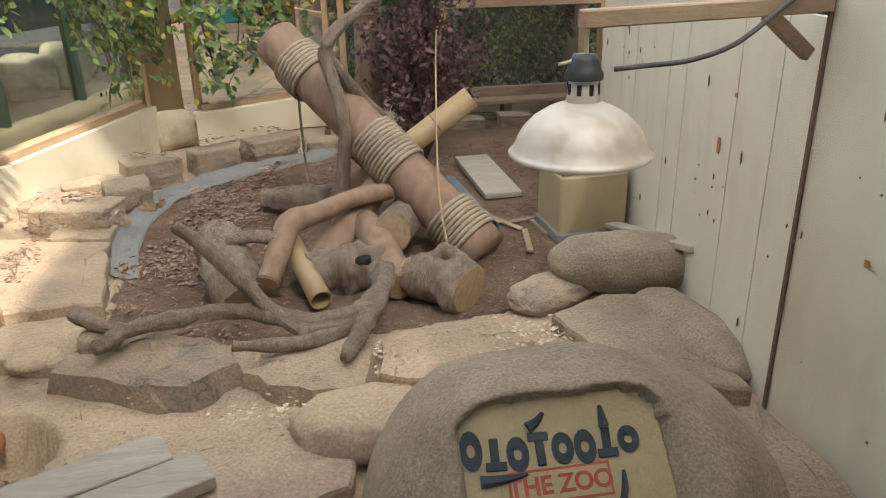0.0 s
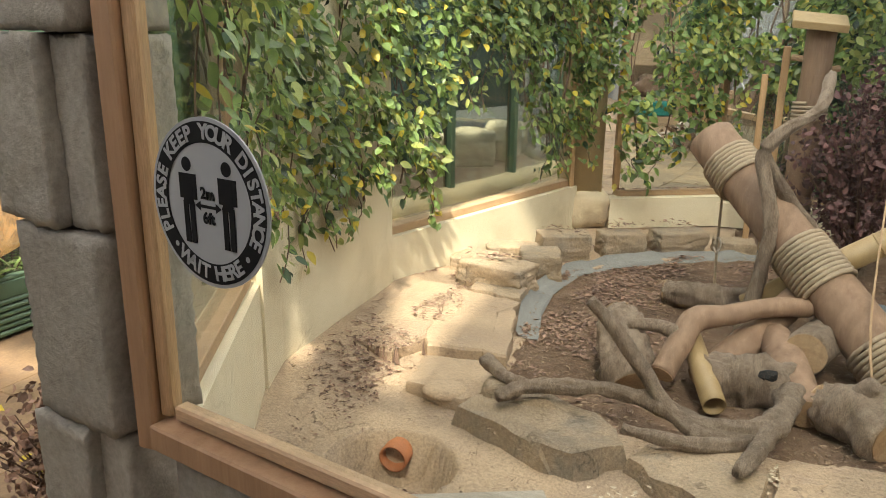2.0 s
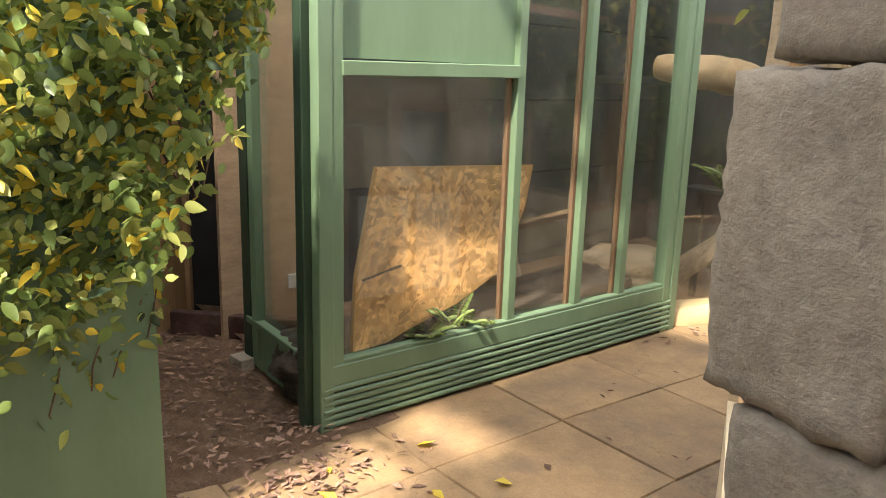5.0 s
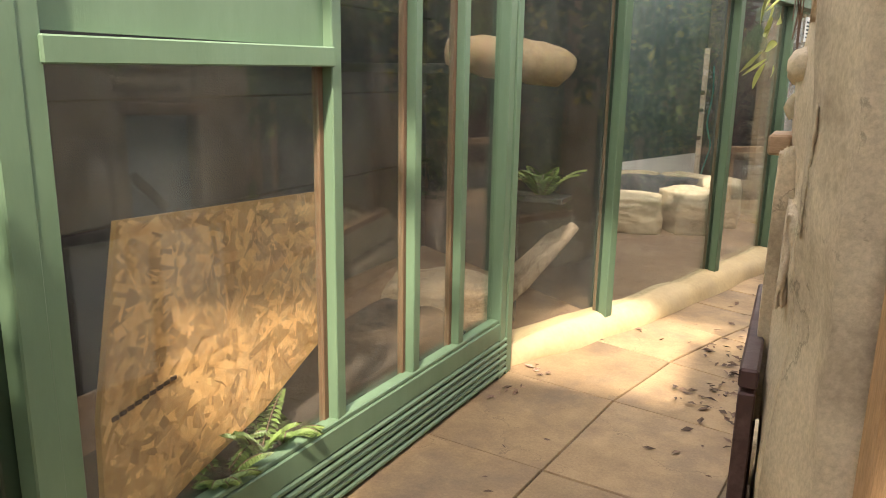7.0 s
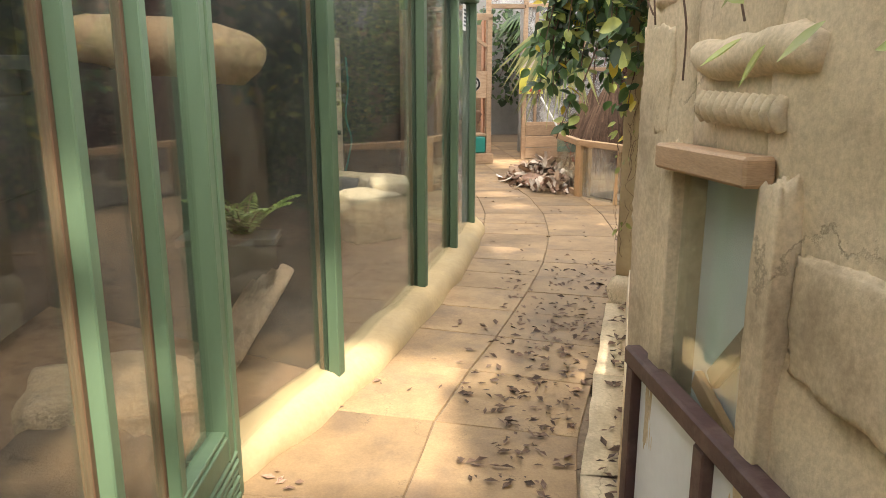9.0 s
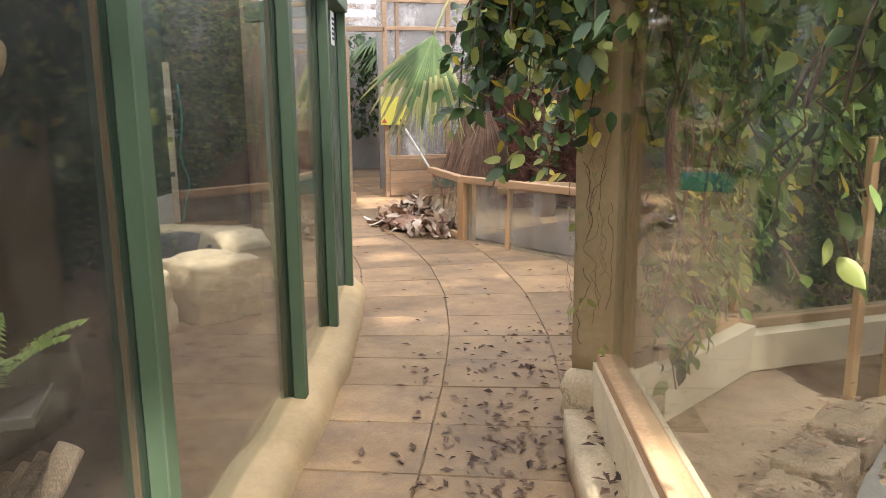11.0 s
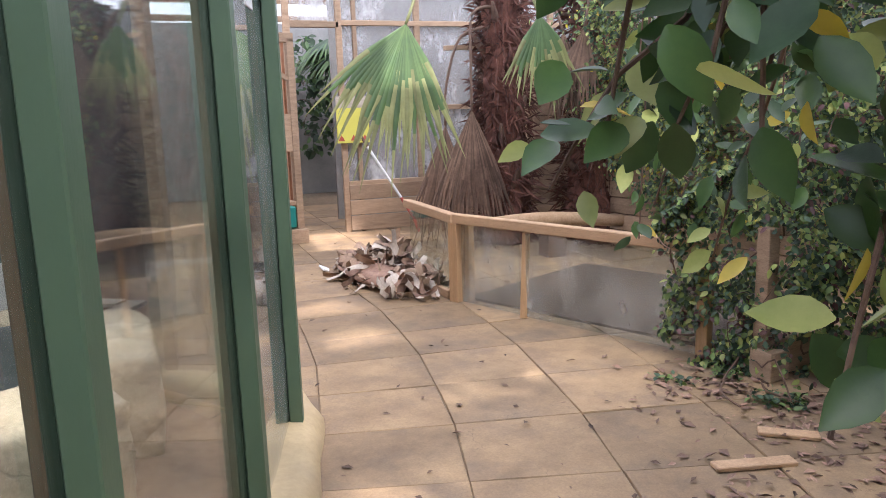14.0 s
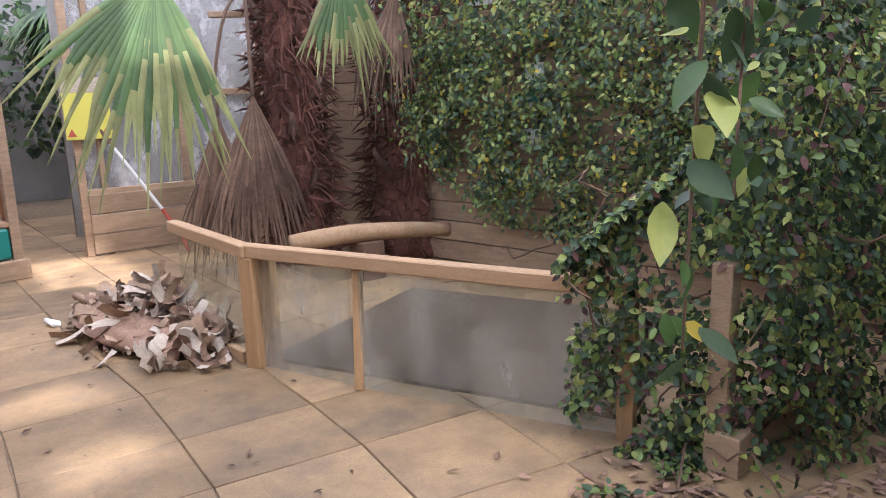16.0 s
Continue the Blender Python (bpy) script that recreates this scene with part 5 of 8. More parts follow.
def round_notice(name, m, r, full, label):
    t = thing(name, label=label, category="sign")
    t.matrix_basis = m
    bm = tube([(0, 0, 0), (0, 0, 0.003)], r, 64)
    part("disc", bm, "sign_white", t)
    part("ring", disc(r * 0.71, r * 0.955, 0.0038), "sign_black", t)
    for x in (-0.34, 0.34):
        bm = bmesh.new()
        own = disc(0, r * 0.085, 0.004, 20)
        bmesh.ops.translate(own, vec=(r * x, r * 0.44, 0), verts=own.verts)
        merge(bm, own)
        box(r * 0.17, r * 0.36, 0.001, (r * x, r * 0.14, 0.0036), bevel=0, bm=bm)
        box(r * 0.30, r * 0.30, 0.001, (r * x, r * 0.18, 0.0033), bevel=0, bm=bm)
        for e in (-0.055, 0.055):
            box(r * 0.085, r * 0.5, 0.001, (r * (x + e), r * -0.25, 0.0036), bevel=0, bm=bm)
        part("pictogram", bm, "sign_black", t, "plain black upright shape")
    bm = box(r * 0.34, r * 0.035, 0.001, (0, r * -0.03, 0.0036), bevel=0)
    for sg in (-1, 1):
        vs = [bm.verts.new(v) for v in ((sg * r * 0.23, r * -0.03, 0.0042), (sg * r * 0.13, r * 0.03, 0.0042), (sg * r * 0.13, r * -0.09, 0.0042))]
        bm.faces.new(vs)
    part("arrow", bm, "sign_black", t)
    if full:
        bm = bmesh.new()
        lettering("2m", r * 0.19, bm, pose(0, r * 0.12, 0.0045))
        lettering("6ft", r * 0.19, bm, pose(0, r * -0.17, 0.0045))
        part("lettering", bm, "sign_black", t)
        bm = bmesh.new()
        top = "PLEASE KEEP YOUR DISTANCE"
        for i, ch_ in enumerate(top):
            a = 205 - 230 * i / (len(top) - 1)
            if ch_ != " ":
                lettering(ch_, r * 0.245, bm, pose(r * 0.83 * math.cos(radians(a)), r * 0.83 * math.sin(radians(a)), 0.0045, 0, 0, a - 90))
        for i, ch_ in enumerate("WAIT HERE"):
            a = 236 + 68 * i / 8
            if ch_ != " ":
                lettering(ch_, r * 0.245, bm, pose(r * 0.83 * math.cos(radians(a)), r * 0.83 * math.sin(radians(a)), 0.0045, 0, 0, a + 90))
        for a in (222, 318):
            own = disc(0, r * 0.035, 0.0045, 12)
            bmesh.ops.translate(own, vec=(r * 0.83 * math.cos(radians(a)), r * 0.83 * math.sin(radians(a)), 0), verts=own.verts)
            merge(bm, own)
        part("lettering", bm, "sign_white", t)
    return t


def facing(x, y, z, nx, ny):
    """A pose whose local z points along the plan direction (nx, ny), with local y up."""
    n = Vector((nx, ny, 0)).normalized()
    up = Vector((0, 0, 1))
    rx = up.cross(n)
    return Matrix.Translation((x, y, z)) @ Matrix((rx, up, n)).transposed().to_4x4()


round_notice("round_notice", facing(-0.872, 0.852, 1.265, -0.226, -0.974), 0.132, True, "round grey and black distance notice stuck on the glass")

# small dry bush in a pot beside the stone pillar
def dry_bush(name, x, y, z, h, r, n, label, seed, leaf_mat, leaf=0.02, pot=True, twig="stem", up=0.5):
    t = thing(name, x, y, z, label=label, category="plant")
    q = random.Random(seed)
    tw, lv, lf = bmesh.new(), [], []
    base = 0.16 if pot else 0.0
    for i in range(n):
        a = q.uniform(0, 2 * math.pi)
        e = q.uniform(0.15, 1.0)
        tip = Vector((math.cos(a) * r * e, math.sin(a) * r * e, base + h * q.uniform(up, 1.0) * (1.15 - 0.4 * e)))
        mid = Vector((tip.x * 0.35, tip.y * 0.35, base + (tip.z - base) * 0.55))
        tube([(0, 0, base), mid, tip], [0.005, 0.0035, 0.0015], 5, bm=tw, steps=2, caps=False)
        for k in range(26):
            s = q.uniform(0.3, 1.05)
            p = (mid.lerp(tip, (s - 0.4) / 0.6) if s > 0.4 else Vector((0, 0, base)).lerp(mid, s / 0.4)) + Vector([q.gauss(0, 0.022) for _ in range(3)])
            leaf_quad(lv, lf, p, Vector([q.gauss(0, 1) for _ in range(3)]), Vector([q.gauss(0, 1) for _ in range(3)]), leaf * q.uniform(0.6, 1.4))
    part("twig_mass", tw, twig, t, kind="stuff")
    leaf_part("leaves", lv, lf, leaf_mat, t)
    if pot:
        bm = tube([(0, 0, 0), (0, 0, 0.15), (0, 0, 0.17), (0, 0, 0.17), (0, 0, 0.14)], [0.085, 0.11, 0.118, 0.10, 0.09], 20)
        part("pot", bm, "black_plastic", t, smooth=True)
    return t


def leaf_quad(lv, lf, p, normal, way, size):
    """Adds a pointed oval leaf, folded along its rib and bent down at the tip."""
    n = normal.normalized()
    d = (way - n * way.dot(n))
    if d.length < 1e-4:
        d = n.orthogonal()
    d.normalize()
    s = n.cross(d)
    b = len(lv)
    up = n * (size * 0.10)
    if size > 0.045:
        curl = n * (size * 0.22 * math.sin(p.x * 91 + p.z * 57))
        for f, w in ((0.0, 0.02), (0.12, 0.16), (0.3, 0.26), (0.52, 0.265), (0.74, 0.18), (0.9, 0.075), (1.0, 0.01)):
            c = p + d * (size * f) - curl * (f * f)
            lv.extend((c - s * (size * w) + up * (w * 3.2), c, c + s * (size * w) + up * (w * 3.2)))
        for k in range(6):
            o = b + 3 * k
            lf.extend(((o, o + 3, o + 4, o + 1), (o + 1, o + 4, o + 5, o + 2)))
        return
    lv.extend((p, p + d * size * 0.2 + s * size * 0.27 + up, p + d * size * 0.55 + s * size * 0.32 + up, p + d * size - up * 1.3,
               p + d * size * 0.55 - s * size * 0.32 + up, p + d * size * 0.2 - s * size * 0.27 + up, p + d * size * 0.5))
    lf.extend(((b, b + 1, b + 6), (b + 1, b + 2, b + 6), (b + 2, b + 3, b + 6), (b + 3, b + 4, b + 6), (b + 4, b + 5, b + 6), (b + 5, b, b + 6)))


dry_bush("dry_bush", -1.78, 1.29, 0.0, 0.46, 0.19, 46, "small dry brown bush in a black pot", 5, "litter", 0.028)

# ---- the enclosure behind the viewing window ----
E_POLY = [(-1.30, 1.02), (-1.98, 2.40), (-2.03, 2.62), (-2.04, 3.8), (-1.32, 5.97), (-1.0, 6.2), (-0.22, 6.68), (2.56, 6.70), (1.74, 4.42), (1.44, 1.94), (1.49, 0.42), (-1.0, 0.99)]
SOIL = [(-1.02, 3.10), (-0.45, 2.72), (0.12, 2.74), (0.7, 2.82), (1.05, 3.05), (1.30, 3.15), (1.72, 3.3), (2.6, 5.0), (2.6, 6.7), (0.0, 6.5), (-0.05, 5.65), (-0.55, 5.25), (-0.85, 5.03), (-1.05, 4.7), (-1.10, 4.27), (-1.05, 3.7)]


def smooth01(v):
    v = max(0.0, min(1.0, v))
    return v * v * (3 - 2 * v)


def lie(x, y):
    """Height of the enclosure's ground."""
    z = -0.01 + 0.012 * noise.noise(Vector((x * 2.1, y * 2.1, 0))) + 0.006 * noise.noise(Vector((x * 9, y * 9, 2)))
    z += 0.10 * smooth01((-1.45 - x) / 0.5)
    if inside(x, y, SOIL):
        z += -0.02 + 0.014 * noise.noise(Vector((x * 6, y * 6, 5)))
    z += 0.05 * math.exp(-((x - 1.35) ** 2 + (y - 2.4) ** 2) / 0.15)
    r = math.hypot((x + 1.19) / 0.23, (y - 2.16) / 0.23) + 0.06 * noise.noise(Vector((x * 7, y * 7, 3)))
    z -= 0.21 * smooth01((1.06 - r) / 0.13)
    return z


def heightfield(x0, x1, y0, y1, step, keep):
    bm = bmesh.new()
    nx, ny = int((x1 - x0) / step), int((y1 - y0) / step)
    vs = {}
    for i in range(nx):
        for j in range(ny):
            if keep(x0 + (i + 0.5) * step, y0 + (j + 0.5) * step):
                q = []
                for a, b in ((i, j), (i + 1, j), (i + 1, j + 1), (i, j + 1)):
                    if (a, b) not in vs:
                        x, y = x0 + a * step, y0 + b * step
                        vs[a, b] = bm.verts.new((x, y, lie(x, y)))
                    q.append(vs[a, b])
                bm.faces.new(q)
    return bm


def in_soil(x, y):
    return inside(x + 0.04 * noise.noise(Vector((x * 7, y * 7, 1))), y + 0.04 * noise.noise(Vector((x * 7, y * 7, 8))), SOIL)


structure("ground_sand", heightfield(-2.06, 2.60, 0.4, 6.72, 0.025, lambda x, y: inside(x, y, E_POLY) and not in_soil(x, y)), "sand", "sandy textured concrete ground with cracks and leaf litter", "ground", True)
structure("ground_soil", heightfield(-2.06, 2.60, 0.4, 6.72, 0.025, lambda x, y: inside(x, y, E_POLY) and in_soil(x, y)), "soil", "loose brown soil covered in straw and dry leaves", "ground", True)

# grey channel between the stones and the soil
CH = [(-1.02, 3.55), (-1.09, 3.9), (-1.11, 4.3), (-1.03, 4.75), (-0.83, 5.05), (-0.53, 5.27), (-0.22, 5.48), (0.1, 5.64), (0.5, 5.75)]
bm = bmesh.new()
rows = []
for i in range(len(CH) * 5 - 4):
    p = Vector(CH[i // 5]).lerp(Vector(CH[min(i // 5 + 1, len(CH) - 1)]), (i % 5) / 5)
    q = Vector(CH[min(i // 5 + 1, len(CH) - 1)]) - Vector(CH[max(i // 5 - (1 if i // 5 == len(CH) - 1 else 0), 0)])
    d = q.normalized()
    n = Vector((-d.y, d.x))
    rows.append([bm.verts.new((p.x + n.x * o, p.y + n.y * o, lie(p.x, p.y) + h)) for o, h in ((-0.055, -0.012), (-0.045, 0.008), (0.0, 0.006), (0.05, 0.022), (0.07, 0.05))])
for r0, r1 in zip(rows, rows[1:]):
    for k in range(4):
        bm.faces.new((r0[k], r1[k], r1[k + 1], r0[k + 1]))
bmesh.ops.recalc_face_normals(bm, faces=bm.faces[:])
structure("channel", bm, "concrete", "grey cement channel along the edging stones", "kerb", True)

# edging stones
for i, (x, y, sx, sy, sz, rz) in enumerate(((-1.40, 4.22, 0.46, 0.26, 0.20, -14), (-1.22, 4.60, 0.26, 0.30, 0.19, 20), (-1.46, 4.78, 0.36, 0.20, 0.17, 15), (-1.17, 5.08, 0.36, 0.24, 0.21, 25),
                                           (-0.80, 5.34, 0.32, 0.22, 0.19, 28), (-0.42, 5.58, 0.38, 0.24, 0.19, 32), (-0.02, 5.76, 0.30, 0.2, 0.13, 10), (0.3, 5.86, 0.26, 0.2, 0.12, 10), (-1.62, 4.45, 0.3, 0.24, 0.14, 10),
                                           (1.2, 6.3, 0.3, 0.2, 0.1, 3), (1.62, 6.28, 0.28, 0.2, 0.11, -5))):
    rock_thing(x, y, lie(x, y) - 0.02, sx, sy, sz, rz, "rough tan sandstone block edging the soil", 80 + i, "rock", "edging_stone", 0.10, 0.92, "edging stones", 5)


def flagstone(pts, z1, seed, material, label, name="flagstone", z0=-0.05):
    cx, cy = sum(p[0] for p in pts) / len(pts), sum(p[1] for p in pts) / len(pts)
    return solo(name, flag([(x - cx, y - cy) for x, y in pts], z0, z1, 0.012, seed), material, label, "stone", (cx, cy, 0), smooth=False)


flagstone([(-1.56, 3.95), (-1.17, 3.88), (-1.02, 3.12), (-1.42, 3.10), (-1.52, 3.3)], 0.062, 1, "sand", "flat tan sandstone slab set in the ground")
flagstone([(-1.50, 4.12), (-1.18, 4.08), (-1.16, 3.90), (-1.50, 3.96)], 0.07, 2, "rock", "flat tan sandstone slab beside the edging")
flagstone([(-1.86, 4.0), (-1.58, 4.02), (-1.46, 3.2), (-1.55, 2.95), (-1.9, 3.0)], 0.07, 3, "sand", "wide sandy slab strewn with leaves")
flagstone([(-1.40, 3.02), (-1.04, 3.05), (-0.92, 2.86), (-1.08, 2.66), (-1.36, 2.72)], 0.045, 4, "sand", "flat sandy slab with cracked edges")
flagstone([(-0.62, 2.05), (-0.28, 2.16), (0.02, 1.96), (0.0, 1.74), (-0.5, 1.62), (-0.85, 1.72)], 0.05, 5, "sand", "flat grey-brown slab near the window")
flagstone([(0.13, 2.58), (0.62, 2.66), (0.72, 2.46), (0.62, 2.34), (0.28, 2.27), (0.12, 2.36)], 0.035, 6, "sand", "flat slab scattered with pale wood chips")
flagstone([(0.84, 2.58), (1.10, 2.76), (1.38, 2.64), (1.34, 1.96), (1.12, 2.02), (0.95, 2.22)], 0.075, 7, "mound", "wide grey-brown slab beside the boarded wall")
flagstone([(0.5, 2.3), (0.9, 2.5), (1.1, 2.05), (1.05, 1.9), (0.6, 2.0)], 0.045, 8, "mound", "grey-brown slab behind the carved rock")
flagstone([(1.02, 1.9), (1.34, 1.92), (1.37, 1.3), (1.1, 1.35)], 0.05, 9, "mound", "narrow grey-brown slab beside the wall")

# tilted rocks
def slab_rock(pts, z_near, z_far, seed, label):
    cx, cy = sum(p[0] for p in pts) / len(pts), sum(p[1] for p in pts) / len(pts)
    bm = flag([(x - cx, y - cy) for x, y in pts], -0.06, 0.0, 0.05, seed)
    ymin, ymax = min(v.co.y for v in bm.verts), max(v.co.y for v in bm.verts)
    for v in bm.verts:
        if v.co.z > -0.04:
            t = (v.co.y - ymin) / (ymax - ymin)
            v.co.z += z_near + (z_far - z_near) * t + 0.03 * noise.noise(Vector((v.co.x * 6, v.co.y * 6, seed)))
    return solo("slab_rock", bm, "rock", label, "rock", (cx, cy, 0))


slab_rock([(-1.10, 2.52), (-0.98, 2.80), (-0.62, 2.80), (-0.40, 2.60), (-0.36, 2.46), (-0.52, 2.30), (-0.66, 2.30), (-0.85, 2.42)], 0.08, 0.06, 21, "tilted slab of layered tan rock under driftwood")
slab_rock([(-0.40, 2.42), (-0.30, 2.62), (0.02, 2.58), (0.12, 2.46), (0.07, 2.18), (-0.12, 2.20)], 0.075, 0.07, 22, "pale slab of tan rock with a broken edge")
rock_thing(0.05, 2.03, -0.03, 0.48, 0.32, 0.17, -4, "smooth rounded tan boulder", 91, "sand", rough=0.12, flat=0.25)
rock_thing(1.28, 2.93, -0.0, 0.68, 0.34, 0.26, -8, "long smooth tan boulder like a sack", 92, "mound", rough=0.07, flat=0.2)
rock_thing(0.92, 2.88, -0.03, 0.42, 0.26, 0.12, 30, "flat rough tan rock by the boulder", 93, "rock", rough=0.12, flat=0.4)
rock_thing(1.34, 2.40, -0.03, 0.26, 0.7, 0.17, 6, "sloping grey-brown rock against the boarded wall", 94, "mound", rough=0.08, flat=0.2)
rock_thing(-0.93, 2.72, 0.03, 0.16, 0.12, 0.1, 8, "small yellowish stone between slabs", 95, "rock", rough=0.1, flat=0.4)
rock_thing(-1.18, 2.72, 0.0, 0.2, 0.16, 0.06, 8, "small flat rounded stone", 96, "sand", rough=0.06, flat=0.2)

# carved rock with the sunken sign
mound = thing("carved_rock_sign", 0.58, 1.55, -0.02, label="rough sprayed rock with a sunken painted nameplate", category="sign")
bm = bmesh.new()
nx, ny = 76, 60
vs = []
def mound_z(u, v):
    """Height over the rock's plan, u to the side and v to the back."""
    e = abs(u) ** 2.6 + abs(v) ** 2.4
    return max(0.0, 1 - e) ** 0.5
for j in range(ny + 1):
    row = []
    for i in range(nx + 1):
        u, v = -1 + 2 * i / nx, -1 + 2 * j / ny
        x, y = u * 0.57, v * 0.42
        z = 0.51 * mound_z(u * 0.98, v * 0.98) * (1 - 0.12 * u)
        n = noise.noise(Vector((x * 4, y * 4, 3))) * 0.018 + noise.noise(Vector((x * 17, y * 17, z * 17))) * 0.005
        row.append([x, y, z + n])
    vs.append(row)
# the plate is cut square to its own slant
PC, PN = Vector((-0.085, -0.215, 0.375)), Vector((0.02, -0.72, 0.69)).normalized()
PX = Vector((1, 0.03, 0)).normalized()
PY = PN.cross(PX)
verts = []
for row in vs:
    rr_ = []
    for x, y, z in row:
        p = Vector((x, y, z))
        a, b = (p - PC).dot(PX) / 0.262, (p - PC).dot(PY) / 0.185
        e = (abs(a) ** 5 + abs(b) ** 5) ** 0.2
        dep = (p - PC).dot(PN)
        if y < 0.1:
            target = -0.028 if e < 0.97 else None
            if target is not None:
                p = p + PN * (target - dep)
            elif e < 1.35:
                p = p + PN * (0.012 - dep) * (1 - smooth01((e - 0.97) / 0.38)) * 0.9
        rr_.append(bm.verts.new(p))
    verts.append(rr_)
for j in range(ny):
    for i in range(nx):
        bm.faces.new((verts[j][i], verts[j][i + 1], verts[j + 1][i + 1], verts[j + 1][i]))
part("rock", bm, "mound", mound, smooth=True)
plate = Matrix.Translation(PC) @ Matrix((PX, PY, PN)).transposed().to_4x4()


def on_plate(bm, depth=-0.022):
    bmesh.ops.transform(bm, matrix=plate @ Matrix.Translation((0, 0, depth)) @ Matrix.Diagonal((1.24, 1.24, 1, 1)), verts=bm.verts)
    return bm


part("plate", on_plate(box(0.40, 0.285, 0.006, bevel=0.002), -0.028), "grit", mound, "smooth tan sunken plate")
# painted nameplate: chunky dark shapes over a red panel, drawn as plain shapes
q = random.Random(4)
for i in range(8):
    x = -0.18 + i * 0.044
    h = (0.075, 0.06, 0.066, 0.062, 0.06, 0.066, 0.055, 0.052)[i]
    dy = (0.062, 0.05, 0.045, 0.05, 0.045, 0.042, 0.045, 0.045)[i]
    own = bmesh.new()
    if i in (0, 2, 4, 5, 7):
        k = 16
        o = [own.verts.new((math.cos(2 * math.pi * s / k) * 0.022, math.sin(2 * math.pi * s / k) * h / 2, 0.004)) for s in range(k)]
        n_ = [own.verts.new((math.cos(2 * math.pi * s / k) * 0.008, math.sin(2 * math.pi * s / k) * h / 6, 0.004)) for s in range(k)]
        for s in range(k):
            own.faces.new((o[s], o[(s + 1) % k], n_[(s + 1) % k], n_[s]))
    else:
        own = box(0.017, h, 0.004, (0, 0, 0), (0, 0, q.uniform(-6, 6)), 0.003)
        box(0.04, 0.017, 0.004, (0, h * 0.36 * (1 if i == 3 else -1), 0.0004), (0, 0, q.uniform(-6, 6)), 0.003, bm=own)
    bmesh.ops.translate(own, vec=(x, dy, 0), verts=own.verts)
    part("painted_shape", on_plate(own), "blue_black", mound)
rp = box(0.20, 0.062, 0.003, (-0.02, -0.018, 0), (0, 0, -1), 0.001)
part("red_panel", on_plate(rp), "red_paint", mound, "faded red painted panel")
rp = box(0.19, 0.052, 0.001, (-0.02, -0.018, 0.0032), (0, 0, -1), 0)
part("panel_fill", on_plate(rp), "grit", mound)
bm = bmesh.new()
lettering("THE ZOO", 0.046, bm, pose(-0.02, -0.019, 0.0046, 0, 0, -1))
part("lettering", on_plate(bm), "red_paint", mound, "red painted words on the panel")
for pts in ([(0.06, -0.10, 0.004), (0.085, -0.075, 0.004), (0.10, -0.045, 0.004), (0.105, -0.01, 0.004)], [(-0.05, -0.065, 0.004), (-0.01, -0.10, 0.004), (0.06, -0.11, 0.004)], [(-0.17, 0.005, 0.004), (-0.12, 0.004, 0.004), (-0.08, 0.008, 0.004)],
            [(-0.065, 0.09, 0.004), (-0.045, 0.1, 0.004), (-0.03, 0.115, 0.004)], [(0.085, 0.075, 0.004), (0.085, 0.115, 0.004)]):
    part("painted_shape", on_plate(tube(pts, [0.012] + [0.008] * (len(pts) - 2) + [0.004], 6, 0.1, steps=3)), "blue_black", mound)

# heat lamp hung from a timber arm
arm = thing("wall_bracket", 1.372, 1.93, 1.31, label="weathered timber arm fixed to the wall with a lamp cable", category="bracket")
part("bar", beam((0.0, 0, 0.0), (-0.72, -0.06, -0.01), 0.045, 0.045), "old_wood", arm)
part("bracket", beam((-0.18, 0.0, -0.02), (-0.02, 0.03, -0.14), 0.03, 0.04), "old_wood", arm)
part("cable", tube([(-0.12, -0.05, 0.035), (-0.2, -0.06, -0.02), (-0.3, -0.06, -0.09), (-0.42, -0.06, -0.125), (-0.54, -0.05, -0.135), (-0.62, -0.05, -0.14)], 0.007, 7, steps=5), "cable", arm, smooth=True)
part("screw", tube([(-0.3, -0.04, 0.01), (-0.3, -0.045, 0.01)], 0.006, 8), "steel", arm)
lamp = thing("heat_lamp", 0.67, 1.88, 0.95, label="dusty metal dome heat lamp hanging on a cable", category="lamp")
prof = [(0.191, 0.0), (0.193, 0.006), (0.187, 0.012), (0.178, 0.02), (0.17, 0.045), (0.152, 0.075), (0.125, 0.102), (0.09, 0.124), (0.055, 0.138), (0.042, 0.143)]
def lathe(prof, seg=48):
    bm = bmesh.new()
    rings = [[bm.verts.new((math.cos(2 * math.pi * k / seg) * r, math.sin(2 * math.pi * k / seg) * r, z)) for k in range(seg)] for r, z in prof]
    for r0, r1 in zip(rings, rings[1:]):
        for k in range(seg):
            bm.faces.new((r0[k], r0[(k + 1) % seg], r1[(k + 1) % seg], r1[k]))
    return bm


part("shade", lathe(prof + [(r - 0.003, z - 0.002) for r, z in prof[::-1]]), "steel", lamp, smooth=True)
part("collar", lathe([(0.045, 0.138), (0.043, 0.15), (0.038, 0.20), (0.036, 0.205), (0.0, 0.205)], 32), "steel", lamp, smooth=True)
for k in range(8):
    a = k * math.pi / 4 + 0.2
    bm = box(0.012, 0.004, 0.028, bevel=0.001)
    bmesh.ops.transform(bm, matrix=pose(math.cos(a) * 0.041, math.sin(a) * 0.041, 0.162, 0, 0, math.degrees(a) + 90), verts=bm.verts)
    # black plates painted on for the shaded depth of the slots
    part("vent_slot", bm, "dark", lamp)
part("cap", lathe([(0.05, 0.2), (0.05, 0.215), (0.044, 0.225), (0.036, 0.25), (0.03, 0.262), (0.0, 0.264)], 32), "black_plastic", lamp, smooth=True)
part("hanger", tube([(0.004, 0, 0.26), (0.002, 0, 0.29), (0.004, 0, 0.345)], 0.006, 8), "chips", lamp)
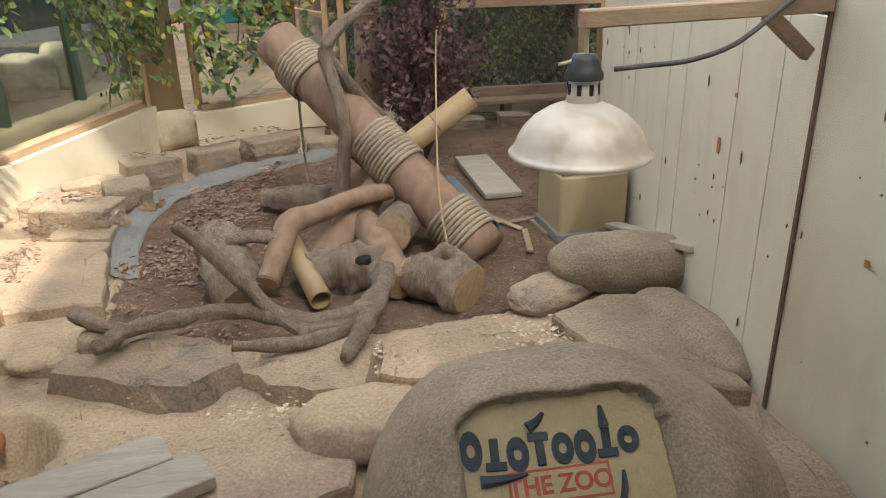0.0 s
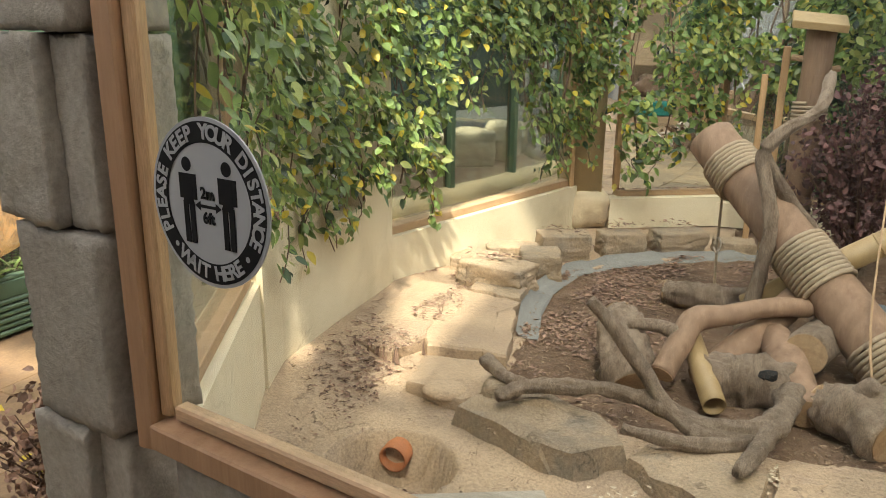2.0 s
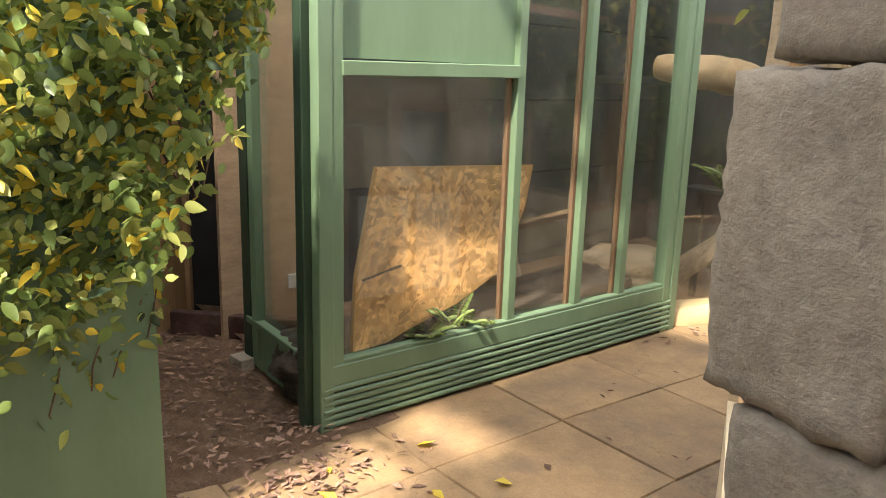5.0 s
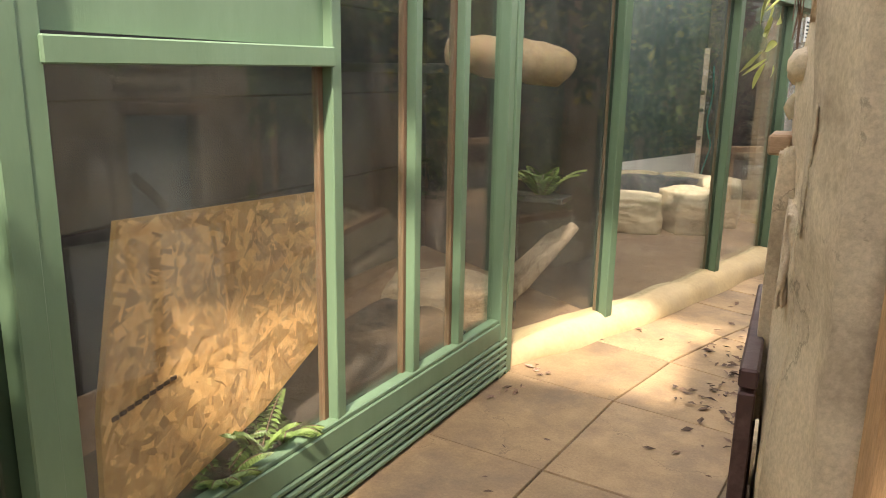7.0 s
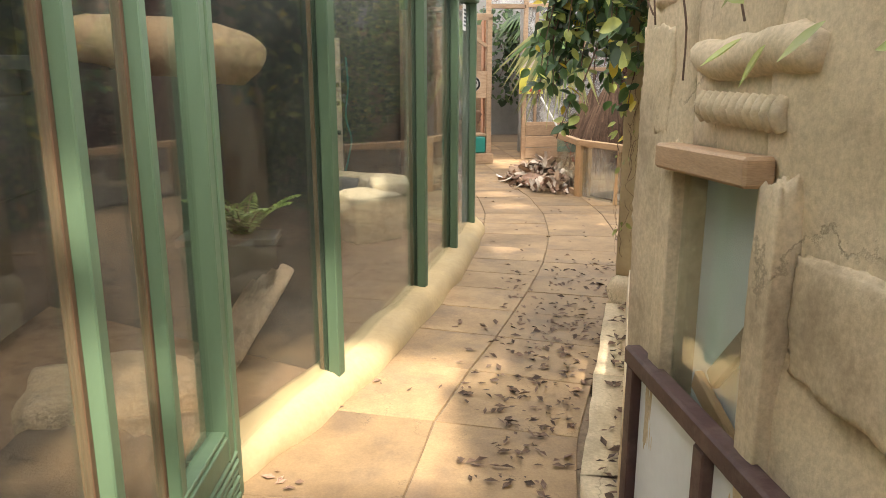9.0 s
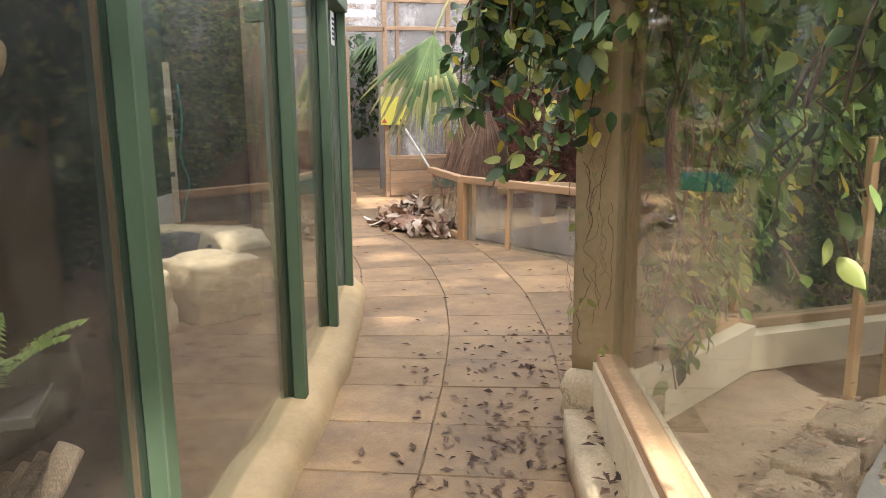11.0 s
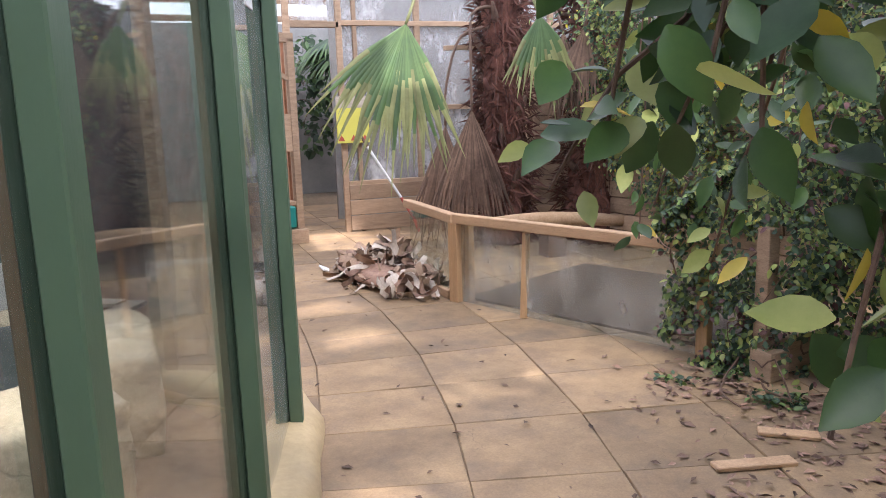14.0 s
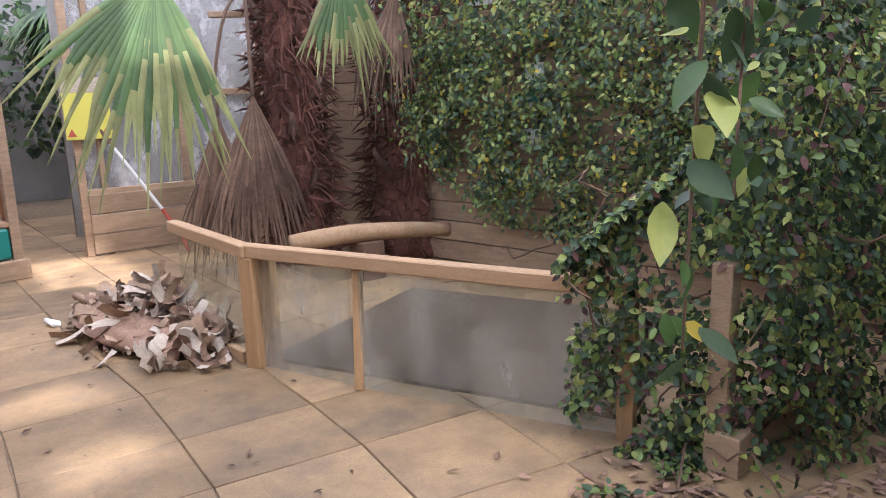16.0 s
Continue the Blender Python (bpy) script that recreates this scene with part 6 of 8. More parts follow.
part("hook", tube([(0.0, 0, 0.262), (-0.02, 0, 0.258), (-0.04, 0, 0.245), (-0.07, 0, 0.24)], 0.005, 6, steps=3), "chips", lamp)
part("holder", tube([(0, 0, 0.20), (0, 0, 0.10), (0, 0, 0.05)], [0.03, 0.04, 0.035], 16), "black_plastic", lamp, smooth=True)

# crate, boards and pipes
cr = thing("concrete_block", 1.35, 3.73, -0.03, 4, "square tan rendered block with grey base", "block")
part("body", box(0.38, 0.34, 0.32, (0, 0, 0.05), bevel=0.012), "grit", cr)
part("base", box(0.40, 0.36, 0.06, bevel=0.008), "concrete", cr)
part("slab", box(0.37, 0.33, 0.04, (0, 0, 0.372), bevel=0.01), "grey_wood", cr)
pk = thing("leaning_plank", 1.50, 3.10, 0.0, label="narrow pale plank leaning over the boulder", category="plank")
part("plank", beam((-0.03, 0.55, 0.03), (0.0, -0.42, 0.27), 0.09, 0.03), "grey_wood", pk)
bo = thing("flat_board", 1.04, 4.74, -0.01, 3, "pale grey board lying on the soil", "board")
part("plank", box(0.24, 0.82, 0.035, (0, 0, 0), (1.5, 0, 0)), "grey_wood", bo)
for i, (x, y, rz, l) in enumerate(((0.86, 4.3, 100, 0.8), (1.15, 3.95, 20, 0.35), (1.02, 3.62, 80, 0.34), (1.14, 3.83, 95, 0.3), (1.19, 3.78, 85, 0.26), (0.92, 4.0, 115, 0.5))):
    s_ = thing("wood_strip", x, y, lie(x, y), rz, "thin broken strip of wood on the soil", "wood", "strips of wood on the soil")
    part("strip", box(l, 0.035, 0.014, (0, 0, 0), (0, 1.5, 0)), "old_wood", s_)
pv = thing("plastic_pipe", 0.77, 3.95, 0.03, label="blue-grey plastic pipe lying on the soil", category="pipe")
part("tube", pipe((-0.05, 0.4, 0.06), (0.04, -0.30, 0.02), 0.055, 0.006), "pvc", pv, smooth=True)
part("socket", pipe((0.022, -0.17, 0.028), (0.042, -0.31, 0.02), 0.062, 0.008), "pvc", pv, smooth=True)
for i, (a, b) in enumerate((((-0.55, 1.97), (-1.12, 1.70)), ((-0.42, 1.86), (-0.98, 1.58)))):
    p_ = thing("grey_plank", a[0], a[1], 0.03, label="weathered grey plank lying near the window", category="plank", group="planks near the window")
    part("plank", beam((0, 0, 0.055), (b[0] - a[0], b[1] - a[1], 0.06), 0.15, 0.045), "grey_wood", p_)
    part("batten", beam((-0.03, -0.06, 0.0), (-0.03, 0.05, 0.0), 0.05, 0.05), "old_wood", p_)
pot = thing("clay_pipe", -1.25, 2.34, -0.125, label="orange clay pipe set into a dug hollow", category="pot")
part("tube", pipe((0.0, 0.12, 0.035), (0.0, -0.02, 0.03), 0.058, 0.009), "terracotta", pot, smooth=True)

# log climbing frame
lf_ = thing("log_frame", 0.72, 3.47, 0.0, label="slanting peeled log bound with sisal rope", category="log")
la, lb = Vector((0.03, -0.03, 0.0)), Vector((-0.955, 0.98, 0.97))
part("trunk", tube([la.lerp(lb, s / 6) for s in range(7)], [0.135, 0.132, 0.128, 0.125, 0.125, 0.128, 0.13], 22, 0.04, steps=3), "log", lf_, smooth=True)
ax = (lb - la).normalized()
part("cut_end", tube([lb - ax * 0.004, lb + ax * 0.003], 0.122, 22), "cut", lf_)
e1 = ax.cross(Vector((0, 0, 1))).normalized()
e2 = ax.cross(e1)
for s0, s1, turns in ((0.80, 0.90, 7), (0.36, 0.52, 11), (0.05, 0.17, 8)):
    pts = []
    for k in range(turns * 14 + 1):
        s = s0 + (s1 - s0) * k / (turns * 14)
        a = 2 * math.pi * k / 14
        pts.append(la.lerp(lb, s) + (e1 * math.cos(a) + e2 * math.sin(a)) * 0.140)
    part("rope", tube(pts, 0.0135, 7, 0.12), "rope", lf_, "pale sisal rope binding", smooth=True)
bb = thing("bamboo_pole", 0.78, 3.94, 0.0, label="thick yellow bamboo pole crossing the log", category="bamboo")
part("culm", pipe((0.0, 0.0, 0.70), (-0.75, 0.02, 0.17), 0.062, 0.01), "bamboo", bb, smooth=True)
for s in (0.25, 0.62):
    c = Vector((0, 0, 0.70)).lerp(Vector((-0.75, 0.02, 0.17)), s)
    d = Vector((-0.75, 0.02, -0.53)).normalized() * 0.006
    part("node", tube([c - d, c, c + d], [0.062, 0.066, 0.062], 20), "bamboo", bb, smooth=True)
part("rest", tube([(-0.72, 0.02, 0.0), (-0.70, 0.02, 0.14)], 0.08, 12, 0.1), "bark", bb, smooth=True)


def limb(name, x, y, pts, radii, label, material="bark", category="log", wob=0.25, seed=0, cut=True, sides=12, steps=5):
    t = thing(name, x, y, 0.0, label=label, category=category)
    pv_ = [Vector(p) - Vector((x, y, 0)) for p in pts]
    part("wood", tube(pv_, radii, max(sides, 22), wob, seed=seed, steps=steps + 3, groove=0.22 if material == "bark" else 0.05), material, t, smooth=True)
    if cut:
        for i, j in ((0, 1), (-1, -2)):
            d = (pv_[i] - pv_[j]).normalized()
            part("cut_end", tube([pv_[i] - d * 0.004, pv_[i] + d * 0.004], radii[i] * 0.93, sides), "cut", t)
    return t


limb("crossing_log", -0.1, 3.3, [(-0.14, 3.30, 0.02), (0.12, 3.68, 0.17), (0.40, 4.10, 0.36)], [0.078, 0.075, 0.07], "smooth brown pole under the slanting log", "log", wob=0.08)
yl = limb("forked_log", -0.3, 3.2, [(-0.31, 3.14, 0.08), (-0.25, 3.28, 0.19), (-0.20, 3.40, 0.26), (-0.05, 3.50, 0.27), (0.12, 3.62, 0.29), (0.3, 3.75, 0.27)], [0.056, 0.056, 0.06, 0.05, 0.048, 0.045], "forked peeled branch with sawn ends", "log", wob=0.12, seed=3)
part("fork", tube([(0.06, 0.09, 0.21), (-0.06, 0.14, 0.23), (-0.2, 0.13, 0.22)], [0.045, 0.03, 0.026], 10, 0.15, steps=4), "bark", yl, smooth=True)
tb = thing("bamboo_tube", -0.08, 3.02, 0.0, label="hollow bamboo tube with an open dark end", category="bamboo")
part("culm", pipe((-0.13, 0.40, 0.16), (0.0, -0.02, 0.035), 0.05, 0.006), "bamboo", tb, smooth=True)
# black disc in place of shade deeper down the tube
part("bore", tube([(-0.06, 0.17, 0.09), (-0.058, 0.165, 0.088)], 0.044, 20), "dark", tb)
limb("short_log", 0.3, 3.5, [(0.28, 3.42, 0.16), (0.42, 3.85, 0.13)], [0.10, 0.095], "short sawn log end in the pile", "bark", wob=0.08, seed=5, sides=16)
limb("lying_log", 0.2, 3.3, [(0.28, 3.08, 0.03), (0.22, 3.36, 0.10), (0.16, 3.62, 0.14)], [0.075, 0.085, 0.08], "peeled log lying under the frame", "log", wob=0.08, seed=6)
limb("dark_log", -0.2, 4.36, [(-0.40, 4.42, 0.05), (-0.15, 4.36, 0.06), (0.15, 4.42, 0.08), (0.35, 4.6, 0.08)], [0.075, 0.078, 0.07, 0.06], "dark bark log lying on the soil", "bark", wob=0.25, seed=8)
limb("left_stump", -0.55, 3.25, [(-0.42, 3.16, 0.0), (-0.50, 3.32, 0.12), (-0.56, 3.5, 0.20)], [0.12, 0.12, 0.09], "rotten broken stump with splintered bark", "bark", wob=0.5, seed=9)
hs = limb("hollow_stump", 0.06, 3.26, [(-0.12, 3.22, 0.03), (0.04, 3.25, 0.08), (0.2, 3.22, 0.05)], [0.10, 0.125, 0.1], "hollow rotten stump with a dark hole", "bark", wob=0.5, seed=10, cut=False)
# black lump drawn for the shade in the stump's hole
part("hole", stone(0.08, 0.05, 0.07, 4, 2, 0.3, 0.1, (0.06, -0.1, 0.1)), "dark", hs)
st_ = limb("sawn_stump", 0.46, 3.02, [(0.34, 3.14, 0.05), (0.46, 3.02, 0.09), (0.56, 2.90, 0.07)], [0.10, 0.125, 0.115], "grey sawn stump with a knotty stub", "bark", wob=0.3, seed=11)
part("stub", tube([(-0.02, 0.02, 0.15), (0.02, -0.03, 0.24)], [0.05, 0.035], 10, 0.2), "bark", st_, smooth=True)
dw = thing("driftwood_branch", -0.2, 2.68, 0.0, label="long twisted grey driftwood branch with forked ends", category="branch")
def L2(pts):
    return [Vector(p) - Vector((-0.2, 2.68, 0)) for p in pts]
part("stem", tube(L2([(-0.90, 2.56, 0.13), (-0.80, 2.66, 0.15), (-0.62, 2.74, 0.14), (-0.45, 2.75, 0.15), (-0.25, 2.70, 0.13), (-0.05, 2.64, 0.11), (0.10, 2.69, 0.12), (0.17, 2.84, 0.13), (0.20, 3.02, 0.12)]), [0.026, 0.034, 0.032, 0.034, 0.042, 0.045, 0.05, 0.05, 0.06], 22, 0.35, seed=2, steps=6, groove=0.3), "bark", dw, smooth=True)
part("fork", tube(L2([(-0.80, 2.66, 0.15), (-0.92, 2.72, 0.15), (-1.02, 2.80, 0.17)]), [0.032, 0.03, 0.034], 22, 0.35, seed=3, steps=5, groove=0.3), "bark", dw, smooth=True)
part("limb", tube(L2([(-0.58, 2.72, 0.53), (-0.50, 2.74, 0.44), (-0.38, 2.72, 0.30), (-0.26, 2.70, 0.15), (-0.12, 2.60, 0.10), (0.05, 2.62, 0.1)]), [0.022, 0.03, 0.028, 0.03, 0.034, 0.03], 22, 0.3, seed=4, steps=6, groove=0.3), "bark", dw, smooth=True)
part("fork", tube(L2([(0.12, 2.70, 0.12), (0.06, 2.50, 0.13), (0.0, 2.33, 0.13)]), [0.042, 0.034, 0.024], 22, 0.35, seed=6, steps=6, groove=0.3), "bark", dw, smooth=True)
part("fork", tube(L2([(0.05, 2.62, 0.1), (-0.15, 2.52, 0.1), (-0.34, 2.5, 0.12), (-0.40, 2.50, 0.13)]), [0.035, 0.028, 0.02, 0.02], 22, 0.35, seed=7, steps=6, groove=0.3), "bark", dw, smooth=True)

# twisted vine stems hung over the log
vn = thing("twisted_vine", 0.06, 4.25, 0.0, label="thick twisted woody vine draped over the log", category="branch")
def L3(pts):
    return [Vector(p) - Vector((0.06, 4.25, 0)) for p in pts]
part("stem", tube(L3([(0.32, 4.4, 1.34), (0.26, 4.08, 1.19), (0.08, 3.99, 1.06), (0.025, 3.96, 0.93), (0.08, 3.92, 0.74), (0.095, 3.90, 0.53), (0.055, 3.90, 0.20)]), [0.03, 0.03, 0.035, 0.035, 0.034, 0.034, 0.042], 22, 0.3, seed=1, steps=6, groove=0.3), "bark", vn, smooth=True)
part("stem", tube(L3([(0.03, 3.97, 0.98), (0.11, 4.02, 0.83), (0.22, 4.12, 0.66), (0.39, 4.25, 0.44), (0.5, 4.3, 0.2), (0.52, 4.32, 0.02)]), [0.03, 0.036, 0.045, 0.05, 0.045, 0.04], 22, 0.3, seed=2, steps=6, groove=0.3), "bark", vn, smooth=True)
cd = thing("hanging_cord", -0.14, 4.4, 0.0, label="thin cord and hook hanging from the log", category="cord")
part("cord", tube([(0.0, 0.05, 0.72), (0.0, 0.02, 0.4), (0.01, 0.0, 0.1)], 0.008, 6, steps=3), "rope", cd)
part("hook", tube([(0, 0, 0.42), (0.02, -0.01, 0.38), (0.0, -0.02, 0.33), (-0.02, -0.01, 0.36)], 0.006, 6, steps=3), "steel", cd)
part("knot", stone(0.07, 0.06, 0.06, 3, 2, 0.3, 0.1, (0.01, 0, 0.08)), "rope", cd, smooth=True)

# upright post with a feeding shelf
tp = thing("perch_post", 0.36, 5.75, -0.03, label="upright log post with rope and a pale wooden shelf", category="post")
part("post", tube([(0, 0, 0), (0.0, 0, 0.8), (0.01, 0, 1.62)], [0.10, 0.098, 0.095], 16, 0.06, steps=4), "log", tp, smooth=True)
pts = [(math.cos(k * 0.5) * 0.108, math.sin(k * 0.5) * 0.108, 1.0 + k * 0.0022) for k in range(60)]
part("rope", tube(pts, 0.012, 6), "rope", tp, smooth=True)
part("shelf", box(0.34, 0.30, 0.05, (-0.02, -0.05, 1.64), (14, 6, 0)), "bamboo", tp, "pale wooden shelf")
for z, a in ((1.35, 0.3), (1.42, 3.0), (1.5, 1.2)):
    part("peg", tube([(math.cos(a) * 0.08, math.sin(a) * 0.08, z), (math.cos(a) * 0.16, math.sin(a) * 0.16, z + 0.01)], 0.022, 8), "cut", tp)
cp = thing("timber_prop", 0.18, 5.95, -0.03, label="pair of pale timber props by the back window", category="timber")
part("prop", beam((0, 0, 0), (0.02, 0, 1.5), 0.05, 0.05), "pine", cp)
part("prop", beam((-0.12, 0.1, 0), (-0.1, 0.1, 1.3), 0.045, 0.045), "pine", cp)
dry_bush("dry_shrub", 0.72, 5.35, -0.03, 1.35, 0.50, 150, "dead shrub with dark red-brown leaves", 12, "shrub", 0.046, False, "stem", 0.35)
pg = thing("pink_tube", 0.62, 4.62, -0.01, label="dusty pink clay tube lying on the soil", category="tube")
part("tube", pipe((-0.06, 0.14, 0.06), (0.06, -0.1, 0.05), 0.055, 0.01), "pinkclay", pg, smooth=True)
cane = thing("thin_cane", 0.55, 3.2, 0.0, label="thin pale stick leaning through the logs", category="stick")
part("stick", tube([(0.0, 0.0, 0.0), (-0.02, 0.3, 0.3), (0.05, 0.8, 0.75), (0.12, 1.2, 1.0)], [0.007, 0.006, 0.005, 0.003], 6, 0.1, steps=4), "cut", cane, smooth=True)

# ---- the far end ----
# low glazed fence
fc = thing("low_fence", -0.45, 10.72, 0.0, label="low timber rail fence with dusty glass panels", category="fence")
def F(x, y, z=0.0):
    return (x + 0.45, y - 10.72, z)
part("post", box(0.09, 0.09, 0.61, F(-0.45, 10.72), (0, 0, 24)), "pine", fc)
part("post", box(0.06, 0.07, 0.61, F(-0.36, 10.70), (0, 0, 24)), "pine", fc)
part("leaning_post", beam(F(-0.205, 10.06), F(-0.16, 10.10, 0.60), 0.045, 0.045), "pine", fc)
part("post", box(0.07, 0.07, 0.61, F(0.36, 8.86), (0, 0, 24)), "pine", fc)
part("rail", beam(F(-0.47, 10.76, 0.645), F(0.40, 8.78, 0.645), 0.075, 0.07, 0.006), "pine_x", fc)
part("rail", beam(F(-0.47, 10.70, 0.645), F(-0.52, 11.75, 0.66), 0.075, 0.07, 0.006), "pine_x", fc)
part("foot_rail", beam(F(-0.48, 10.80, 0.035), F(-0.52, 11.7, 0.035), 0.05, 0.07, 0.006), "pine_x", fc)
clear(part("pane", pane(F(-0.43, 10.66)[:2], F(-0.20, 10.12)[:2], 0.01, 0.6), "glass_fence", fc))
clear(part("pane", pane(F(-0.19, 10.05)[:2], F(0.35, 8.9)[:2], 0.01, 0.6), "glass_fence", fc))
clear(part("pane", pane(F(-0.47, 10.8)[:2], F(-0.51, 11.7)[:2], 0.07, 0.6), "glass", fc))
structure("pen_floor", wall_bm([(0.50, 8.95), (-0.36, 10.75)], -0.03, 0.02, 1.6), "dark_soil", "dark soil inside the low pen", "ground")

# heap of torn paper and bark sheets
hp = thing("paper_heap", -0.70, 11.75, 0.0, label="heap of crumpled torn paper and dry bark sheets", category="debris")
q = random.Random(21)
for i in range(340):
    a, e = q.uniform(0, 6.283), q.random() ** 0.6
    x, y = math.cos(a) * 0.40 * e, math.sin(a) * 0.92 * e
    h = 0.34 * (1 - e) * q.uniform(0.5, 1.0)
    own = bmesh.new()
    L_, W_ = q.uniform(0.08, 0.22), q.uniform(0.035, 0.085)
    nseg = 6
    bend, tw_ = q.uniform(-1.6, 1.6), q.uniform(-1.2, 1.2)
    prev = None
    px, pz, an = 0.0, 0.0, 0.0
    for k in range(nseg + 1):
        s = k / nseg
        w_ = W_ * (0.7 + 0.5 * q.random())
        v = [own.verts.new((px, -w_ / 2, pz - 0.02 * math.cos(tw_ * s * 3))), own.verts.new((px, 0, pz + 0.015)), own.verts.new((px, w_ / 2, pz + 0.03 * math.sin(tw_ * s * 3)))]
        if prev:
            own.faces.new((prev[0], v[0], v[1], prev[1]))
            own.faces.new((prev[1], v[1], v[2], prev[2]))
        prev = v
        an += bend / nseg
        px += L_ / nseg * math.cos(an)
        pz += L_ / nseg * math.sin(an)
    bmesh.ops.transform(own, matrix=pose(x, y, h + 0.02, q.uniform(-70, 70), q.uniform(-50, 50), q.uniform(0, 360)), verts=own.verts)
    low = min(v.co.z for v in own.verts)
    if low < 0.003:
        bmesh.ops.translate(own, vec=(0, 0, 0.003 - low), verts=own.verts)
    ob = part("torn_sheet", own, ("paper", "paper", "cardboard", "litter")[i % 4], hp, smooth=True)
part("core", stone(0.8, 1.3, 0.16, 8, 3, 0.2, 0.1), "litter", hp, smooth=True)
part("plastic_piece", box(0.12, 0.1, 0.02, (-0.46, 0.62, 0.0), (20, 25, 30)), "white", hp)

# end wall: timber frame, boards below, milky film above, with a doorway
wl = thing("wall_end", 0, 0, 0, label="timber framed end wall with milky polythene and lower boards", category="wall", kind="structure")
YB = 14.6
for x in (-0.43, 0.55, 1.5, 2.4):
    part("stud", box(0.07, 0.06, 2.95, (x, YB, 0)), "old_wood", wl)
part("stud", box(0.05, 0.05, 2.95, (-0.24, YB, 0)), "old_wood", wl)
for z in (0.6, 1.5, 2.52, 2.92):
    part("rail", beam((-0.4, YB - 0.01, z), (2.6, YB - 0.01, z), 0.05, 0.06), "old_wood", wl)
for k, z in enumerate((0.02, 0.21, 0.40)):
    part("board", box(3.0, 0.025, 0.18, (1.1, YB - 0.045 + 0.004 * k, z)), "old_wood", wl)
part("film", beam((-0.4, YB + 0.03, 1.8), (2.6, YB + 0.03, 1.8), 0.004, 2.4, 0), "film", wl, "milky wrinkled polythene sheet")
for x in (-1.05,):
    part("stud", box(0.08, 0.07, 2.95, (x, YB, 0)), "old_wood", wl)
part("door_head", beam((-1.05, YB, 2.5), (-0.43, YB, 2.5), 0.06, 0.07), "old_wood", wl)
part("film", beam((-1.05, YB + 0.03, 2.75), (-0.4, YB + 0.03, 2.75), 0.004, 0.4, 0), "film", wl)

# beyond the doorway
structure("wall_beyond_west", wall_bm([(-1.05, 14.7), (-0.62, 18.6)], 0.0, 2.4, -0.06), "brickish", "boarded orange wall beyond the doorway", "wall")
# thin dark strips paint the shadow under each board
for k in range(9):
    structure("trim_board", beam((-1.035, 14.75, 0.14 + 0.24 * k), (-0.605, 18.6, 0.14 + 0.24 * k), 0.03, 0.012, 0), "stem", "dark strip painted as the shadow line between boards", "trim")
structure("wall_beyond_end", wall_bm([(-3.0, 19.6), (4.0, 19.6)], 0.0, 2.4, -0.06), "film_wall", "pale far wall behind foliage", "wall")
structure("wall_film_backing", wall_bm([(-0.3, 15.8), (3.5, 15.8)], 0.0, 3.2, -0.06), "film_wall", "pale wall seen dimly through the polythene", "wall")
# boarded side fence
sf = thing("wall_fence", 0, 0, 0, label="horizontal boarded timber fence behind the palms", category="fence", kind="structure")
fa, fb = Vector((1.35, 14.55, 0)), Vector((2.75, 8.3, 0))
for k in range(12):
    part("board", beam(fa + Vector((0.004 * (k % 3), 0, 0.09 + 0.17 * k)), fb + Vector((0.004 * (k % 3), 0, 0.09 + 0.17 * k)), 0.03, 0.162), "old_wood", sf)
for s in (0.1, 0.35, 0.6, 0.85):
    p = fa.lerp(fb, s)
    part("post", box(0.08, 0.08, 2.6, (p.x + 0.07, p.y, 0)), "old_wood", sf)
structure("wall_side_close", wall_bm([(2.75, 8.35), (2.3, 6.65)], 0.0, 2.5, -0.06), "old_wood", "boarded timber wall behind the ivy", "wall")
structure("wall_fence_backing", wall_bm([(1.5, 14.5), (2.9, 8.3)], 0.0, 2.1, 0.03), "stem", "dark backing of the boarded fence", "wall")

# cabinet with a window by the doorway
cb = thing("display_cabinet", -1.05, 14.35, 0.0, 0, "brown timber display cabinet with straw and a teal tray", "cabinet")
cb.matrix_basis = pose(-1.22, 14.1, 0.0, 0, 0, 10)
part("back", box(0.8, 0.03, 2.2, (-0.3, 0.35, 0)), "old_wood", cb)
for x in (-0.7, 0.12):
    part("stile", box(0.08, 0.08, 2.3, (x, 0, 0)), "old_wood", cb)
part("panel", box(0.75, 0.05, 0.42, (-0.29, -0.0, 1.05)), "old_wood", cb)
part("foot", box(0.95, 0.3, 0.16, (-0.29, 0.05, 0)), "old_wood", cb)
part("tray", box(0.72, 0.22, 0.26, (-0.29, 0.06, 0.17), bevel=0.02), "teal", cb, "teal plastic tray")
part("shelf", box(0.75, 0.3, 0.04, (-0.29, 0.12, 0.44)), "old_wood", cb)
part("head", box(0.9, 0.08, 0.1, (-0.29, 0, 2.25)), "old_wood", cb)
part("brace", beam((-0.45, 0.0, 2.2), (0.08, 0.0, 1.85), 0.05, 0.05), "old_wood", cb)
part("straw", stone(0.66, 0.26, 0.42, 6, 4, 0.35, 0.1, (-0.29, 0.14, 0.48)), "litter", cb, "heap of straw bedding", smooth=True)
round_notice("round_notice", facing(-1.36, 14.04, 1.27, 0.17, -0.985), 0.12, False, "round grey and black notice on a timber panel")
yw = thing("yellow_notice", -0.33, YB - 0.09, 1.1, label="yellow notice sheet fixed on the end wall", category="sign")
part("sheet", box(0.40, 0.012, 0.42), "yellow", yw)
part("sheet_top", box(0.40, 0.012, 0.14, (0, 0, 0.42)), "grey_wood", yw)
for x in (-0.15, 0.0, 0.14):
    own = bmesh.new()
    own.faces.new([own.verts.new(v) for v in ((x - 0.04, -0.009, 0.03), (x + 0.04, -0.009, 0.03), (x, -0.009, 0.1))])
    part("mark", own, "red_paint", yw)
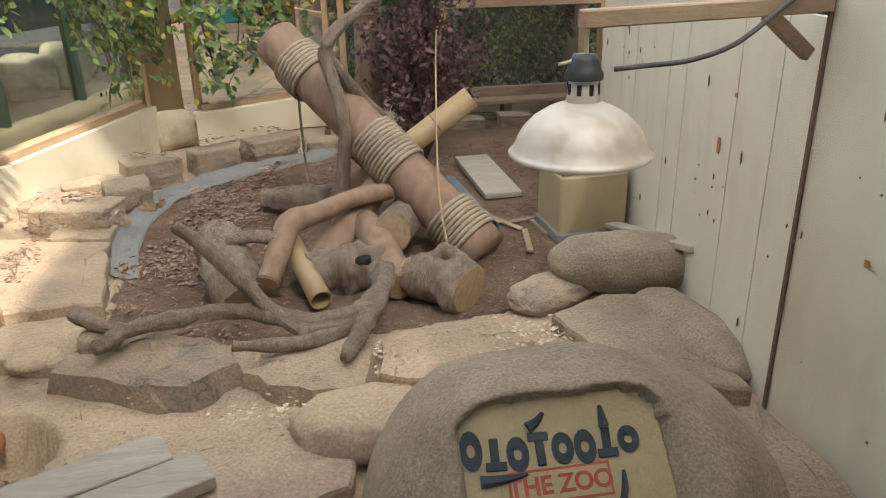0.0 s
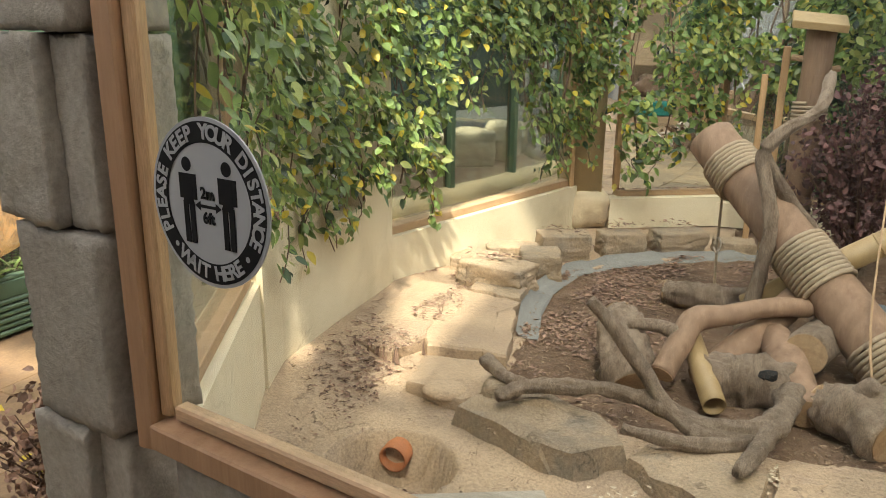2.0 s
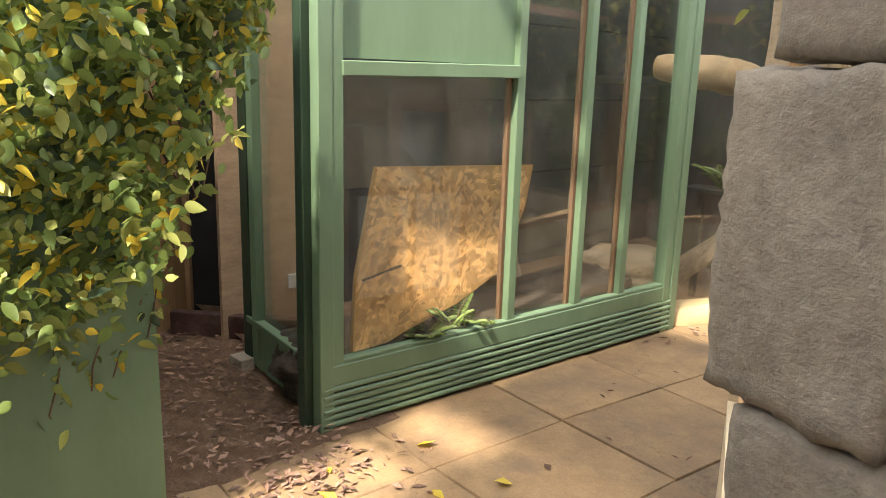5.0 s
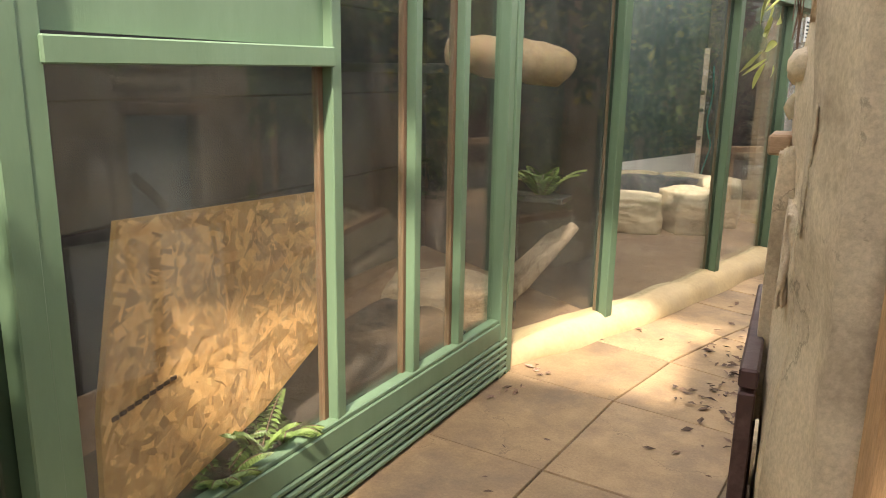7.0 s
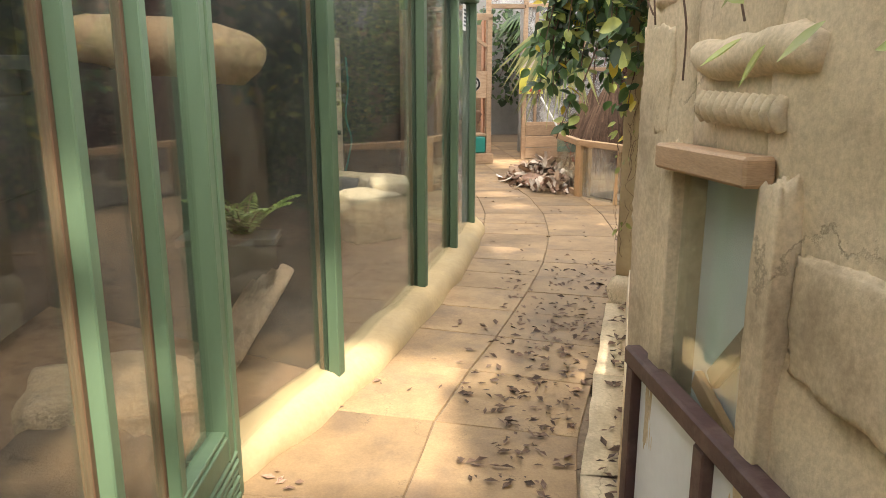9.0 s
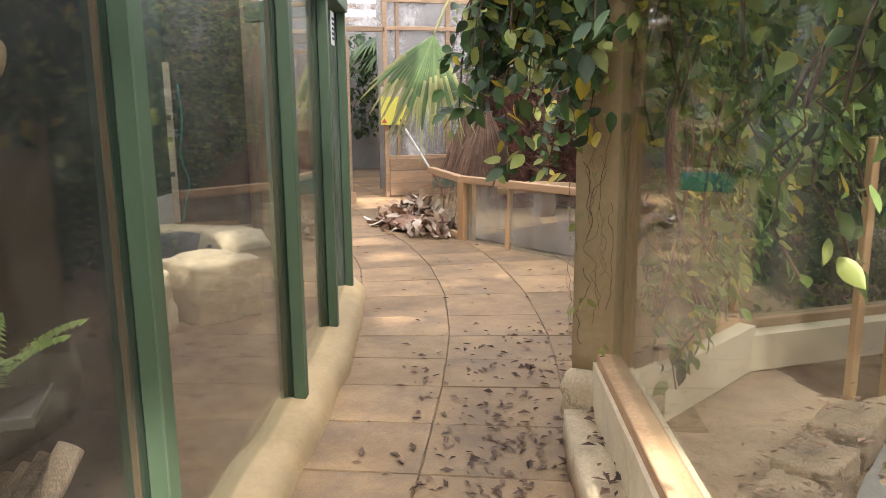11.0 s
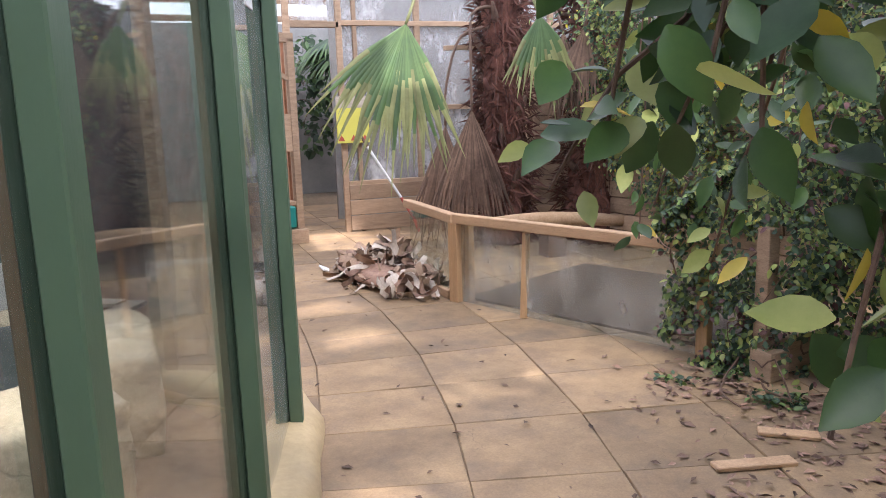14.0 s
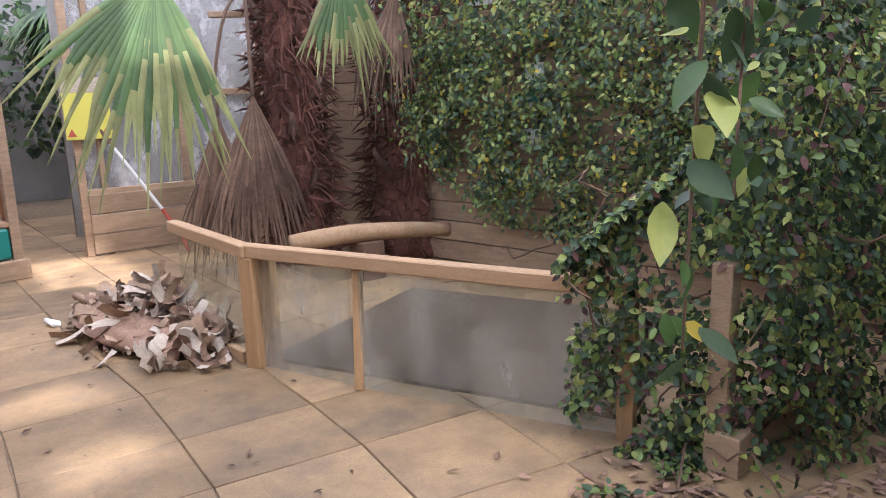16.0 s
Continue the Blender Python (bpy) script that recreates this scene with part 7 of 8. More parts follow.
po = thing("striped_pole", -0.15, 14.2, 0.0, label="thin red and white pole leaning on the end wall", category="pole")
part("shaft", tube([(0.32, 0.06, 0.42), (-0.02, 0.28, 1.05)], 0.016, 8), "white", po)
part("tip", tube([(0.45, -0.02, 0.16), (0.32, 0.06, 0.42)], 0.018, 8), "red_paint", po)
part("foot", tube([(0.50, -0.05, 0.0), (0.45, -0.02, 0.16)], 0.02, 8), "red_paint", po)
part("top", tube([(-0.02, 0.28, 1.05), (-0.12, 0.34, 1.25)], 0.018, 8), "stem", po)

# planter edge and post under the ivy
pe = thing("planter_edge", 0.45, 8.46, 0.0, 8, "weathered timber planter corner swallowed by ivy", "planter")
part("post", box(0.08, 0.08, 0.8, (0, 0.03, 0)), "old_wood", pe)
part("post_foot", box(0.14, 0.14, 0.16, (0, -0.01, 0)), "old_wood", pe)
part("board", beam((0.08, 0.0, 0.11), (1.0, -0.18, 0.11), 0.05, 0.2), "old_wood", pe)
for i, (a, b) in enumerate((((-0.10, 7.92), (0.10, 7.77)), ((-0.50, 7.72), (-0.17, 7.64)))):
    s_ = thing("pale_board", a[0], a[1], 0.0, label="short pale offcut board lying on the paving", category="board", group="offcut boards on the paving")
    part("plank", beam((0, 0, 0.012), (b[0] - a[0], b[1] - a[1], 0.012), 0.07, 0.02), "pine_x", s_)
wbx = thing("white_sensor_box", 2.08, 11.1, 0.0, label="white plastic fittings fixed to the fence among ivy", category="fitting")
part("panel", box(0.05, 0.16, 0.34, (-0.06, 0.0, 1.28)), "white", wbx)
part("screen", box(0.01, 0.12, 0.16, (-0.088, 0.0, 1.34)), "teal", wbx)
part("housing", box(0.12, 0.20, 0.16, (-0.08, 0.0, 0.98), (0, 12, 8), 0.02), "white", wbx)
part("bracket", box(0.1, 0.04, 0.04, (-0.02, 0.0, 1.18)), "grey_wood", wbx)
pst = thing("timber_post", 2.5, 10.0, 0.0, label="bare pine post standing behind the ivy", category="post")
part("post", box(0.09, 0.09, 2.9), "pine", pst)


# palms
def fan_leaf(parent, hub, way, up, radius, spread, n, mat_a, mat_b, droop, seed, tip_share=0.35, width=0.035):
    """A fan of pleated blades that spring from one hub."""
    q = random.Random(seed)
    way, up = Vector(way).normalized(), Vector(up).normalized()
    side = way.cross(up).normalized()
    up = side.cross(way).normalized()
    for mi, mt in enumerate((mat_a, mat_b)):
        lv, lf = [], []
        for i in range(n):
            a = radians(-spread / 2 + spread * i / (n - 1))
            d = way * math.cos(a) + side * math.sin(a)
            l = radius * (0.62 + 0.38 * math.cos(a * 1.3)) * q.uniform(0.85, 1.08)
            perp = way * -math.sin(a) + side * math.cos(a)
            fold = up * (0.008 if i % 2 else -0.008)
            prev = None
            segs = 9
            h = random.Random(seed * 977 + i)
            cut_ = int(segs * (1 - tip_share * h.uniform(0.3, 1.6)))
            l = radius * (0.62 + 0.38 * math.cos(a * 1.3)) * h.uniform(0.72, 1.1)
            k0, k1 = (cut_, segs) if mi else (0, cut_)
            bend = h.uniform(0.3, 1.6)
            curl = h.uniform(-1.8, 1.8)
            for k in range(k0, k1 + 1):
                s = k / segs
                w = max(0.002, width * min(1.0, s * 2.0) * (1 - max(0.0, s - 0.5) * 1.9))
                p = Vector(hub) + d * (l * s) + Vector((0, 0, -1)) * (droop * l * s * s + (bend * 0.45 * l * max(0, s - 0.6) ** 1.5 if mi or s > 0.6 else 0)) + perp * (0.12 * l * curl * max(0, s - 0.65)) + fold * s
                b = len(lv)
                lv.extend((p - perp * w, p + up * w * 0.5, p + perp * w))
                if prev is not None:
                    lf.extend(((prev, b, b + 1, prev + 1), (prev + 1, b + 1, b + 2, prev + 2)))
                prev = b
        leaf_part("fan_blade" if not mi else "fan_tip", lv, lf, mt, parent)


def palm(name, x, y, h, r0, label, seed):
    t = thing(name, x, y, 0.0, label=label, category="palm tree")
    q = random.Random(seed)
    part("trunk", tube([(0, 0, 0), (0.03, 0.02, h * 0.4), (0.0, 0.0, h * 0.7), (-0.04, -0.03, h)], [r0 * 1.25, r0, r0 * 0.92, r0 * 0.8], 16, 0.25, seed=seed, steps=6), "palm_fibre", t, smooth=True)
    # leaf bases and shaggy fibre
    lv, lf = [], []
    for i in range(2600):
        z = q.uniform(0.02, h)
        a = q.uniform(0, 6.283)
        rr = r0 * (1.15 - 0.3 * z / h)
        o = Vector((math.cos(a), math.sin(a), 0))
        p = o * rr + Vector((0, 0, z))
        d = o * q.uniform(0.2, 0.9) + Vector((q.gauss(0, 0.35), q.gauss(0, 0.35), q.uniform(-1.2, 0.8)))
        l = q.uniform(0.05, 0.2)
        w = q.uniform(0.002, 0.014)
        sd = Vector((-math.sin(a), math.cos(a), 0)) * w
        b = len(lv)
        d.normalize()
        lv.extend((p - sd, p + sd, p + d * l + sd * 0.5 + Vector((0, 0, -0.02)), p + d * l * 1.5 + Vector((0, 0, -0.06))))
        lf.extend(((b, b + 1, b + 2), (b, b + 2, b + 3)))
    leaf_part("fibre", lv, lf, "palm_fibre", t)
    for i in range(26):
        z = h * (0.15 + 0.85 * i / 26)
        a = i * 2.4
        o = Vector((math.cos(a), math.sin(a), 0))
        part("leaf_base", tube([o * r0 * 0.8 + Vector((0, 0, z)), o * r0 * 1.25 + Vector((0, 0, z + 0.1)), o * r0 * 1.45 + Vector((0, 0, z + 0.2))], [0.05, 0.035, 0.016], 6, 0.2, steps=2), "palm_dead" if i % 3 else "palm_fibre", t, smooth=True)
    return t


pa = palm("fan_palm", 0.98, 13.0, 2.9, 0.22, "shaggy red-brown palm trunk with fan leaves", 3)
def leaf_of(parent, stalk, way, up, radius, spread, n, green, droop, seed, stalk_mat="palm_tip"):
    part("stalk", tube(stalk, [0.022] + [0.014] * (len(stalk) - 1), 7, steps=4), stalk_mat, parent, smooth=True)
    if green:
        fan_leaf(parent, stalk[-1], way, up, radius, spread, n, "palm_green", "palm_tip", droop, seed, 0.34, 0.03)
    else:
        fan_leaf(parent, stalk[-1], way, up, radius, spread, n, "palm_dead", "palm_dead", droop, seed, 0.33, 0.02)


leaf_of(pa, [(-0.05, -0.1, 2.7), (-0.7, -0.6, 3.0), (-1.15, -0.95, 2.65), (-1.40, -1.1, 2.2)], (-0.26, -0.1, -0.96), (0, -1, 0.15), 1.22, 84, 48, True, 0.04, 1)
leaf_of(pa, [(0.0, -0.1, 2.7), (-0.1, -0.7, 2.9), (-0.2, -1.1, 2.5), (-0.16, -1.2, 2.28)], (0.05, -0.1, -1), (0.1, -1, 0), 0.75, 80, 30, True, 0.05, 2)
leaf_of(pa, [(-0.1, -0.1, 2.5), (-0.45, -0.3, 2.4), (-0.50, -0.35, 1.9), (-0.5, -0.35, 1.45)], (-0.03, -0.02, -1), (0.1, -1, 0), 1.35, 54, 60, False, 0.0, 3, "palm_dead")
leaf_of(pa, [(-0.1, -0.1, 2.3), (-0.5, -0.1, 2.2), (-0.68, -0.1, 1.7), (-0.7, -0.1, 1.3)], (-0.06, -0.02, -1), (0.1, -1, 0), 1.2, 44, 46, False, 0.0, 4, "palm_dead")
leaf_of(pa, [(0.1, -0.1, 2.5), (0.3, -0.5, 2.5), (0.35, -0.7, 2.2)], (0.1, -0.1, -1), (0.1, -1, 0), 1.0, 44, 22, False, 0.0, 5, "palm_dead")
leaf_of(pa, [(0.1, 0.0, 2.6), (0.5, -0.4, 2.7), (0.8, -0.6, 2.4)], (0.3, -0.1, -1), (0.1, -1, 0), 0.8, 60, 22, False, 0.0, 6, "palm_dead")
pb = palm("fan_palm", 1.95, 12.6, 2.7, 0.33, "thick shaggy red-brown palm trunk beside the fence", 5)
leaf_of(pb, [(0.0, -0.1, 2.5), (-0.4, -0.5, 2.6), (-0.6, -0.7, 2.2)], (-0.2, -0.1, -1), (0.1, -1, 0), 0.8, 50, 22, False, 0.0, 8, "palm_dead")
fb_ = thing("far_palm", 0.55, 18.3, 0.0, label="dark green fan palm beyond the doorway", category="palm tree")
part("trunk", tube([(0, 0, 0), (0, 0, 2.6)], [0.14, 0.12], 10, 0.2, steps=4), "palm_fibre", fb_, smooth=True)
for i in range(9):
    a = i * 0.7
    fan_leaf(fb_, (math.cos(a) * 0.35, math.sin(a) * 0.35, 2.5 + 0.1 * (i % 3)), (math.cos(a), math.sin(a), -0.5), (0, 0, 1), 0.8, 130, 22, "ivy_dark", "palm_green", 0.25, 30 + i)
tb_ = thing("timber_brace", 0.95, 13.35, 0.0, label="horizontal green-grey timber rail behind the palm", category="timber")
part("rail", beam((-0.5, 0, 2.12), (0.6, 0, 2.16), 0.05, 0.05), "old_wood", tb_)
part("post", beam((0.55, 0.05, 0.0), (0.55, 0.05, 2.2), 0.06, 0.06), "old_wood", tb_)
lgp = thing("pale_log", 0.95, 12.0, 0.0, label="pale bare log lying inside the pen", category="log")
part("wood", tube([(-0.5, 0.1, 0.35), (0.1, 0.0, 0.37), (0.8, -0.15, 0.32)], [0.07, 0.075, 0.06], 10, 0.1, steps=4), "cut", lgp, smooth=True)
part("prop", box(0.2, 0.2, 0.3, (0.1, 0.0, 0)), "stem", lgp)

# ---- climbing plants ----
def along(path, s):
    """The point and the left normal at share s of a plan path."""
    seg = [((Vector(b) - Vector(a)).length, Vector(a), Vector(b)) for a, b in zip(path, path[1:])]
    total = sum(l for l, _, _ in seg)
    s *= total
    for l, a, b in seg:
        if s <= l or (l, a, b) == seg[-1]:
            d = (b - a).normalized()
            return a + d * min(s, l), Vector((d.y, -d.x))
        s -= l


def curtain(name, path, low, high, n, size, mix, label, seed, depth=(0.02, 0.16), hang=30, stems=24, keep=1.0, lift=0.0):
    """A sheet of climbing leaves on a wall face, ragged at its lower edge; low(s) is where it ends."""
    t = thing(name, path[0][0], path[0][1], 0, label=label, category="ivy")
    o = Vector((path[0][0], path[0][1], 0))
    q = random.Random(seed)
    packs = {m: ([], []) for m, _ in mix}
    names, weights = [m for m, _ in mix], [w for _, w in mix]
    def put(p, nr, way):
        m = q.choices(names, weights)[0]
        leaf_quad(*packs[m], p, nr, way, size * q.uniform(0.55, 1.35))
    made = tries = 0
    while made < n and tries < n * 6:
        tries += 1
        s = q.random()
        p2, nr2 = along(path, s)
        lo = low(s) + lift + 0.12 * noise.noise(Vector((s * 40, seed, 0))) + 0.06 * noise.noise(Vector((s * 130, seed, 3)))
        z = lo + (high - lo) * q.random()
        clump = noise.noise(Vector((p2.x * 4, p2.y * 4, z * 4 + seed)))
        if clump < -0.28 * keep and z < high - 0.2:
            continue
        dp = q.uniform(*depth) * (1 + 0.9 * clump)
        p = Vector((p2.x + nr2.x * dp, p2.y + nr2.y * dp, z)) - o
        nr = Vector((nr2.x, nr2.y, 0.55)) + Vector([q.gauss(0, 0.6) for _ in range(3)])
        put(p, nr, Vector((q.gauss(0, 0.9), q.gauss(0, 0.9), -0.8)))
        made += 1
    sm = bmesh.new()
    for i in range(hang):
        s = q.random()
        p2, nr2 = along(path, s)
        z = low(s) + lift + 0.1
        l = q.uniform(0.15, 0.55)
        pts = []
        for k in range(6):
            f = k / 5
            pts.append(Vector((p2.x + nr2.x * (0.05 + 0.03 * math.sin(k + i)) + 0.03 * math.sin(k * 1.3 + i), p2.y + nr2.y * 0.05 + 0.03 * math.cos(k * 1.7 + i), z - l * f)) - o)
        tube(pts, 0.003, 5, bm=sm, caps=False)
        for k in range(int(l * 55)):
            f = q.random()
            p = pts[int(f * 4.99)].lerp(pts[int(f * 4.99) + 1], (f * 4.99) % 1) + Vector([q.gauss(0, 0.02) for _ in range(3)])
            put(p, Vector((nr2.x, nr2.y, 0.5)) + Vector([q.gauss(0, 0.5) for _ in range(3)]), Vector((q.gauss(0, 0.6), q.gauss(0, 0.6), -0.8)))
    for i in range(stems):
        s = q.random()
        p2, nr2 = along(path, s)
        pts = [Vector((p2.x + nr2.x * 0.03 + 0.05 * math.sin(k * 1.1 + i * 2), p2.y + nr2.y * 0.03 + 0.05 * math.cos(k * 0.9 + i), low(s) + lift - 0.06 + (high - low(s) - lift) * k / 6)) - o for k in range(7)]
        tube(pts, q.uniform(0.003, 0.007), 5, 0.2, bm=sm, caps=False, steps=2)
    part("stems", sm, "stem", t, "thin brown woody stems", kind="stuff")
    for m, (lv, lf) in packs.items():
        if lv:
            leaf_part("leaves", lv, lf, m, t)
    return t


def steps_of(table):
    def f(s):
        for (s0, z0), (s1, z1) in zip(table, table[1:]):
            if s <= s1:
                return z0 + (z1 - z0) * (s - s0) / max(1e-6, s1 - s0)
        return table[-1][1]
    return f


# the pale lime share also carries sunlight that falls on this ivy
GREEN = [("ivy", 0.66), ("ivy_lime", 0.24), ("ivy_yellow", 0.06), ("ivy_dark", 0.1)]
WEST_IN = [(-1.84, 2.36), (-1.92, 2.62), (-1.93, 3.84), (-1.26, 5.86), (-1.02, 6.05)]
curtain("wall_ivy", WEST_IN, steps_of([(0, 0.72), (0.12, 0.66), (0.25, 0.60), (0.36, 0.75), (0.42, 0.55), (0.47, 0.62), (0.50, 1.35), (0.70, 1.32), (0.75, 0.75), (0.84, 0.60), (0.90, 0.75), (1.0, 0.7)]), 2.1, 7000, 0.062, GREEN,
        "thick green and yellow ivy hanging over the enclosure wall", 3, hang=34, lift=0.15)
curtain("wall_ivy", [(-1.0, 6.02), (-0.25, 6.46), (0.9, 6.5)], steps_of([(0, 0.5), (0.2, 0.62), (0.35, 0.95), (0.7, 1.2), (1.0, 1.2)]), 2.4, 4200, 0.066, GREEN, "green ivy hanging over the back windows", 5, hang=14, stems=8)
curtain("wall_ivy", [(-1.30, 1.30), (-1.80, 2.30)], steps_of([(0, 1.75), (0.5, 1.5), (0.75, 1.1), (1.0, 0.8)]), 2.6, 1300, 0.064, GREEN, "green and yellow ivy spilling over the slanting window", 7, hang=8, stems=4)
# lime and yellow raised beyond leaf colour to paint in bright sun
YEL = [("ivy", 0.62), ("ivy_lime", 0.26), ("ivy_yellow", 0.14), ("ivy_dark", 0.05)]
curtain("wall_ivy", [(-3.47, -0.5), (-3.44, 0.6), (-3.36, 1.2), (-3.42, 1.40)][::-1], steps_of([(0, 1.6), (0.10, 1.3), (0.16, 0.95), (0.22, 0.85), (0.36, 0.72), (0.5, 0.72), (0.62, 0.6), (0.8, 0.55), (1.0, 0.5)]), 2.0, 8200, 0.052, YEL,
        "yellowing variegated ivy trailing over the green wall, extra yellow for sunlight", 9, depth=(-0.30, -0.02), hang=34, stems=10, keep=3.0)


def vine(name, strands, size, mix, label, seed, per=34):
    """Hanging woody strands with broad leaves; each strand is a top, a tip and a sideways bow."""
    tx, ty, _ = strands[0][0]
    t = thing(name, tx, ty, 0, label=label, category="vine")
    o = Vector((tx, ty, 0))
    q = random.Random(seed)
    packs = {m: ([], []) for m, _ in mix}
    names, weights = [m for m, _ in mix], [w for _, w in mix]
    sm = bmesh.new()
    for a, b, bow in strands:
        a, b = Vector(a) - o, Vector(b) - o
        l = (b - a).length
        pts = [a.lerp(b, k / 7) + Vector((bow * math.sin(math.pi * k / 7), bow * 0.6 * math.sin(math.pi * k / 7), 0.03 * math.sin(k * 2.1 + l))) for k in range(8)]
        tube(pts, [0.009 - 0.0009 * k for k in range(8)], 6, 0.15, bm=sm, caps=False, steps=2)
        for k in range(max(6, int(per * l))):
            f = q.random() ** 0.8
            i = min(6, int(f * 7))
            p = pts[i].lerp(pts[i + 1], (f * 7) % 1) + Vector([q.gauss(0, 0.035) for _ in range(3)])
            m = q.choices(names, weights)[0]
            leaf_quad(*packs[m], p, Vector((-0.5, -0.5, 0.6)) + Vector([q.gauss(0, 0.6) for _ in range(3)]), Vector((q.gauss(0, 0.6), q.gauss(0, 0.6), -0.8)), size * q.uniform(0.6, 1.3))
    part("stems", sm, "stem", t, "thin woody stems", kind="stuff")
    for m, (lv, lf) in packs.items():
        if lv:
            leaf_part("leaves", lv, lf, m, t)
    return t


BROAD = [("broad", 0.66), ("ivy_lime", 0.22), ("ivy_yellow", 0.07), ("ivy_dark", 0.15)]
q = random.Random(31)
st1 = []
for i in range(17):
    f = 0.35 + 0.6 * q.random()
    top = (-1.98 + 0.55 * f + q.gauss(0, 0.06), 4.9 + 1.25 * f + q.gauss(0, 0.1), 3.1)
    low_z = q.uniform(1.6, 2.05)
    st1.append((top, (top[0] + q.gauss(-0.05, 0.06), top[1] + q.gauss(0, 0.12), low_z), q.gauss(0, 0.08)))
vine("corridor_vine", st1, 0.085, BROAD, "broad leaved vine hanging over the corridor window", 32, 44)
st2 = [((-1.42, 6.1, 2.2), (-1.93, 6.38, 1.33), 0.03), ((-1.42, 6.05, 2.3), (-1.86, 5.95, 1.13), 0.04), ((-1.4, 6.0, 2.4), (-1.6, 5.86, 1.36), 0.04), ((-1.3, 6.35, 2.3), (-1.18, 6.95, 1.06), 0.03),
       ((-1.28, 6.35, 2.5), (-1.26, 7.08, 1.2), 0.05), ((-1.42, 6.15, 2.2), (-1.80, 6.28, 1.40), 0.02), ((-1.4, 6.0, 2.0), (-1.47, 5.94, 1.30), 0.02)]
for i in range(26):
    a = (q.uniform(-1.72, -1.35), q.uniform(5.8, 6.3), 2.8)
    st2.append((a, (q.uniform(-1.92, -1.45), q.uniform(5.78, 6.42), q.uniform(1.36, 1.75)), q.gauss(0, 0.06)))
vine("pillar_vine", st2, 0.078, BROAD, "broad leaved vine hanging from the cream pillar", 33, 40)
st3 = []
for i in range(15):
    a = (q.uniform(-0.82, -0.3), q.uniform(7.45, 7.8), 3.12)
    st3.append((a, (a[0] + q.gauss(0, 0.08), a[1] + q.gauss(0, 0.06), q.uniform(1.15, 1.95)), q.gauss(0, 0.1)))
st3.append(((-0.8, 7.75, 3.1), (-0.82, 7.79, 0.98), 0.02))
vine("corner_vine", st3, 0.09, [("broad", 0.6), ("ivy_dark", 0.3), ("ivy_lime", 0.12), ("ivy_yellow", 0.05)], "broad dusty leaves hanging in front of the ivy corner", 34, 30)
# bare creeper stems clinging to the pillar and the carved wall
cs = thing("creeper_stems", -1.42, 6.0, 0, label="bare brown creeper stems clinging to the pillar", category="vine")
bm = bmesh.new()
for i in range(16):
    u = q.uniform(-0.11, 0.11)
    d = Vector((0.48, -0.877, 0))
    base = Vector((-1.405, 6.0, 0)) - Vector((-1.42, 6.0, 0))
    z0, uu, pts = q.uniform(0.4, 1.3), u, []
    for k in range(q.randint(9, 16)):
        pts.append(base + d * max(-0.11, min(0.11, uu)) + Vector((-0.012, -0.007, z0)))
        uu, z0 = uu + q.gauss(0, 0.016), z0 + q.uniform(0.012, 0.05)
    tube(pts, q.uniform(0.0007, 0.0016), 5, 0.2, bm=bm, caps=False, steps=2)
part("stems", bm, "stem", cs, kind="stuff")
lv, lf = [], []
for i in range(36):
    u, z = q.uniform(-0.11, 0.11), 2.1 - 1.7 * q.random() ** 1.6
    leaf_quad(lv, lf, Vector((0.015, 0, 0)) + d * u + Vector((-0.04, -0.02, z)), Vector((-0.9, -0.5, 0.4)) + Vector([q.gauss(0, 0.5) for _ in range(3)]), Vector((q.gauss(0, 0.7), q.gauss(0, 0.7), -0.7)), q.uniform(0.025, 0.055))
leaf_part("leaves", lv, lf, "ivy_lime", cs)
cs = thing("creeper_stems", -2.2, 3.6, 0, label="bare brown creeper stems on the carved wall", category="vine")
bm = bmesh.new()
for i in range(6):
    y0, z0, pts = q.uniform(3.0, 3.8) - 3.6, 2.1, []
    for k in range(q.randint(4, 7)):
        pts.append(Vector((0.035 + 0.01 * math.sin(k + i), y0, z0)))
        y0, z0 = y0 + q.gauss(0, 0.06), z0 - q.uniform(0.05, 0.14)
    tube(pts, q.uniform(0.0015, 0.003), 5, 0.2, bm=bm, caps=False, steps=3)
part("stems", bm, "stem", cs, kind="stuff")
lv, lf = [], []
for i in range(34):
    y = q.uniform(2.55, 3.8)
    leaf_quad(lv, lf, Vector((-0.02, y - 3.6, q.uniform(1.5, 2.1))), Vector((-1, 0, 0.4)) + Vector([q.gauss(0, 0.4) for _ in range(3)]), Vector((0, q.gauss(0, 1), -0.6)), 0.075)
leaf_part("leaves", lv, lf, "ivy_lime", cs)


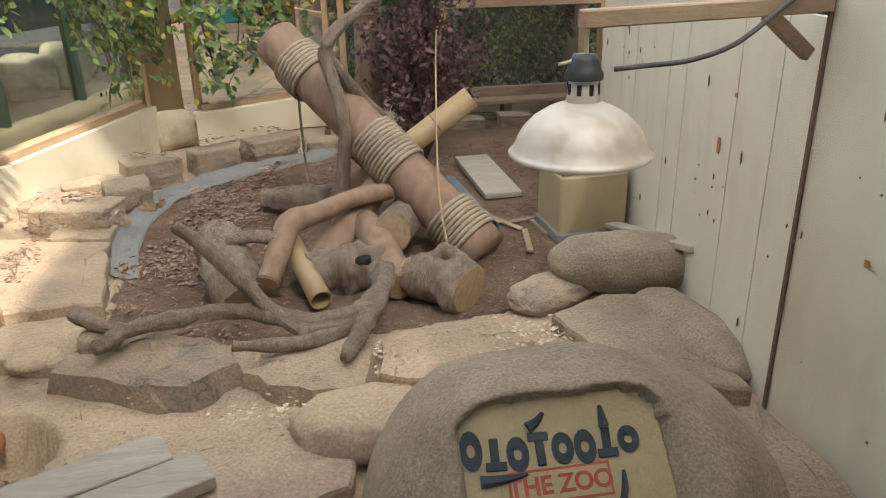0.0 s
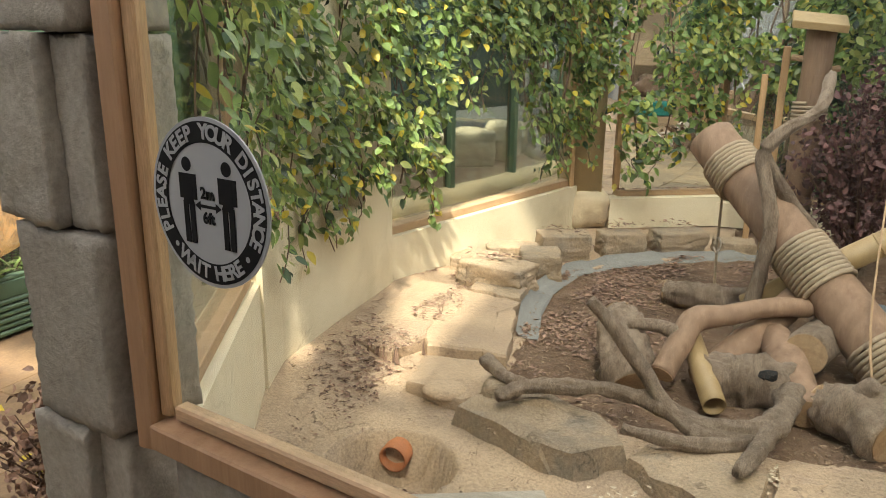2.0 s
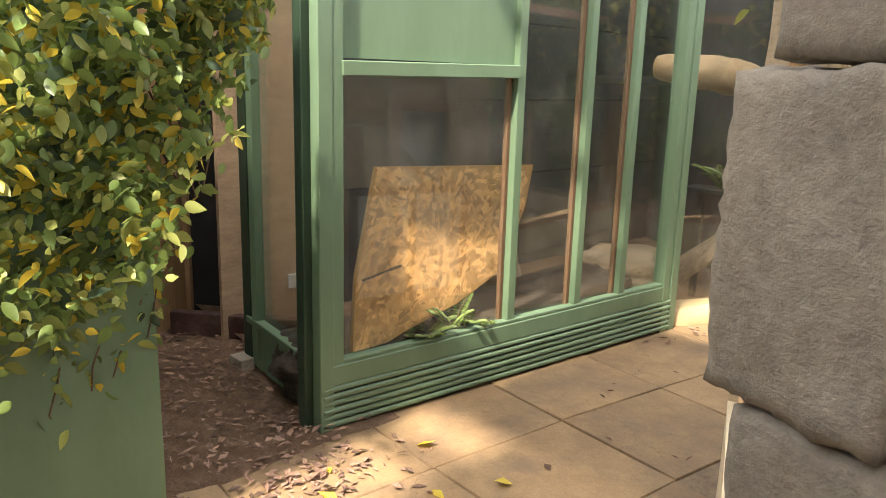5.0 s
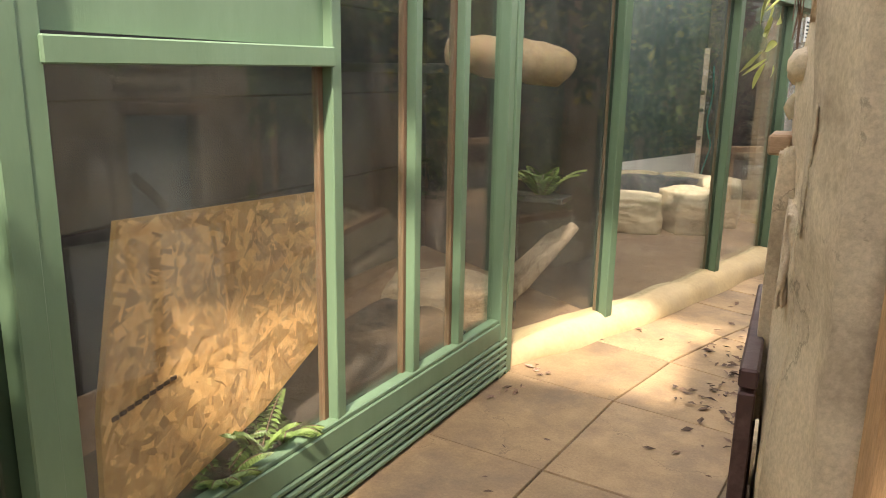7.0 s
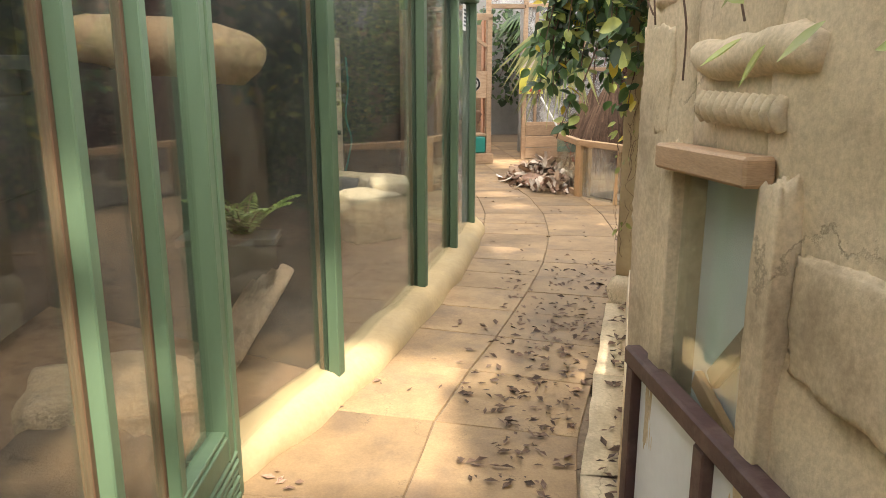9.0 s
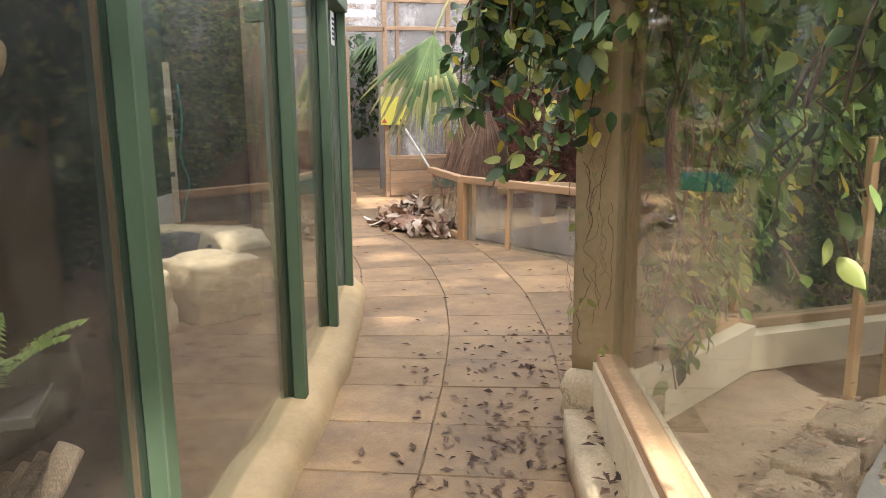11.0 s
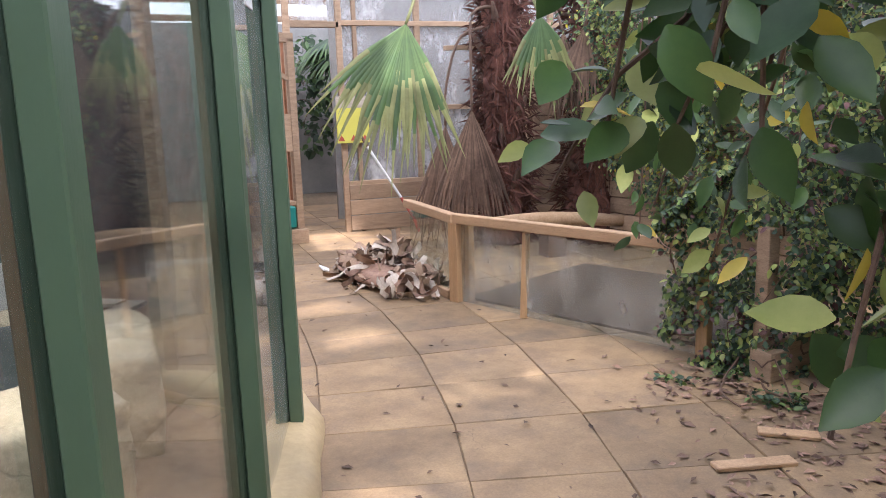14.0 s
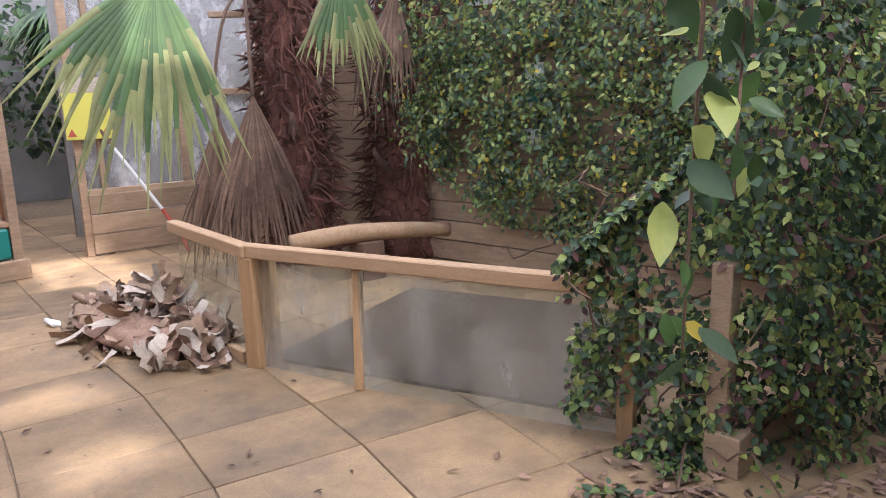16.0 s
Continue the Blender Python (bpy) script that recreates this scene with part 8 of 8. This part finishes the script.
def thicket(name, spots, n, size, mix, label, seed):
    """A mass of small leaves; spots gives a random place and the way out of the mass."""
    p0 = spots(random.Random(1))[0]
    t = thing(name, p0.x, p0.y, 0, label=label, category="ivy")
    o = Vector((p0.x, p0.y, 0))
    q = random.Random(seed)
    packs = {m: ([], []) for m, _ in mix}
    names, weights = [m for m, _ in mix], [w for _, w in mix]
    made = 0
    while made < n:
        p, nr = spots(q)
        if noise.noise(p * 3.3) < -0.22 or p.z < 0.01:
            continue
        leaf_quad(*packs[q.choices(names, weights)[0]], p - o, nr + Vector([q.gauss(0, 0.5) for _ in range(3)]), Vector((q.gauss(0, 0.7), q.gauss(0, 0.7), -0.7)), size * q.uniform(0.6, 1.5))
        made += 1
    sm = bmesh.new()
    for i in range(60):
        p, nr = spots(q)
        pts = [p - o]
        for k in range(5):
            pts.append(pts[-1] + Vector((q.gauss(0, 0.08), q.gauss(0, 0.08), q.gauss(-0.02, 0.1))))
        low = min(v.z for v in pts)
        if low > 0.01:
            tube(pts, q.uniform(0.002, 0.006), 5, bm=sm, caps=False, steps=2)
    part("stems", sm, "stem", t, "tangled thin brown stems", kind="stuff")
    for m, (lv_, lf_2) in packs.items():
        if lv_:
            leaf_part("leaves", lv_, lf_2, m, t)
    return t


def hedge_spot(q):
    path = [(0.22, 9.05), (0.34, 8.60), (0.52, 8.28), (1.3, 8.05), (2.3, 7.75)]
    s = q.random()
    p, nr = along(path, s)
    z = 2.7 * q.random() ** (1.0 if s > 0.25 else 2.4)
    if s < 0.2:
        z = min(z, 0.75 + 2.5 * s)
    d = abs(q.gauss(0, 0.16)) - 0.05
    bulge = 0.12 * noise.noise(Vector((p.x * 2, p.y * 2, z * 2)))
    return Vector((p.x - nr.x * (-bulge + d), p.y - nr.y * (-bulge + d), z)) , Vector((nr.x, nr.y, 0.6))


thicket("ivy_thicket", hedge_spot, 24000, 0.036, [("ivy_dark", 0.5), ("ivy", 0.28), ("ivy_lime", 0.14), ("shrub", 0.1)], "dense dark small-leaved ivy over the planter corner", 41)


def fence_spot(q):
    s = 0.36 + 0.64 * q.random()
    p = fa.lerp(fb, s)
    lo = 0.42 - 0.6 * (s - 0.5) if s > 0.5 else 1.1 - 4.8 * (s - 0.36)
    z = lo + (2.9 - lo) * q.random()
    d = 0.08 + abs(q.gauss(0, 0.18)) * (0.5 + z / 2.5)
    return Vector((p.x - d, p.y - d * 0.2, z)), Vector((-1, -0.3, 0.6))


# a little more lime here puts the sunlit top into leaf colour
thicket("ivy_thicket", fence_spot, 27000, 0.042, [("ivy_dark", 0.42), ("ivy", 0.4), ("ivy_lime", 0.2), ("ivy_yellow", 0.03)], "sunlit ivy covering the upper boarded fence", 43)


def creep_spot(q):
    x, y = q.uniform(-0.25, 0.85), q.uniform(8.0, 8.9)
    return Vector((x, y, 0.012 + 0.03 * q.random())) if noise.noise(Vector((x * 3, y * 3, 2))) > 0.1 and x + (y - 8.4) * 0.5 > 0.0 else Vector((x, y, -1)), Vector((0, 0, 1))


thicket("ground_ivy", creep_spot, 420, 0.035, [("ivy_dark", 0.5), ("ivy", 0.5)], "thin ivy runners creeping over the paving", 45)

# plants behind the back windows and beyond the doorway
def back_spot(q):
    return Vector((q.uniform(0.55, 3.3), 7.3 + q.uniform(-0.15, 0.2), 2.5 * q.random())), Vector((0, -1, 0.5))


def door_spot(q):
    return Vector((q.uniform(-1.8, 1.2), 18.9 + q.uniform(-0.3, 0.3), 0.8 + 2.0 * q.random())), Vector((0, -1, 0.4))


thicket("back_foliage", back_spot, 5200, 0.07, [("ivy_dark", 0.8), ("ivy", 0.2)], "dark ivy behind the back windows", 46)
thicket("far_foliage", door_spot, 1500, 0.12, [("ivy_dark", 0.7), ("palm_green", 0.3)], "dark green foliage beyond the doorway", 47)

# ---- paving slabs, each a piece ----
MID = [Vector(p) for p in ((-3.3, -3.0), (-3.12, 0.6), (-2.98, 2.66), (-2.876, 3.46), (-2.775, 4.23), (-2.61, 4.87), (-2.39, 5.43), (-2.17, 5.92), (-1.83, 6.78), (-1.55, 7.57), (-1.29, 8.55), (-1.12, 9.6), (-1.06, 10.7), (-1.15, 12.2), (-1.2, 20.0))]
fine, acc = [], [0.0]
for a, b in zip(MID, MID[1:]):
    for k in range(20):
        fine.append(a.lerp(b, k / 20))
fine.append(MID[-1])
for _ in range(12):
    fine = [fine[0]] + [(fine[i - 1] + fine[i] * 2 + fine[i + 1]) / 4 for i in range(1, len(fine) - 1)] + [fine[-1]]
for a, b in zip(fine, fine[1:]):
    acc.append(acc[-1] + (b - a).length)


def strip(s, u):
    """A place s metres along the middle joint and u metres to its right."""
    s = max(0.0, min(acc[-1] - 1e-3, s))
    i = max(k for k in range(len(acc) - 1) if acc[k] <= s)
    f = (s - acc[i]) / (acc[i + 1] - acc[i])
    d = (fine[min(i + 3, len(fine) - 1)] - fine[max(i - 2, 0)]).normalized()
    p = fine[i].lerp(fine[i + 1], f)
    return Vector((p.x + d.y * u, p.y - d.x * u))


OUT_W = [(-3.2, -2.4), (-3.2, 0.0), (-3.45, 1.2), (-3.5, 1.9), (-3.3, 4.4), (-2.8, 5.5), (-2.3, 7.0), (-1.9, 8.8), (-2.2, 9.3), (-2.5, 10), (-2.4, 20)]
def paved(p):
    if inside(p.x, p.y, E_POLY) or p.y > 17.5 or p.y < -2.3:
        return False
    for (ax_, ay_), (bx_, by_) in zip(OUT_W, OUT_W[1:]):
        if ay_ <= p.y <= by_:
            return p.x > ax_ + (bx_ - ax_) * (p.y - ay_) / (by_ - ay_) - 0.35 and p.x < 2.6
    return False


q = random.Random(17)
COL = 0.62
ROW_Y = [-2.9 + 0.71 * k for k in range(9)] + [3.46, 4.23, 4.87, 5.43, 5.92, 6.35, 6.76, 7.19, 7.57, 8.0, 8.53, 9.05, 9.6, 10.1, 10.7, 11.3] + [12.0 + 0.7 * k for k in range(11)]
ROW_S = [acc[min(range(len(fine)), key=lambda i: abs(fine[i].y - y))] for y in ROW_Y]
for s0, s1 in zip(ROW_S, ROW_S[1:]):
    for c in range(-5, 8):
        u0 = c * COL
        corners = [strip(s0, u0), strip(s0, u0 + COL), strip(s1, u0 + COL), strip(s1, u0)]
        ctr = sum(corners, Vector((0, 0))) / 4
        if not paved(ctr):
            continue
        bm = bmesh.new()
        tilt = (q.gauss(0, 0.0025), q.gauss(0, 0.0025), q.gauss(0, 0.0015))
        rings = []
        for g, z in ((0.003, -0.045), (0.003, -0.005), (0.007, 0.0)):
            ring = []
            for k in range(4):
                a_, b_ = corners[k], corners[(k + 1) % 4]
                for f in (0.0, 0.33, 0.67):
                    p = a_.lerp(b_, f)
                    v = (ctr - p).normalized() * (g + 0.004 * noise.noise(Vector((p.x * 11, p.y * 11, z * 9))))
                    w_ = p + v
                    ring.append(bm.verts.new((w_.x - ctr.x, w_.y - ctr.y, z + (tilt[2] + (w_.x - ctr.x) * tilt[0] + (w_.y - ctr.y) * tilt[1] if z > -0.04 else 0))))
            rings.append(ring)
        for r0, r1 in zip(rings, rings[1:]):
            for k in range(12):
                bm.faces.new((r0[k], r0[(k + 1) % 12], r1[(k + 1) % 12], r1[k]))
        bm.faces.new(rings[-1])
        bmesh.ops.recalc_face_normals(bm, faces=bm.faces[:])
        ob = part("slab", bm, "slab", floor_ob)
        ob.location = (ctr.x, ctr.y, 0)

# ---- fallen leaves and chips ----
def litter(name, n, spot, size, material, label, seed, ground_z, shape=0.22):
    q = random.Random(seed)
    lv, lf = [], []
    made = tries = 0
    while made < n and tries < n * 30:
        tries += 1
        x, y = spot(q)
        if x is None:
            continue
        a = q.uniform(0, 6.283)
        l = size * q.uniform(0.5, 1.5)
        d, sd = Vector((math.cos(a), math.sin(a), q.gauss(0, 0.12))), Vector((-math.sin(a), math.cos(a), q.gauss(0, 0.25)))
        p = Vector((x, y, ground_z(x, y) + 0.004 + 0.006 * q.random()))
        b = len(lv)
        up_ = Vector((0, 0, l * q.uniform(0.05, 0.22)))
        w = l * shape * q.uniform(0.6, 1.3)
        lv.extend((p, p + d * l * 0.45 + sd * w + up_ * 0.7, p + d * l * 0.5 + up_ * 0.1, p + d * l + up_ * q.random(), p + d * l * 0.45 - sd * w + up_ * 0.9))
        lf.extend(((b, b + 1, b + 2), (b + 1, b + 3, b + 2), (b, b + 2, b + 4), (b + 2, b + 3, b + 4)))
        made += 1
    low = [Vector((v.x, v.y, max(v.z, ground_z(v.x, v.y) + 0.002))) for v in lv]
    me = bpy.data.meshes.new(name)
    me.from_pydata([tuple(v) for v in low], [], lf)
    me.materials.append(M[material])
    return tagged(new(name, me), label, "leaves", kind="stuff")


flat0 = lambda x, y: 0.0
def patch(spots, dens=0.0, seed=0):
    """Random places round several centres (x, y, spread x, spread y), broken up by noise."""
    def f(q):
        cx, cy, sx, sy = q.choice(spots)
        x, y = q.gauss(cx, sx), q.gauss(cy, sy)
        if noise.noise(Vector((x * 2.6, y * 2.6, seed))) < dens:
            return None, None
        return x, y
    return f


def on_paving(f):
    def g(q):
        x, y = f(q)
        if x is None or not paved(Vector((x, y))) or (x < -3.3 and y > 1.9):
            return None, None
        return x, y
    return g


def in_enclosure(f):
    def g(q):
        x, y = f(q)
        if x is None or not inside(x, y, E_POLY) or x < -1.9:
            return None, None
        return x, y
    return g


litter("fallen_leaves", 620, on_paving(patch([(-2.25, 4.7, 0.14, 0.35), (-2.0, 5.3, 0.16, 0.4), (-1.75, 6.0, 0.18, 0.4), (-1.35, 6.9, 0.3, 0.35), (-0.9, 7.2, 0.4, 0.35)], -0.35, 1)), 0.045, "litter_shaded", "dry brown fallen leaves along the corridor edge", 51, flat0)
litter("fallen_leaves", 1200, on_paving(patch([(0.4, 7.7, 0.5, 0.35), (0.9, 8.0, 0.4, 0.25), (-0.2, 7.0, 0.5, 0.3), (0.2, 8.4, 0.3, 0.2)], -0.25, 2)), 0.05, "litter", "dry pale leaves below the ivy corner", 52, flat0)
litter("fallen_leaves", 260, on_paving(lambda q: (q.uniform(-3.3, 1.5), q.uniform(-0.5, 14))), 0.045, "litter_shaded", "scattered dry leaves on the paving", 53, flat0)
litter("fallen_leaves", 600, on_paving(patch([(-3.35, 1.0, 0.2, 0.5), (-3.3, 1.7, 0.15, 0.2), (-2.9, 0.9, 0.3, 0.4), (-3.3, 4.3, 0.05, 0.1)], -0.2, 3)), 0.042, "litter", "dry leaves and bark by the green wall", 54, flat0)
litter("yellow_leaves", 26, on_paving(lambda q: (q.uniform(-3.3, -2.2), q.uniform(0.2, 2.2))), 0.07, "ivy_yellow", "bright yellow leaves fallen on the paving", 55, flat0, 0.4)
litter("ledge_leaves", 110, lambda q: (lambda f: (-2.10 + 0.66 * f + q.uniform(-0.05, 0.05), 3.9 + 2.0 * f))(q.random()), 0.045, "litter_shaded", "dry leaves lying on the low ledge", 56, lambda x, y: 0.165)
litter("passage_bark", 900, lambda q: (q.uniform(-5.2, -3.45), q.uniform(1.25, 2.1)), 0.04, "litter", "bark chips and leaves in the side passage", 57, lambda x, y: 0.035)
litter("enclosure_leaves", 4200, in_enclosure(patch([(-0.75, 4.8, 0.25, 0.3), (-0.4, 5.1, 0.35, 0.25), (-0.85, 4.3, 0.18, 0.3), (-0.7, 3.7, 0.25, 0.4), (0.0, 5.3, 0.4, 0.2)], -0.1, 4)), 0.032, "litter", "thick dry leaf litter on the soil", 58, lie)
litter("enclosure_leaves", 2200, in_enclosure(patch([(-1.72, 3.75, 0.13, 0.35), (-1.62, 3.2, 0.16, 0.35), (-1.6, 2.75, 0.12, 0.2), (-1.72, 4.3, 0.12, 0.3), (-1.5, 4.5, 0.12, 0.25)], -0.2, 5)), 0.023, "litter", "dry leaves along the cream wall", 59, lambda x, y: lie(x, y) + 0.0 if not -1.9 < x < -1.44 or not 2.95 < y < 4.02 else 0.078)
litter("soil_straw", 9000, in_enclosure(lambda q: (lambda x, y: (x, y) if in_soil(x, y) else (None, None))(q.uniform(-1.1, 1.7), q.uniform(2.75, 5.8))), 0.024, "straw", "fine straw and chaff on the soil", 60, lie, 0.12)
litter("wood_chips", 650, in_enclosure(patch([(0.5, 2.35, 0.16, 0.09), (0.3, 2.25, 0.1, 0.06), (0.2, 2.5, 0.06, 0.06), (-0.12, 2.16, 0.2, 0.04), (0.75, 2.5, 0.1, 0.08), (1.1, 2.4, 0.15, 0.15)], -0.2, 6)), 0.02, "chips", "pale wood chips scattered between the slabs", 61, lambda x, y: 0.036, 0.4)
litter("ground_chaff", 2600, in_enclosure(lambda q: (lambda x, y: (x, y) if not in_soil(x, y) and noise.noise(Vector((x * 3, y * 3, 9))) > -0.05 else (None, None))(q.uniform(-1.8, 1.35), q.uniform(1.2, 5.0))), 0.014, "straw", "fine chaff scattered over the sandy ground", 65, lambda x, y: max(lie(x, y), 0.052 if x > -0.9 else lie(x, y)), 0.25)
litter("pit_leaves", 900, lambda q: (lambda a, r: (-1.17 + 0.185 * r * math.cos(a), 2.12 + 0.185 * r * math.sin(a)))(q.uniform(0, 6.283), q.random() ** 0.5), 0.02, "litter", "dry leaves in the dug hollow", 62, lie)
litter("sill_leaves", 120, lambda q: (lambda f: (-1.0 + 0.8 * f + q.uniform(-0.03, 0.03), 6.17 + 0.45 * f + q.uniform(-0.03, 0.0)))(q.random()), 0.035, "litter", "dry leaves on the orange sill", 63, lambda x, y: 0.302)
litter("stone_leaves", 180, lambda q: (lambda s: (s[0] + q.gauss(0, 0.09), s[1] + q.gauss(0, 0.06)))(q.choice(((-1.17, 5.08), (-0.42, 5.58), (-1.4, 4.25), (-0.8, 5.34)))), 0.035, "litter", "dry leaves lying on the edging stones", 64, lambda x, y: 0.20)
